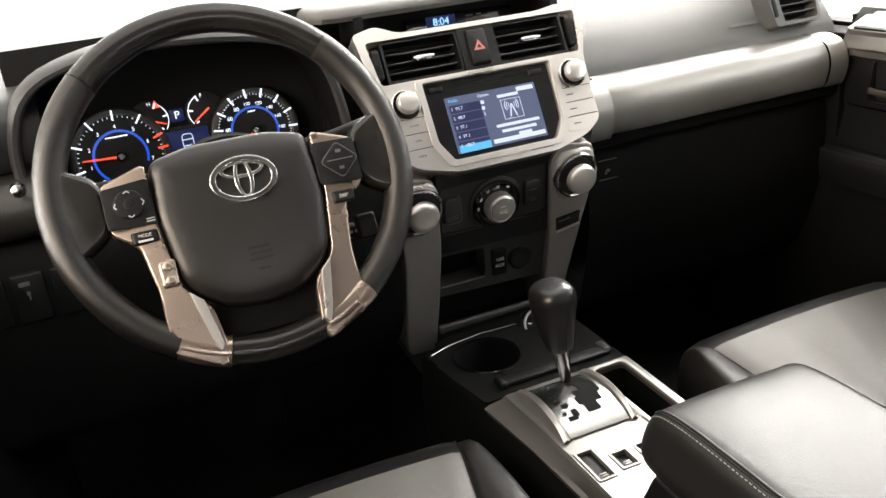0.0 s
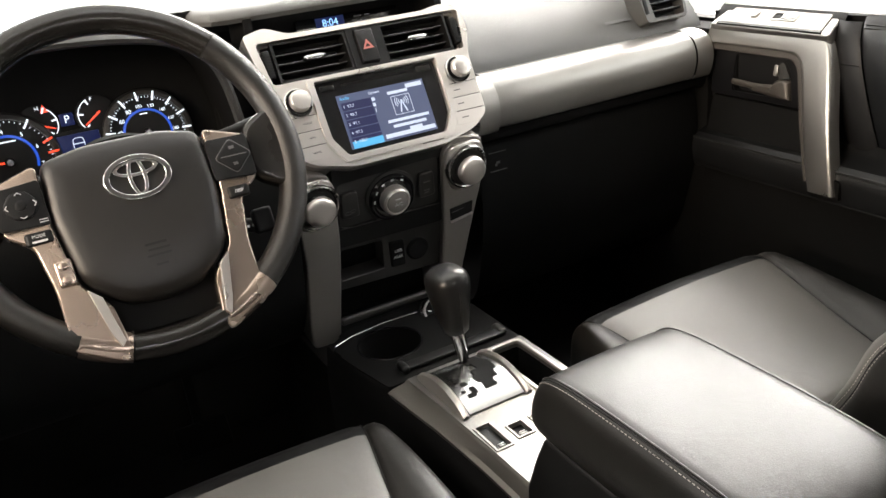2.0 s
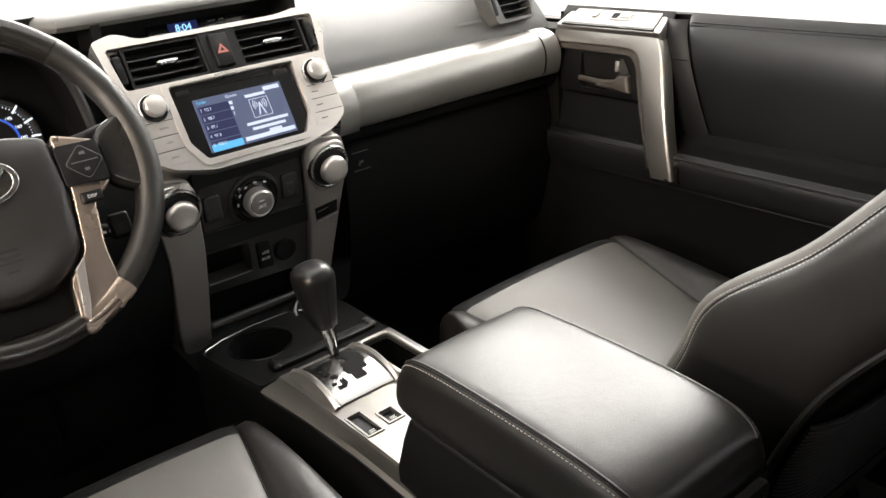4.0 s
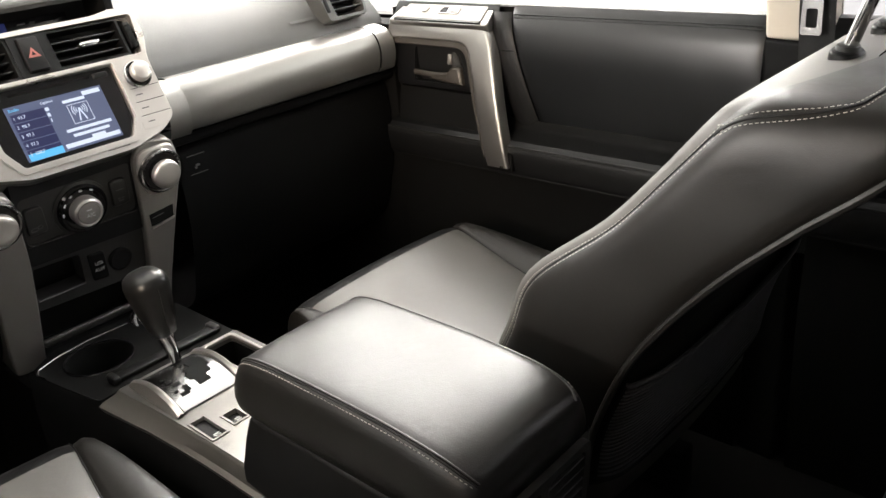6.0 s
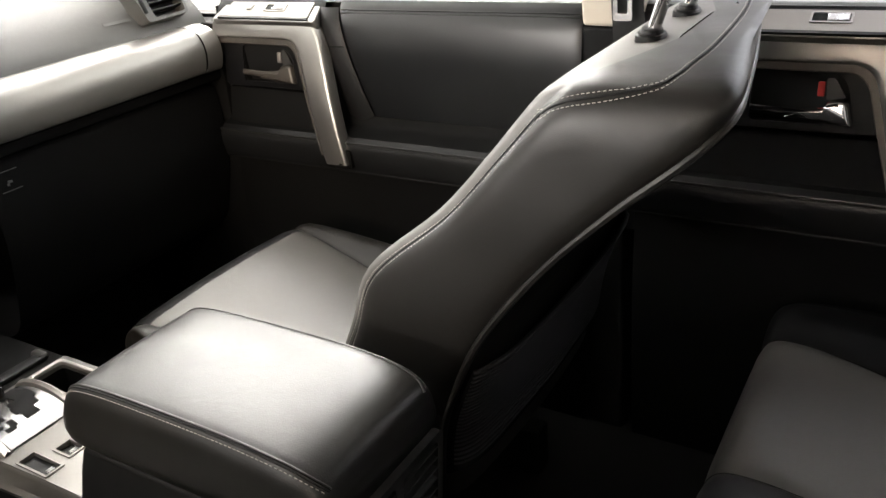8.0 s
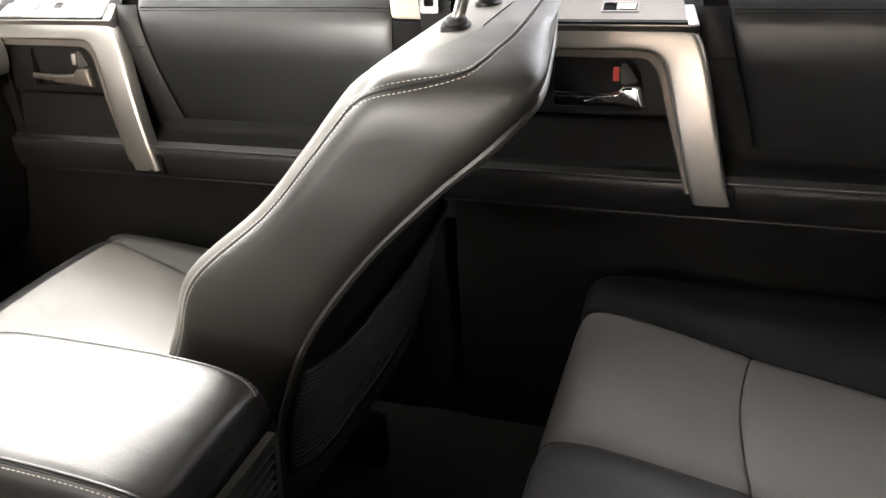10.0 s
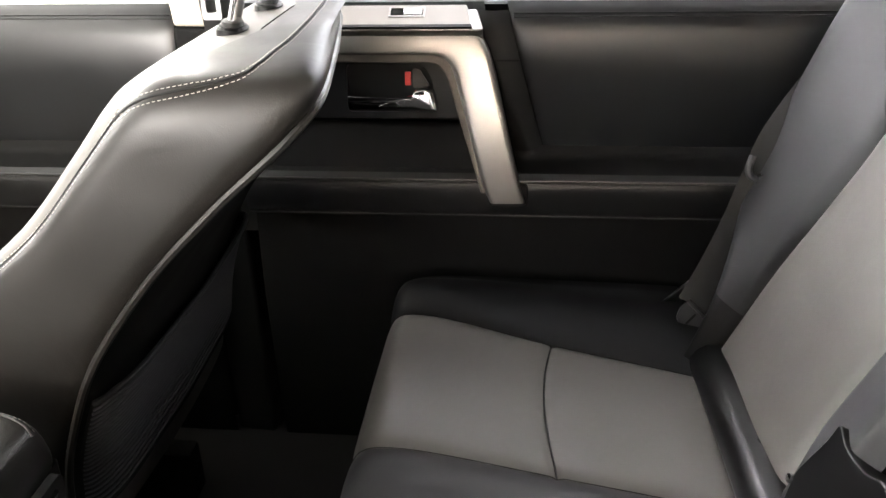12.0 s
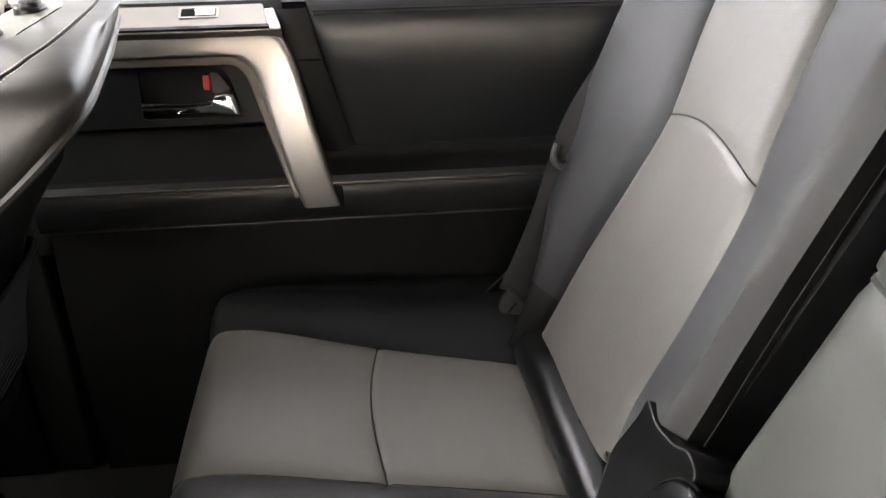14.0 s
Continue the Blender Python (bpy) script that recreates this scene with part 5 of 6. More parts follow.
part("knob_seam", tube([SP.at(0, -(w / 2 + 0.0002) + d, h - 0.10 * max(0.0, h - 0.06)) for h, w, d in ((0.060, 0.035, 0), (0.072, 0.041, 0), (0.092, 0.049, -0.001), (0.112, 0.056, -0.003), (0.130, 0.062, -0.005), (0.143, 0.064, -0.007))], 0.0006, 6), DARK_THREAD, shifter)

dialk = thing("selector_knob", (0.024, 0.968, 0.38), "round silver selector knob on the console deck", "knob")
DK = Plane((0.028, 0.950, 0.376), (1, 0, 0), (0, 0.55, 0.83))
part("knob_ring", lathe(DK, [(0.0265, -0.012), (0.0265, 0.006), (0.024, 0.010), (0.0205, 0.010), (0.0195, 0.007)], 36, cap=False), STEEL, dialk, "worn metal ring")
part("knob_face", lathe(DK, [(0.0205, 0.006), (0.019, 0.0085), (0.001, 0.0085)], 32), MATT, dialk)
part("scale", join(*[block(DK.moved(0.014 * math.cos(radians(d)), 0.014 * math.sin(radians(d)), 0.0086, d), 0.006, 0.002, 0.0004) for d in (40, 100, 160, 230, 300)]), WHITE_MARK, dialk)

# ---- armrest box ----
arm = thing("console_armrest", (0, 0.34, 0.2), "padded black leather armrest lid on the console box", "armrest")


SECTION = [(0.0, 1.045), (0.30, 1.040), (0.55, 1.028), (0.72, 1.015), (0.80, 1.004), (0.825, 0.990), (0.845, 0.975), (0.88, 0.925), (0.93, 0.80), (0.97, 0.62), (0.995, 0.40), (1.0, 0.25), (0.985, 0.10), (0.94, 0.0), (0.5, -0.02), (0.0, -0.02)]


def lid_loop(y, w, top, low):
    half = [(x * w, y, low + (top - low) * f) for x, f in SECTION]
    return half + [(-x, q, z) for x, q, z in half[-2:0:-1]]


LID = [(0.186, 0.080, 0.496, 0.470), (0.189, 0.086, 0.507, 0.466), (0.199, 0.0925, 0.517, 0.463), (0.222, 0.0957, 0.5255, 0.461), (0.26, 0.0965, 0.5305, 0.460), (0.30, 0.0965, 0.5328, 0.460), (0.36, 0.0965, 0.5338, 0.460), (0.43, 0.0965, 0.5335, 0.460), (0.465, 0.0965, 0.5320, 0.460), (0.492, 0.0960, 0.5275, 0.460), (0.508, 0.0940, 0.5190, 0.462), (0.518, 0.0900, 0.5075, 0.466), (0.523, 0.0830, 0.4940, 0.474)]


def lid_point(y, s, u, lift=0.0006):
    """A point on the lid's skin at the share u of its half width, on side s."""
    w, top, low = along(LID, y)
    f = float(np.interp(u, [p[0] for p in SECTION[:12]], [p[1] for p in SECTION[:12]]))
    return Vector((s * (u * w + lift * 0.6), y, low + (top - low) * f + lift))


lid = part("lid", skin([lid_loop(*r) for r in [(y, *along(LID, y)) for y in steps(0.186, 0.20, 4) + steps(0.21, 0.48, 26) + steps(0.486, 0.523, 10)]], cap=(True, True)), LEATHER, arm, "padded black leather lid", sharp=60)
for s in (-1, 1):
    part("seam", tube([lid_point(y, s, 0.842, 0.0) for y in steps(0.190, 0.519, 50)], 0.0010, 6), DARK_THREAD, lid)
    part("piping", tube([lid_point(y, s, 0.818, 0.0002) for y in steps(0.190, 0.519, 50)], 0.0015, 8), LEATHER, lid, "raised leather piping")
    part("stitching", stitches([lid_point(y, s, 0.872, 0.0003) for y in steps(0.192, 0.517, 50)], 0.0028, 0.0022, 0.00045), THREAD, lid, "pale stitching")
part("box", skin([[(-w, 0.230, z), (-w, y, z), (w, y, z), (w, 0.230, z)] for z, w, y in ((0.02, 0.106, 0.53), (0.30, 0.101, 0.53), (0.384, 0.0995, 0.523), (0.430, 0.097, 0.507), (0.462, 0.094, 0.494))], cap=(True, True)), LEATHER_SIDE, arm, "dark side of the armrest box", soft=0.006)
part("lid_gap", box((-0.086, 0.20, 0.455), (0.086, 0.490, 0.466)), MATT, arm)
part("rear_panel", skin([[(x, 0.232 if i in (0, 3) else 0.184 + (0.472 - z) * 0.10, z) for i, x in enumerate((-w, -w, w, w))] for z, w in ((0.05, 0.084), (0.30, 0.090), (0.44, 0.091), (0.472, 0.088))], closed=False), PANEL, arm, "black rear panel of the console box", soft=0.006)
RP = Plane((0.0, 0.1850, 0.416), (-1, 0, 0), (0, -0.10, 1))
rvent = part("rear_vent", plate(RP, rect(-0.075, -0.045, 0.075, 0.055, 0.01), [rect(-0.066, -0.036, -0.006, 0.046, 0.006), rect(0.006, -0.036, 0.066, 0.046, 0.006)], 0.004, -0.004), PANEL, arm, "black rear air vents")
for a in (-0.036, 0.036):
    for b in steps(-0.028, 0.038, 5):
        part("slat", block(RP.moved(a, b, 0.002), 0.058, 0.0025, 0.001, -0.006, 0.0006), PANEL, rvent)
    part("tab", block(RP.moved(a, 0.006, 0.004), 0.008, 0.022, 0.006, 0, 0.002), STEEL, rvent)

# ---- front seats ----
from mathutils.bvhtree import BVHTree


def cushion_maker(x0, y_shift, label):
    """One front seat: cushion with grey insert, dark bolsters and base."""
    seat = thing("car_seat", (x0, 0.55 + y_shift, 0.0), label, "car seat", "front seats")
    prof = [(0.0, 0.340, 0.322), (0.25, 0.450, 0.328), (0.5, 0.58, 0.350), (0.72, 0.700, 0.374), (0.84, 0.757, 0.3815), (0.90, 0.785, 0.374), (0.95, 0.802, 0.350), (1.0, 0.806, 0.300), (1.08, 0.798, 0.220)]
    inset = [(0.0, 0.112), (0.25, 0.122), (0.5, 0.142), (0.84, 0.174), (1.08, 0.185)]
    wide = [(0.0, 0.228), (0.3, 0.228), (0.5, 0.224), (0.72, 0.211), (0.84, 0.199), (0.90, 0.192), (1.08, 0.186)]
    roll = [(0.0, 0.0, 0.0), (0.15, 0.16, 0.010), (0.4, 0.42, 0.026), (0.6, 0.66, 0.028), (0.78, 0.88, 0.014), (0.9, 1.0, -0.030), (1.0, 1.02, -0.10), (1.15, 1.0, -0.20)]

    def spot(u, v):
        y, z = along(prof, v)
        w = along(inset, v)
        a = abs(u)
        groove = 0.0035 * math.exp(-((a - 0.6) / 0.025) ** 2)
        cross = 0.004 * math.exp(-((v - 0.30) / 0.016) ** 2) if a < 0.6 else 0.0
        if a <= 0.6:
            x, dz = a / 0.6 * w, 0.007 * (1 - (a / 0.6) ** 2) * (1 if v > 0.3 else 0.6)
        else:
            k, dz = along(roll, (a - 0.6) / 0.4)
            x = w + (along(wide, v) - w) * k
            dz *= max(0.12, 1.2 - 1.7 * max(0.0, v - 0.15)) if dz > 0 else 1.0
        fall = max(0.0, v - 0.84)
        return Vector((x0 + math.copysign(x, u), y + y_shift, z + dz - groove - cross - (0.15 * fall if a > 0.6 else 0)))

    vs = steps(0, 0.26, 8) + [0.28, 0.29, 0.30, 0.31, 0.32] + steps(0.35, 0.90, 16) + steps(0.915, 1.08, 9)
    ins = [v for v in vs if v <= 0.865]
    part("insert", grid(spot, steps(-0.6, 0.6, 24), ins), GREY_LEATHER, seat, "grey leather seat insert")
    part("front_panel", grid(spot, steps(-0.6, 0.6, 24), [ins[-1]] + [v for v in vs if v > 0.865]), LEATHER_SIDE, seat)
    for s in (-1, 1):
        part("bolster", grid(spot, [s * u for u in steps(0.6, 1.06, 22)], vs), SEAT_LEATHER, seat, "black leather side bolster")
        line = [spot(s * 0.6, v) + Vector((0, 0, 0.0012)) for v in vs if v <= 0.90]
        part("seam", tube(line, 0.0010, 6), DARK_THREAD, seat)
    part("cross_seam", tube([spot(u, 0.30) + Vector((0, 0, 0.0016)) for u in steps(-0.59, 0.59, 30)], 0.0010, 6), DARK_THREAD, seat)
    part("seat_base", box((x0 - 0.20, 0.36 + y_shift, 0.08), (x0 + 0.20, 0.74 + y_shift, 0.28), 0.02), MATT, seat)
    part("seat_rail", box((x0 - 0.20, 0.30 + y_shift, 0.0), (x0 - 0.16, 0.78 + y_shift, 0.09), 0.005), MATT, seat)
    part("seat_rail", box((x0 + 0.16, 0.30 + y_shift, 0.0), (x0 + 0.20, 0.78 + y_shift, 0.09), 0.005), MATT, seat)
    return seat


driver = cushion_maker(-0.372, -0.030, "front seat cushion with grey leather insert and black bolsters")
pseat = cushion_maker(0.366, 0.0, "reclined front passenger seat in black and grey leather")

# passenger's backrest: front and back lines in the side view, by height
BX = 0.366
BACK = [  # s, front y, front z, back y, back z, half width
    (0.0, 0.405, 0.335, 0.232, 0.290, 0.205), (1.0, 0.368, 0.430, 0.220, 0.385, 0.214), (2.0, 0.334, 0.500, 0.200, 0.455, 0.216), (3.0, 0.300, 0.575, 0.165, 0.530, 0.216), (4.0, 0.206, 0.653, 0.102, 0.615, 0.214), (5.0, 0.149, 0.715, 0.036, 0.682, 0.212), (6.0, 0.114, 0.755, -0.020, 0.732, 0.210), (6.6, 0.098, 0.772, -0.047, 0.765, 0.204), (7.0, 0.087, 0.7815, -0.050, 0.782, 0.194), (7.25, 0.072, 0.7870, -0.038, 0.7885, 0.174), (7.4, 0.055, 0.7895, -0.020, 0.7910, 0.138), (7.6, 0.030, 0.7915, 0.004, 0.7920, 0.060)]


def back_spot(s, deg, grow=0.0):
    """A point on the backrest's skin: s up the back, deg round it (0 outboard, 90 front, 180 inboard, 270 rear)."""
    fy, fz, by, bz, w = along(BACK, s)
    mid, d = Vector((BX, (fy + by) / 2, (fz + bz) / 2)), Vector((0, (fy - by) / 2, (fz - bz) / 2))
    c, q = math.cos(radians(deg)), math.sin(radians(deg))
    px = 1.045 * math.copysign(abs(c) ** (0.27 if q > 0 else 0.19), c)
    pd = 1.09 * math.copysign(abs(q) ** (0.31 if q > 0 else 0.24), q)
    hollow = 0.0
    if q > 0:
        hollow = -0.028 * (1 - min(1.0, abs(px)) ** 2.5) * max(0.0, min(1.0, (7.0 - s) / 2))
    else:
        hollow = -0.010 * (1 - min(1.0, abs(px)) ** 2) * max(0.0, min(1.0, (7.0 - s)))
    dn = d.normalized()
    if q > 0.60:
        hollow += 0.011 * min(1.0, (q - 0.60) / 0.10) * max(0.0, min(1.0, (s - 0.5) / 1.0)) * max(0.0, min(1.0, (7.3 - s) / 0.8))
    if q < 0:
        hollow += 0.17 * w * (px + 1.0) * max(0.0, min(1.0, (s - 3.8) / 2.0)) * max(0.0, min(1.0, (7.5 - s) / 0.4))
    return mid + Vector((px * (w + grow), 0, 0)) + d * pd + dn * (hollow + grow * pd)


bs = steps(0, 6, 30) + steps(6.15, 7.4, 9) + [7.5, 7.59]
quarter = [math.degrees(math.asin(f ** (1 / 0.24))) for f in (0.0, 0.2, 0.4, 0.55, 0.7, 0.8)] + steps(27, 66, 11) + [90 - math.degrees(math.asin(f ** (1 / 0.19))) for f in (0.80, 0.7, 0.55, 0.4, 0.2)]
ba = quarter + [180 - a for a in [90.0] + quarter[:0:-1]] + [180 + a for a in quarter] + [360 - a for a in [90.0] + quarter[:0:-1]]
whole = skin([[back_spot(s, a) for a in ba] for s in bs], cap=(True, True))
hull = BVHTree.FromBMesh(whole)
whole.free()
face = [a for a in ba if 37 <= a <= 143]
shell = [a for a in ba if a >= face[-1]] + [a + 360 for a in ba if a <= face[0]]
backrest = part("backrest", skin([[back_spot(s, a) for a in shell] for s in bs], closed=False, cap=(True, True)), SEAT_LEATHER, pseat, "reclined black leather backrest", sharp=70)
part("front_face", skin([[back_spot(s, a) for a in face] for s in bs], closed=False), GREY_LEATHER, backrest, "grey leather front of the backrest", sharp=70)
EDGE = [(s, 144 + 3 * math.sin((s - 2.0) / 2.2)) for s in steps(1.0, 6.15, 60)]
TOP = curve([(0.150, 0.112, 0.760), (0.153, 0.090, 0.770), (0.157, 0.055, 0.776), (0.162, 0.026, 0.782), (0.172, 0.006, 0.786), (0.19, -0.001, 0.789), (0.216, -0.004, 0.790), (0.269, -0.007, 0.792), (0.347, -0.004, 0.792), (0.43, 0.002, 0.790), (0.50, 0.012, 0.785)], 4)

def on_back(p):
    """The point of the backrest's skin nearest to p, lifted a little."""
    q, n = hull.find_nearest(p)[:2]
    return q + n * 0.0005


part("seam", tube([back_spot(s, a, 0.0003) for s, a in EDGE], 0.0009, 6), DARK_THREAD, backrest)
part("seam", tube([on_back(p) for p in TOP], 0.0013, 6), DARK_THREAD, backrest)
for k in (-4, 5):
    part("stitching", stitches([on_back(back_spot(s, a + k, 0.0006)) for s, a in EDGE], 0.0028, 0.0020, 0.0005), THREAD, backrest, "pale double stitching")
for k in (-0.0055, 0.0055):
    part("stitching", stitches([on_back(p + Vector((0.45, 0.55, 0.6)) * k) for p in TOP[1:]], 0.0026, 0.0019, 0.00045), THREAD, backrest, "pale double stitching")

# rear panel of the backrest with its net pocket
ARCH = [(0.4, 206), (1.4, 208), (2.4, 211), (3.4, 213), (4.4, 216), (5.4, 219), (6.0, 224), (6.4, 240), (6.5, 270), (6.4, 300), (6.0, 316), (5.4, 321), (4.4, 324), (3.4, 327), (2.4, 329), (1.4, 332), (0.4, 334)]
piping = [back_spot(p.x, p.y, 0.002) for p in curve([(a, b) for a, b in ARCH], 6)]
part("piping", tube(piping, 0.0042, 8), SEAT_LEATHER, backrest, "raised black piping")


def arch_limits(s):
    """The angles between which the rear panel lies at a height."""
    lo = along([(a, b) for a, b in ARCH[:9]], s)
    hi = along([(a, b) for a, b in ARCH[:7:-1]], s)
    return lo, hi


part("rear_panel", grid(lambda k, s: back_spot(s, arch_limits(s)[0] + (arch_limits(s)[1] - arch_limits(s)[0]) * k, 0.0015), steps(0, 1, 20), steps(0.4, 6.4, 30)), MATT, backrest, "black rear panel of the backrest")


def net_spot(k, s):
    lo, hi = arch_limits(s)
    sag = 0.008 * math.sin(math.pi * k) ** 0.6
    return back_spot(s, lo + 13 + (hi - lo - 26) * k, 0.004) + Vector((0, -sag * 0.9, -sag * 0.3))


def net_top(k):
    return 2.40 + 0.5 * min(0.2, k, 1 - k)


part("pocket", grid(lambda k, t: net_spot(k, 0.5 + (net_top(k) - 0.5) * t), steps(0, 1, 28), steps(0, 1, 14)), MATT, backrest, "sagging black net pocket")
for t in steps(0.06, 0.94, 22):
    part("pocket_rib", tube([net_spot(k, 0.5 + (net_top(k) - 0.5) * t) + Vector((0, -0.0012, -0.0004)) for k in steps(0.02, 0.98, 24)], 0.0013, 4), CHARCOAL, backrest)
part("pocket_hem", tube([net_spot(k, net_top(k)) + Vector((0, -0.002, 0)) for k in steps(0, 1, 40)], 0.0034, 8), LEATHER_SIDE, backrest, "rolled hem of the pocket")

# headrest on two posts
part("headrest", skin([[Vector((BX + math.copysign(abs(math.cos(t)) ** 0.6, math.cos(t)) * w, yc + math.copysign(abs(math.sin(t)) ** 0.6, math.sin(t)) * d, z)) for t in [2 * math.pi * i / 36 for i in range(36)]] for z, yc, w, d in ((0.862, 0.022, 0.075, 0.022), (0.864, 0.022, 0.105, 0.040), (0.874, 0.022, 0.128, 0.052), (0.91, 0.020, 0.137, 0.058), (0.98, 0.006, 0.130, 0.056), (1.02, -0.004, 0.110, 0.046), (1.035, -0.008, 0.07, 0.026))], cap=(True, True)), LEATHER, pseat, "black leather headrest", sharp=70)
for x in (BX - 0.058, BX + 0.058):
    base = Vector((x, 0.058, 0.790))
    top = Vector((x, 0.030, 0.880))
    part("headrest_post", tube([base - (top - base) * 0.1, top], 0.0062, 16), CHROME, pseat, "polished steel headrest post")
    CP2 = Plane(base + Vector((0, 0, 0.002)), (1, 0, 0), (0, 1, 0.12))
    col = part("post_collar", skin([[CP2.at(a, b, h) for a, b in oval(0, 0, w, d, 28, 2.4)] for h, w, d in ((-0.008, 0.038, 0.027), (0.001, 0.038, 0.027), (0.003, 0.035, 0.024), (0.0033, 0.027, 0.020), (0.007, 0.025, 0.018), (0.008, 0.018, 0.015))], cap=(True, True)), BLACK, pseat, "black plastic post collar")
part("recliner_cover", domed(Plane((BX - 0.222, 0.37, 0.30), (0, -1, 0), (0, 0, 1)), oval(0, 0, 0.10, 0.11, 28, 2.4), 0.012, -0.02, 0.008), BLACK, pseat)

# ---- rear bench ----
bench = thing("bench_seat", (0.33, -0.30, 0.0), "rear seat with grey leather inserts and black bolsters", "car seat")
rprof = [(0.0, -0.470, 0.345), (0.12, -0.430, 0.352), (0.5, -0.25, 0.357), (0.80, -0.110, 0.360), (0.90, -0.060, 0.356), (0.95, -0.038, 0.346), (0.985, -0.026, 0.325), (1.0, -0.023, 0.300), (1.10, -0.027, 0.20), (1.2, -0.034, 0.10)]
r_in = [(0.0, 0.182), (0.12, 0.190), (0.5, 0.224), (0.95, 0.262), (1.2, 0.266)]
r_out = [(0.0, 0.405), (0.12, 0.416), (0.5, 0.470), (0.95, 0.545), (1.2, 0.55)]


def rear_spot(u, v):
    """u 0..1 over the grey insert, below 0 the inboard side, above 1 the outboard bolster."""
    y, z = along(rprof, v)
    xi, xo = along(r_in, v), along(r_out, v)
    bow = -0.026 * math.sin(math.pi * min(1, max(0, u)))
    cross = 0.0030 * math.exp(-((v - 0.50 + bow) / 0.008) ** 2) if 0 <= u <= 1 else 0.0
    groove = 0.004 * (math.exp(-(u / 0.03) ** 2) + math.exp(-((u - 1) / 0.03) ** 2))
    if 0 <= u <= 1:
        puff = 0.006 * math.sin(math.pi * u) ** 0.7 * (0.6 + 0.4 * abs(math.sin(math.pi * (v / 0.5))))
        x, dz = xi + (xo - xi) * u, puff
    elif u < 0:
        t = -u
        x = xi - 0.30 * t
        dz = 0.010 * math.sin(math.pi * min(1, t * 3)) - 0.03 * t
    else:
        t = u - 1
        x = xo + (0.655 - xo) * min(1.0, t)
        dz = 0.016 * math.sin(math.pi * min(1, t * 1.1)) - 0.02 * max(0, t - 0.6)
    return Vector((x, y, z + dz - cross - groove))


rv_ = steps(0, 0.44, 12) + [0.465, 0.478, 0.486, 0.494, 0.502, 0.51, 0.52, 0.535] + steps(0.57, 0.90, 12) + steps(0.92, 1.0, 6) + [1.04, 1.1, 1.2]
part("insert", grid(rear_spot, steps(0, 1, 28), [v for v in rv_ if v <= 0.965]), GREY_LEATHER, bench, "grey leather cushion insert")
part("front_face", grid(rear_spot, steps(0, 1, 12), [v for v in rv_ if v > 0.94]), GREY_LEATHER, bench)
part("inboard_bolster", grid(rear_spot, [-u for u in steps(0, 1.3, 20)], rv_), CHARCOAL, bench, "charcoal leather inner bolster")
# shade beside the door is in this bolster's colour
part("outboard_bolster", grid(rear_spot, [1 + u for u in steps(0, 1, 14)], rv_), DEEP_SHADE_LEATHER, bench, "charcoal leather outer bolster, darkened as shade")
for u in (0.0, 1.0):
    part("seam", tube([rear_spot(u, v) + Vector((0, 0, 0.0015)) for v in rv_ if v < 1.0], 0.0006, 6), DARK_THREAD, bench)
part("cross_seam", tube([rear_spot(u, 0.50 + 0.026 * math.sin(math.pi * u)) + Vector((0, 0, 0.0016)) for u in steps(0.0, 1.0, 40)], 0.0011, 6), DARK_THREAD, bench)
part("seat_base", box((-0.10, -0.90, 0.02), (0.66, -0.05, 0.26), 0.02), MATT, bench)
part("cushion_roll", tube(curve([(0.445, -0.448, 0.352), (0.36, -0.447, 0.366), (0.25, -0.450, 0.368), (0.15, -0.452, 0.366), (0.05, -0.455, 0.355)], 6), 0.030, 16), SATIN_BLACK, bench, "dark padded roll behind the cushion")

# backrest of the bench
LEAN = Plane((0, -0.460, 0.405), (1, 0, 0), (0, -0.45, 1))
LEAN.n = -LEAN.n
q_in = [(-0.06, 0.172), (0.0, 0.180), (0.06, 0.194), (0.157, 0.195), (0.26, 0.205), (0.33, 0.230), (0.45, 0.258), (0.62, 0.275)]
q_out = [(0.0, 0.437), (0.10, 0.436), (0.20, 0.424), (0.28, 0.420), (0.40, 0.458), (0.62, 0.47)]
q_edge = [(-0.10, 0.44), (0.0, 0.47), (0.06, 0.515), (0.15, 0.62), (0.25, 0.650), (0.36, 0.668), (0.62, 0.66)]
q_left = [(-0.10, 0.098), (0.0, 0.097), (0.10, 0.098), (0.20, 0.104), (0.35, 0.108), (0.62, 0.110)]


def rb_spot(u, b):
    xi, xo, xe, xl = along(q_in, b), along(q_out, b), along(q_edge, b), along(q_left, b)
    seam = 0.281 + 0.018 * math.sin(math.pi * min(1, max(0, u)))
    cross = 0.0014 * math.exp(-((b - seam) / 0.005) ** 2) if 0 <= u <= 1 else 0.0
    groove = 0.005 * (math.exp(-(u / 0.03) ** 2) + math.exp(-((u - 1) / 0.03) ** 2))
    if 0 <= u <= 1:
        x, c = xi + (xo - xi) * u, 0.008 * math.sin(math.pi * u) ** 0.7
    elif u < 0:
        t = -u
        x = xi - (xi - xl) * min(1.0, t)
        c = 0.022 * math.sin(math.pi * min(1, t) * 0.55) - 0.10 * max(0, t - 0.82)
        if t > 1:
            c -= (t - 1) * 0.12
    else:
        t = u - 1
        x = xo + (xe - xo) * min(1.0, t)
        c = 0.026 * math.sin(math.pi * min(1, t) * 0.7) - 0.10 * max(0, t - 0.85) - max(0, t - 1) * 0.12
    return LEAN.at(x, b, c - cross - groove)


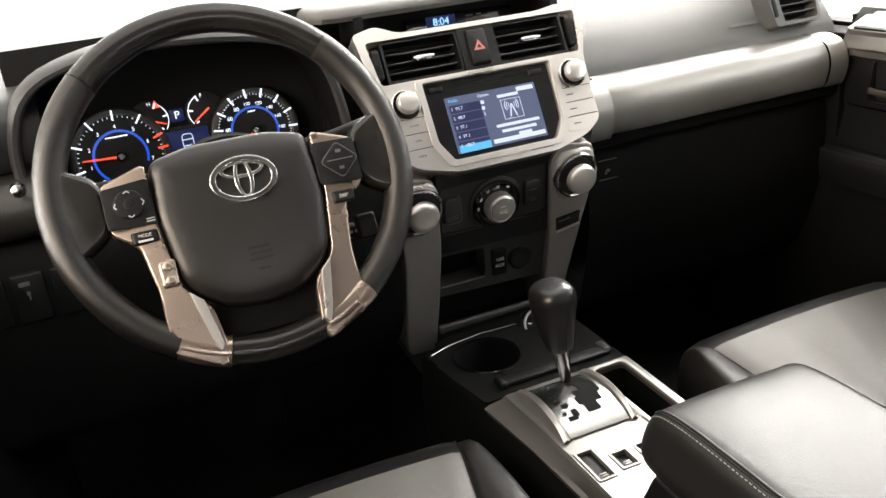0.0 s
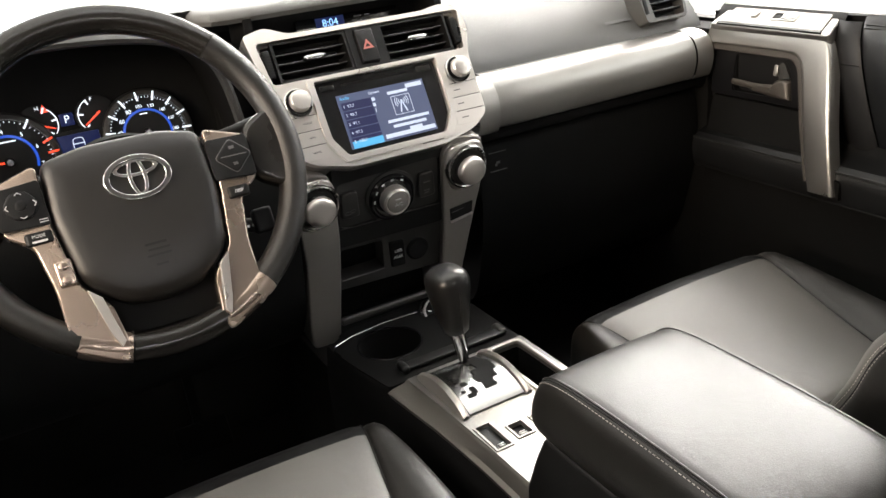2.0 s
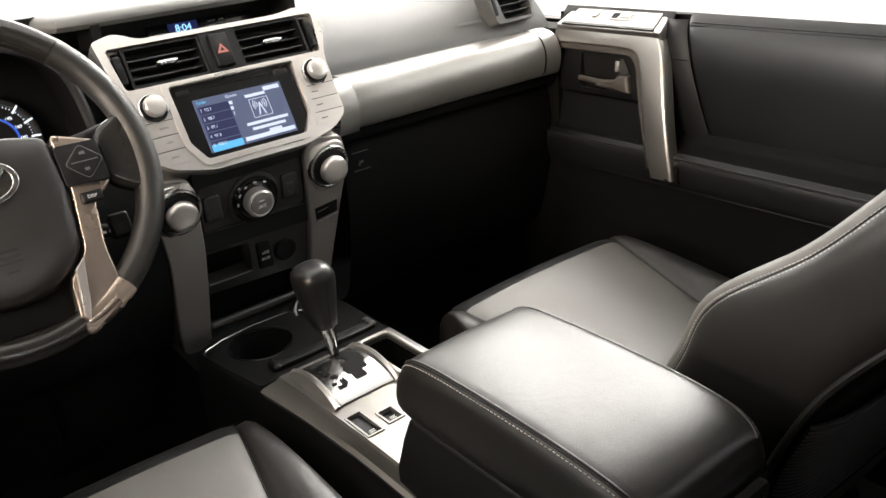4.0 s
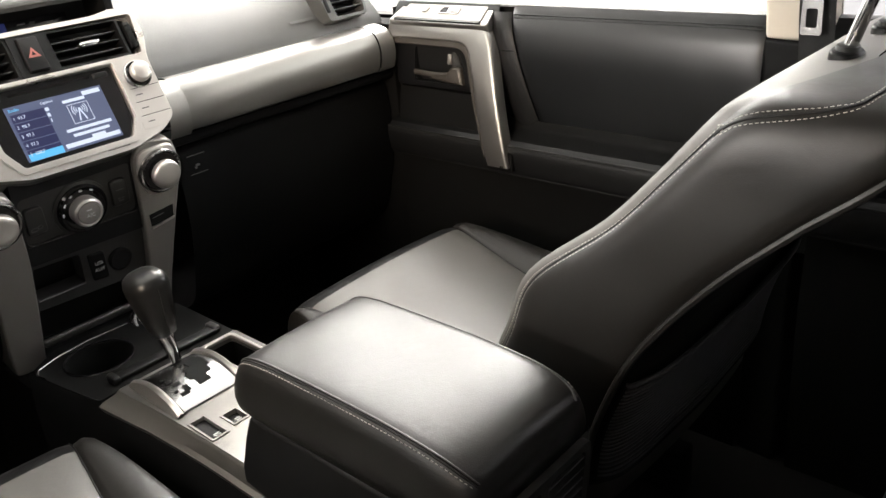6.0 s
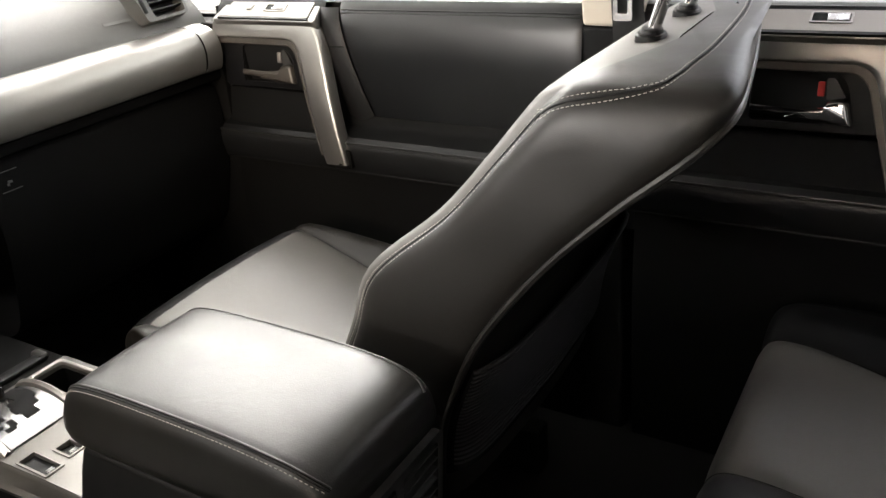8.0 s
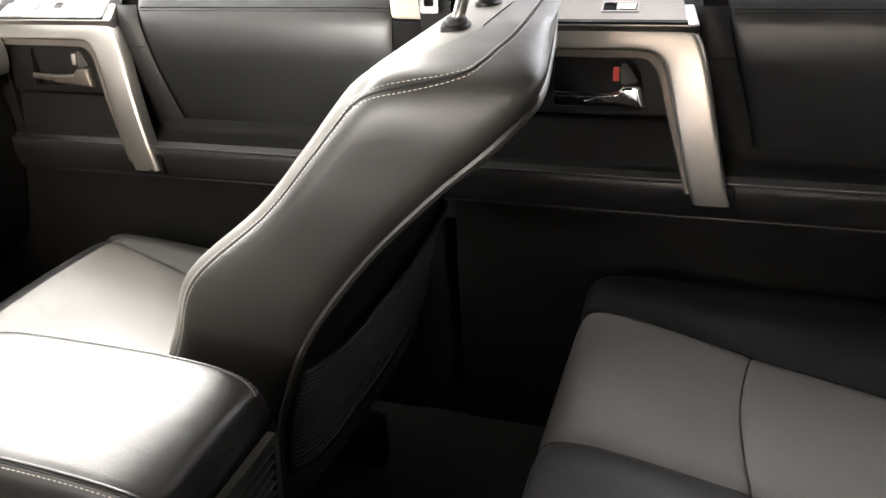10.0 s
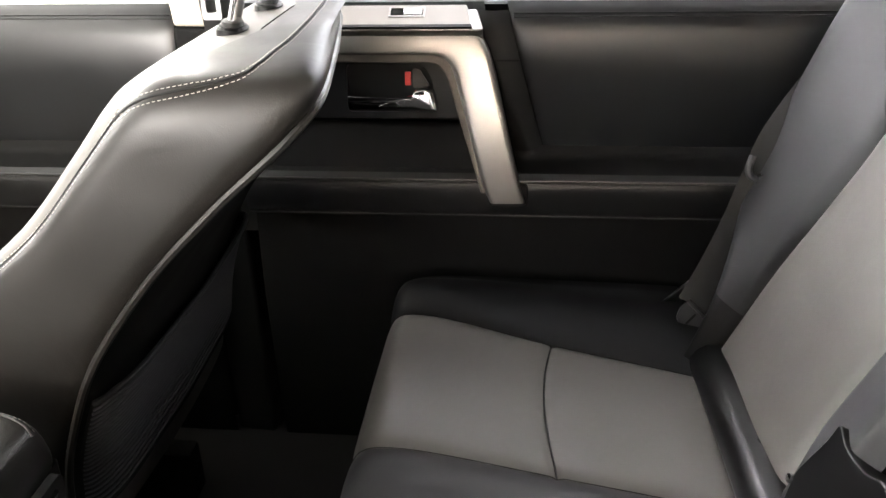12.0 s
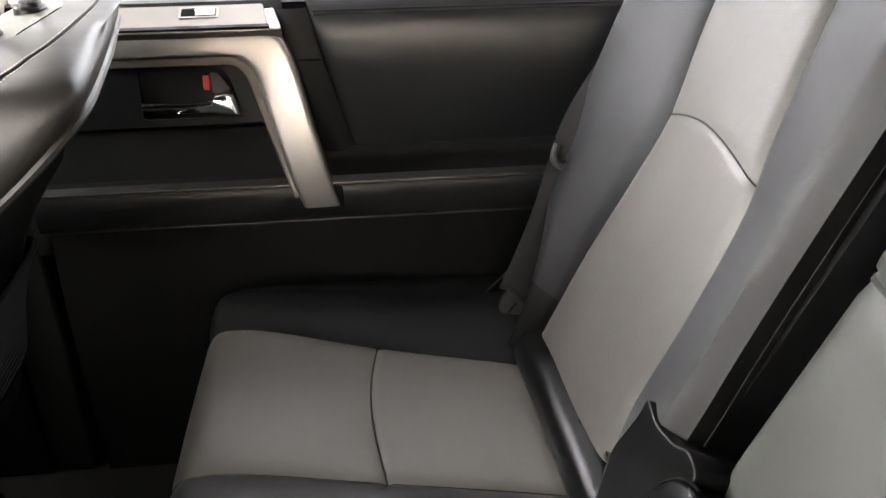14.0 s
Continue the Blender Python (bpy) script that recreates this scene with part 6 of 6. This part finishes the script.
bv = steps(-0.06, 0.26, 16) + steps(0.268, 0.34, 14) + steps(0.36, 0.62, 12)
rest = part("rear_backrest", grid(rb_spot, steps(0, 1, 28), bv), GREY_LEATHER, bench, "grey leather backrest insert")
# the outer side's shade is in the colours, deepest at the foot
part("outer_bolster", grid(rb_spot, [1 + u for u in steps(0, 1.3, 22)], [0.024, 0.030] + [b for b in bv if b > 0.035]), SHADED_SLATE, bench, "charcoal leather outer bolster, darkened as shade")
part("bolster_foot", grid(rb_spot, [1 + u for u in steps(0, 1.3, 22)], steps(-0.06, 0.024, 8)), DEEP_SHADE_LEATHER, bench, "foot of the outer bolster, coloured as shade")
part("inner_bolster", grid(rb_spot, [-u for u in steps(0, 1.0, 18)], bv), CHARCOAL, bench, "charcoal leather inner bolster")
part("bolster_side", grid(rb_spot, [-u for u in steps(1.0, 1.8, 6)], bv), GLOVE, bench, "black side of the folding backrest")
for u in (0.0, 1.0):
    part("seam", tube([rb_spot(u, b) + LEAN.n * 0.0015 for b in bv], 0.0006, 6), DARK_THREAD, bench)
part("cross_seam", tube([rb_spot(u, 0.281 + 0.018 * math.sin(math.pi * u)) + LEAN.n * 0.0003 for u in steps(0.0, 1.0, 30)], 0.0009, 6), DARK_THREAD, bench)
part("backrest_core", skin([[LEAN.at(0.10, b, -0.02), LEAN.at(0.62, b, -0.02), LEAN.at(0.62, b, -0.12), LEAN.at(0.10, b, -0.12)] for b in (-0.05, 0.6)], cap=(True, True)), MATT, bench)
part("bolster_seam", tube([LEAN.at(along(q_left, b) - 0.002, b, -0.012) for b in steps(0.06, 0.62, 20)], 0.0006, 6), DARK_THREAD, bench)

# middle part of the bench's back
mid = thing("middle_backrest", (-0.10, -0.60, 0.3), "grey leather middle backrest with piped edge, darkened as shade", "car seat")


def mid_spot(u, b):
    x = 0.062 - 0.30 * u
    edge = 0.016 * (1 - math.exp(-u / 0.03))
    return LEAN.at(x - 0.05 * max(0.0, 0.12 - b) * (1 - u), b, -0.020 + edge - 0.004 * math.exp(-((b - 0.285 + 0.02 * u) / 0.008) ** 2))


part("panel", grid(mid_spot, [0, 0.01, 0.02, 0.04, 0.07, 0.12, 0.2, 0.4, 0.7, 1.0], steps(-0.04, 0.60, 60)), SHADED_GREY, mid, "grey leather panel, darkened as shade")
part("panel_edge", grid(lambda k, b: mid_spot(0, b) - LEAN.n * 0.10 * k, [0, 0.3, 1], steps(-0.04, 0.60, 20)), LEATHER, mid)
part("piping", tube([mid_spot(u, 0.285 - 0.02 * u) + LEAN.n * 0.002 for u in steps(0, 0.8, 20)], 0.0022, 6), SHADED_GREY, mid, "pale piping")
part("top_flap", grid(lambda u, b: mid_spot(u, b - 0.02 * u) + LEAN.n * 0.003, [0, 0.02, 0.07, 0.2, 0.5, 0.8], steps(0.292, 0.322, 6)), SHADED_GREY, mid)

hinge = thing("seat_hinge_cover", (0.14, -0.47, 0.40), "black plastic hinge cover at the foot of the backrest", "hinge cover")
HG = Plane((0.11, -0.463, 0.425), (-1, 0, 0), (0, -0.45, 1))
cover_line = [(-0.005, -0.060), (-0.030, -0.005), (-0.0383, 0.012), (-0.0351, 0.035), (-0.032, 0.057), (-0.034, 0.072), (-0.029, 0.0745), (-0.006, 0.068), (0.0306, 0.0744), (0.0453, 0.0848), (0.070, 0.080), (0.075, -0.060)]
part("cover", plate(HG, rounded(cover_line, [0.01, 0.006, 0.02, 0.03, 0.02, 0.004, 0.004, 0.02, 0.012, 0.01, 0.01, 0.01]), (), 0.020, -0.05), SATIN_BLACK, hinge, "smooth black moulded fin", sharp=60, soft=0.012)
part("cover_lip", lathe(HG.moved(0.086, 0.028, 0.014), [(0.046, -0.02), (0.046, 0.006), (0.043, 0.011), (0.034, 0.015), (0.020, 0.0175), (0.001, 0.018)], 40), SATIN_BLACK, hinge, "round recliner cap")
part("cover_slit", tube([HG.at(0.086 + 0.0470 * math.cos(radians(d)), 0.028 + 0.0470 * math.sin(radians(d)), 0.0205) for d in steps(95, 170, 14)], 0.0016, 6), GLOVE, hinge)
part("screw", lathe(HG.moved(-0.036, 0.004, 0.0195), [(0.0045, 0), (0.004, 0.003), (0.001, 0.0035)], 16), STEEL, hinge)

# outboard belt of the rear seat
belt = thing("rear_seat_belt", (0.60, -0.50, 0.40), "black rear seat belt with grey tongue beside the seat", "seat belt")


def webbing(points, w, side, th=0.0012):
    loops, sd = [], Vector(side).normalized()
    p = curve(points, 8)
    for i, q in enumerate(p):
        d = (p[min(i + 1, len(p) - 1)] - p[max(i - 1, 0)]).normalized()
        s = (sd - d * sd.dot(d)).normalized()
        n = s.cross(d)
        loops.append([q + s * w / 2 + n * th, q - s * w / 2 + n * th, q - s * w / 2 - n * th, q + s * w / 2 - n * th])
    return skin(loops, cap=(True, True))


part("webbing", webbing([(0.705, -0.72, 0.9), (0.668, -0.628, 0.72), (0.580, -0.530, 0.615), (0.559, -0.502, 0.553), (0.552, -0.483, 0.491), (0.535, -0.459, 0.439), (0.518, -0.433, 0.391)], 0.044, (0.25, 0.95, 0.0)), WEBBING, belt, "dull black belt webbing")
part("belt_stop", lathe(Plane((0.542, -0.498, 0.562), (0, 1, 0), (0, 0, 1)), [(0.0035, -0.006), (0.0035, 0.003), (0.0025, 0.0045), (0.001, 0.005)], 16), STEEL, belt, "small bright belt stop")
part("belt_keeper", tube(curve([(0.555, -0.489, 0.584), (0.549, -0.484, 0.571), (0.547, -0.487, 0.561), (0.546, -0.496, 0.556)], 4), 0.0045, 10), CHARCOAL, belt)
TG = Plane((0.516, -0.4330, 0.376), (-0.32, -0.60, -0.45), (0.15, -0.75, 0.75))
tongue = part("tongue", plate(TG, rounded([(-0.014, -0.017), (0.006, -0.020), (0.017, -0.004), (0.019, 0.013), (-0.019, 0.015), (-0.020, -0.004)], 0.006), (), 0.005, -0.006), SHADED_SLATE, belt, "dull grey belt tongue", soft=0.003)
part("tongue_rib", plate(TG, rounded([(-0.019, 0.009), (0.018, 0.007), (0.019, 0.013), (-0.019, 0.015)], 0.002), (), 0.009, 0.0), SHADED_SLATE, tongue, "raised rib", soft=0.002)
part("tongue_slot", block(TG, 0.003, 0.018, 0.0056, 0.0, 0, (0.0, -0.004)), GLOVE, tongue)
part("anchor_boot", skin([[Vector(p) + Vector((0, -0.35, 0.94)) * (r * math.sin(2 * math.pi * k / 16)) + Vector((-0.75, 0.6, 0.25)) * (r * 0.8 * math.cos(2 * math.pi * k / 16)) for k in range(16)] for p, r in (((0.630, -0.50, 0.405), 0.030), ((0.605, -0.463, 0.385), 0.029), ((0.590, -0.425, 0.362), 0.022), ((0.580, -0.390, 0.338), 0.014), ((0.576, -0.378, 0.330), 0.006))], cap=(True, True)), KNOB, belt, "soft black boot round the belt anchor")

# ---- right-hand doors ----
PROF = [  # x, z down the inner side of a door
    (0.748, 0.742), (0.738, 0.744), (0.728, 0.741), (0.718, 0.731), (0.709, 0.716), (0.703, 0.694), (0.700, 0.655), (0.703, 0.605), (0.708, 0.565), (0.712, 0.540)]
LEDGE = [(0.712, 0.540), (0.705, 0.524), (0.690, 0.517), (0.672, 0.511), (0.661, 0.501), (0.658, 0.487), (0.660, 0.466), (0.664, 0.450), (0.672, 0.446), (0.690, 0.444)]
LOWER = [(0.690, 0.444), (0.694, 0.436), (0.692, 0.40), (0.686, 0.30), (0.690, 0.16), (0.696, 0.05), (0.70, 0.001)]


def sweep_y(profile, y0, y1, n=24, taper=None):
    p = curve([(a, b) for a, b in profile], 4)
    def f(i, y):
        x, z = p[i].x, p[i].y
        if taper:
            x, z = taper(x, z, y)
        return Vector((x, y, z))
    return grid(f, list(range(len(p))), steps(y0, y1, n))


def sweep_slant(profile, near, far, n=24, dent=0.0):
    """Like sweep_y between ends that depend on the height: near(z) to far(z)."""
    p = curve([(a, b) for a, b in profile], 4)

    def f(i, k):
        x, z = p[i].x, p[i].y
        a, b = near(z), far(z)
        e = min(k, 1 - k) * abs(b - a)
        return Vector((x + dent * math.exp(-e / 0.010), a + (b - a) * k, z))
    return grid(f, list(range(len(p))), [0, 0.006, 0.012, 0.02, 0.03, 0.045] + steps(0.07, 0.93, n) + [0.955, 0.97, 0.98, 0.988, 0.994, 1])


def door(name, label, y0, y1, yg, front):
    """yg: how far the handle group of the front door is shifted to suit this door."""
    d = thing(name, (0.75, (y0 + y1) / 2, 0.35), label, "car door", "right-hand doors")
    g = lambda y: y + yg
    split = g(0.725)
    # padded upper part behind the grip; a plastic strip along the grip divides it from the plain part ahead
    slant = lambda z: g(0.743 - (0.725 - z) * 0.27)
    # pad and armrest wear the leather copies darkened as shade
    part("upper_pad", sweep_slant(PROF[2:], lambda z: y0, lambda z: slant(z) - 0.0005, 24, 0.004), SHADED_DOOR, d, "padded black leather upper panel")
    ahead = lambda z: g(0.775 - (0.725 - z) * 0.20)
    part("upper_panel", sweep_slant(PROF[2:], ahead, lambda z: y1, 10, 0.002), BLACK, d, "plain black upper panel")
    strip = [(x - 0.005, z) for x, z in PROF[3:-1]] + [(0.712, 0.513)]
    st = part("divider_strip", sweep_slant(strip, slant, lambda z: ahead(z) + 0.01, 4, 0.006), BLACK, d, "plain plastic strip beside the pull")
    part("strip_notch", tube([Vector((0.6965, y, 0.667)) for y in steps(slant(0.667) + 0.002, ahead(0.667), 4)], 0.0012, 6), GLOVE, st)
    part("sill", sweep_y(PROF[:3], y0, y1, 8), DASH, d, "dark window sill strip")
    part("pad_piping", tube([Vector((0.7135, y, 0.7225)) for y in steps(y0 + 0.004, split + 0.012, 20)], 0.0016, 6), DARK_THREAD, d)
    part("pad_piping", tube([Vector((0.7160, y, 0.7275)) for y in steps(y0 + 0.004, split + 0.012, 20)], 0.0018, 6), SHADED_DOOR, d)
    part("armrest", sweep_y(LEDGE[3:], y0, y1, 20), DULL_SHADED_DOOR, d, "black padded door armrest")
    # the hollow's shade is painted with a blacker material than the armrest
    part("armrest_recess", sweep_y(LEDGE[:4], y0, y1, 20), GLOVE, d, "hollow behind the armrest, darkened as shade")
    part("armrest_seam", tube([Vector((0.6605, y, 0.5005)) for y in steps(y0, y1, 20)], 0.0012, 6), DARK_THREAD, d)
    part("armrest_piping", tube([Vector((0.6608, y, 0.5042)) for y in steps(y0, y1, 20)], 0.0021, 8), KNOB, d, "shiny black piping")
    part("lower_panel", sweep_y(LOWER, y0, y1, 10), GLOVE, d, "black lower door panel")
    part("panel_line", tube([Vector((0.6662, y, 0.4478)) for y in steps(y0, y1, 10)], 0.0019, 8), DULL_SHADED_DOOR, d, "rounded lip of the lower panel")
    part("door_shell", box((0.742, y0 - 0.01, 0.0), (0.762, y1 + 0.01, 0.735)), MATT, d)
    for y, s in ((y0, -1), (y1, 1)):
        part("door_edge", box((0.715, min(y, y + s * 0.006), 0.05), (0.745, max(y, y + s * 0.006), 0.73)), MATT, d)
    DP = Plane((0.660, 0, 0), (0, -1, 0), (0, 0, 1))  # faces into the cabin; right is rearward

    def yz(pts):
        return [(-g(y), z) for y, z in pts]

    low = 0.0 if front else 0.010
    tilt = lambda a, b: -0.044 * (max(0.0, b - 0.46) / 0.25) ** 1.7
    foot = rounded(yz([(0.7745, 0.500 + low), (0.713, 0.490 + low), (0.712, 0.458 + low), (0.719, 0.456 + low), (0.766, 0.456 + low)]), 0.005)
    part("grip_foot", plate(DP, foot, (), 0.0075, -0.020, tilt), GLOVE, d, "dark rubber seat of the pull", soft=0.002)
    inner = rounded(yz([(1.030, 0.685), (0.834, 0.684), (0.815, 0.668), (0.800, 0.605), (0.768, 0.480 + low), (0.778, 0.476 + low), (0.812, 0.600), (0.827, 0.652), (0.842, 0.667), (1.032, 0.668)]), [0.004, 0.016, 0.02, 0.03, 0.003, 0.003, 0.03, 0.02, 0.016, 0.004])
    # shade on the pull's inner side is put into the colour
    part("grip_edge", plate(DP, inner, (), 0.0095, -0.028, tilt), SHADED_METAL, d, "recessed edge of the pull, darkened as shade", soft=0.002)
    outside = curve([(1.026, 0.709), (0.90, 0.7115), (0.818, 0.713), (0.792, 0.708), (0.776, 0.694), (0.763, 0.660), (0.744, 0.580), (0.730, 0.520), (0.7175, 0.466 + low)], 4)
    inside = curve([(1.028, 0.679), (0.90, 0.679), (0.848, 0.678), (0.830, 0.672), (0.819, 0.658), (0.808, 0.622), (0.790, 0.553), (0.779, 0.510), (0.766, 0.465 + low)], 4)
    rise = ((0.0, -0.010), (0.0, 0.0110), (0.02, 0.0132), (0.06, 0.0146), (0.14, 0.0152), (0.5, 0.0154), (0.86, 0.0150), (0.94, 0.0142), (0.98, 0.0128), (1.0, 0.0105), (1.0, -0.010))
    runs = []
    for o, q in zip(outside, inside):
        run = []
        for k, h in rise:
            y, z = o.x + (q.x - o.x) * k, o.y + (q.y - o.y) * k
            run.append(Vector((0.660 - h - tilt(0, z), g(y), z)))
        runs.append(run)
    part("grip", skin(runs, cap=(True, True)), BAR_SILVER, d, "satin silver door pull", sharp=50)
    # switch ledge, tilted towards the seat
    SWP = Plane((0.7105, g(0.902), 0.7262), (0, -1, 0), (1, 0, 0.52))
    led = part("switch_ledge", plate(SWP, rounded([(-0.122, -0.032), (0.126, -0.032), (0.112, 0.024), (-0.112, 0.024)], 0.008), (), 0.001, -0.020), BAR_SILVER, d, "silver surround of the switches", soft=0.003)
    part("ledge_panel", plate(SWP, rounded([(-0.104, -0.025), (0.108, -0.025), (0.100, 0.020), (-0.098, 0.020)], 0.006), (), 0.0035, -0.004), SLOPE_SHADE_GREY, led, "grey switch panel", soft=0.0015)
    part("ledge_lip", plate(SWP, rounded([(-0.106, -0.0300), (0.110, -0.0300), (0.109, -0.0245), (-0.105, -0.0245)], 0.001), (), 0.0042, -0.004), BLACK, led)
    part("ledge_lip", plate(SWP, rounded([(-0.080, 0.0205), (0.100, 0.0205), (0.100, 0.0235), (-0.080, 0.0235)], 0.001), (), 0.0042, -0.004), BLACK, led)
    s1 = part("window_switch", plate(SWP, rect(-0.006, -0.009, 0.044, 0.012, 0.003), [rect(-0.0035, -0.0065, 0.0415, 0.0095, 0.002)], 0.0048, 0.0), GRAPHITE, led, "black window switch with a pale tip")
    part("well", block(SWP, 0.045, 0.016, 0.0038, 0.0, 0, (0.019, 0.0015)), MATT, s1)
    part("paddle", block(SWP, 0.026, 0.014, 0.0058, 0.0, 0.0015, (0.0275, 0.0015)), STEEL, s1)
    if front:
        part("lock_switch", block(SWP, 0.012, 0.016, 0.0055, 0.0, 0.0015, (-0.042, 0.001)), GRAPHITE, led)
    # handle in its recess
    lft = 0.118 if front else 0.222
    HP = Plane((0.694, g(0.900), 0.624), (0, -1, 0), (0.15, 0, 1))
    bz = part("handle_bezel", plate(HP, rounded([(-lft, 0.052), (0.066, 0.050), (0.088, -0.036), (-lft, -0.038)], [0.008, 0.03, 0.004, 0.012]), [rounded([(-0.070, 0.038), (0.046, 0.038), (0.060, -0.027), (-0.070, -0.028)], [0.008, 0.022, 0.006, 0.008])], 0.004, -0.004), SATIN_BLACK, d, "black recess round the handle", soft=0.003)
    part("recess", join(block(HP, 0.16, 0.085, -0.022, -0.026, 0, (0, 0.004)), plate(HP, rounded([(-0.073, 0.041), (0.049, 0.041), (0.064, -0.030), (-0.073, -0.031)], [0.008, 0.022, 0.006, 0.008]), [rounded([(-0.069, 0.037), (0.045, 0.037), (0.059, -0.026), (-0.069, -0.027)], [0.008, 0.022, 0.006, 0.008])], 0.0, -0.024)), MATT, bz)
    # the front lever's chrome has its shade in the colour
    lev = part("handle_lever", join(tube(curve([HP.at(-0.068, -0.0105, 0.006), HP.at(-0.04, -0.0115, 0.008), HP.at(-0.005, -0.0125, 0.009), HP.at(0.024, -0.010, 0.008)], 6), 0.0034, 10, wide=0.0055, up=HP.n), domed(HP, rounded([(-0.030, -0.0205), (0.010, -0.026), (0.061, -0.0285), (0.053, 0.003), (0.045, 0.006), (0.028, 0.005), (0.019, -0.008), (-0.01, -0.0125)], 0.004), 0.012, -0.004, 0.009, 5)), CHROME if not front else SHADED_METAL, bz, "chrome door lever" if not front else "chrome door lever, darkened as shade")
    part("lock_tab", plate(HP, rounded([(0.022, 0.032), (0.032, 0.032), (0.047, 0.008), (0.024, 0.004)], [0.003, 0.012, 0.003, 0.003]), (), 0.000, -0.020), PANEL, bz)
    part("lock_mark", block(HP, 0.0085, 0.019, 0.0012, -0.010, 0.001, (0.0165, 0.018)), GRAPHITE if front else RED, bz, "unlocked mark")
    part("pocket_panel", plate(Plane((0.706, 0, 0), (0, -1, 0), (0, 0, 1)), rounded(yz([(0.904 + lft, 0.582), (0.810, 0.579), (0.795, 0.568), (0.776, 0.500), (0.904 + lft, 0.500)]), [0.004, 0.02, 0.02, 0.004, 0.004]), (), 0.010, -0.01, lambda a, b: 0.030 * max(0.0, (0.545 - b) / 0.045) ** 2 * 0.6), GLOVE, d, "smooth black panel under the handle", soft=0.002)
    return d


door("front_door", "black front door trim with silver pull and leather pad", 0.290, 1.035, 0.0, True)
door("rear_door", "black rear door trim with silver pull and chrome lever", -0.700, 0.200, -0.928, False)

# ---- middle pillar and the front belt ----
structure("trim", skin([[(0.700, 0.222, z), (0.706, 0.290, z), (0.760, 0.296, z), (0.760, 0.20, z)] for z in (0.0, 0.40, 0.712)], cap=(True, True)), MATT, "dark lower pillar trim between the doors", "pillar", soft=0.006)
structure("trim", skin([[(0.700 - k, 0.238, z), (0.704 - k, 0.288, z), (0.758 - k, 0.292, z), (0.758 - k, 0.20, z), (0.712 - k, 0.20, z)] for z, k in ((0.7125, 0.0), (0.85, 0.02), (1.19, 0.08))], cap=(True, True)), CREAM, "cream upper pillar trim between the doors", "pillar", soft=0.006)
structure("trim", skin([[(-0.700 + k, 0.238, z), (-0.704 + k, 0.288, z), (-0.758 + k, 0.292, z), (-0.758 + k, 0.20, z)] for z, k in ((0.70, 0.0), (0.85, 0.02), (1.19, 0.08))], cap=(True, True)), CREAM, "cream upper pillar trim behind the driver's window", "pillar", soft=0.006)
fb = thing("front_seat_belt", (0.67, 0.21, 0.75), "black front belt hanging on the pillar with its tongue", "seat belt")
part("webbing", webbing([(0.655, 0.215, 1.10), (0.668, 0.212, 0.90), (0.675, 0.210, 0.76), (0.690, 0.205, 0.60), (0.70, 0.20, 0.40)], 0.046, (0, 1, 0)), WEBBING, fb)
BU = Plane((0.664, 0.212, 0.752), (0, -1, 0), (0, 0.05, 1))
part("tongue", plate(BU, rounded([(-0.014, -0.022), (0.014, -0.022), (0.013, 0.030), (-0.013, 0.030)], 0.005), [rect(-0.007, -0.012, 0.007, 0.012, 0.003)], 0.003, -0.001), STEEL, fb, "steel belt tongue", soft=0.001)
part("tongue_grip", block(BU, 0.052, 0.018, 0.007, -0.004, 0.004, (0, 0.036)), BLACK, fb)
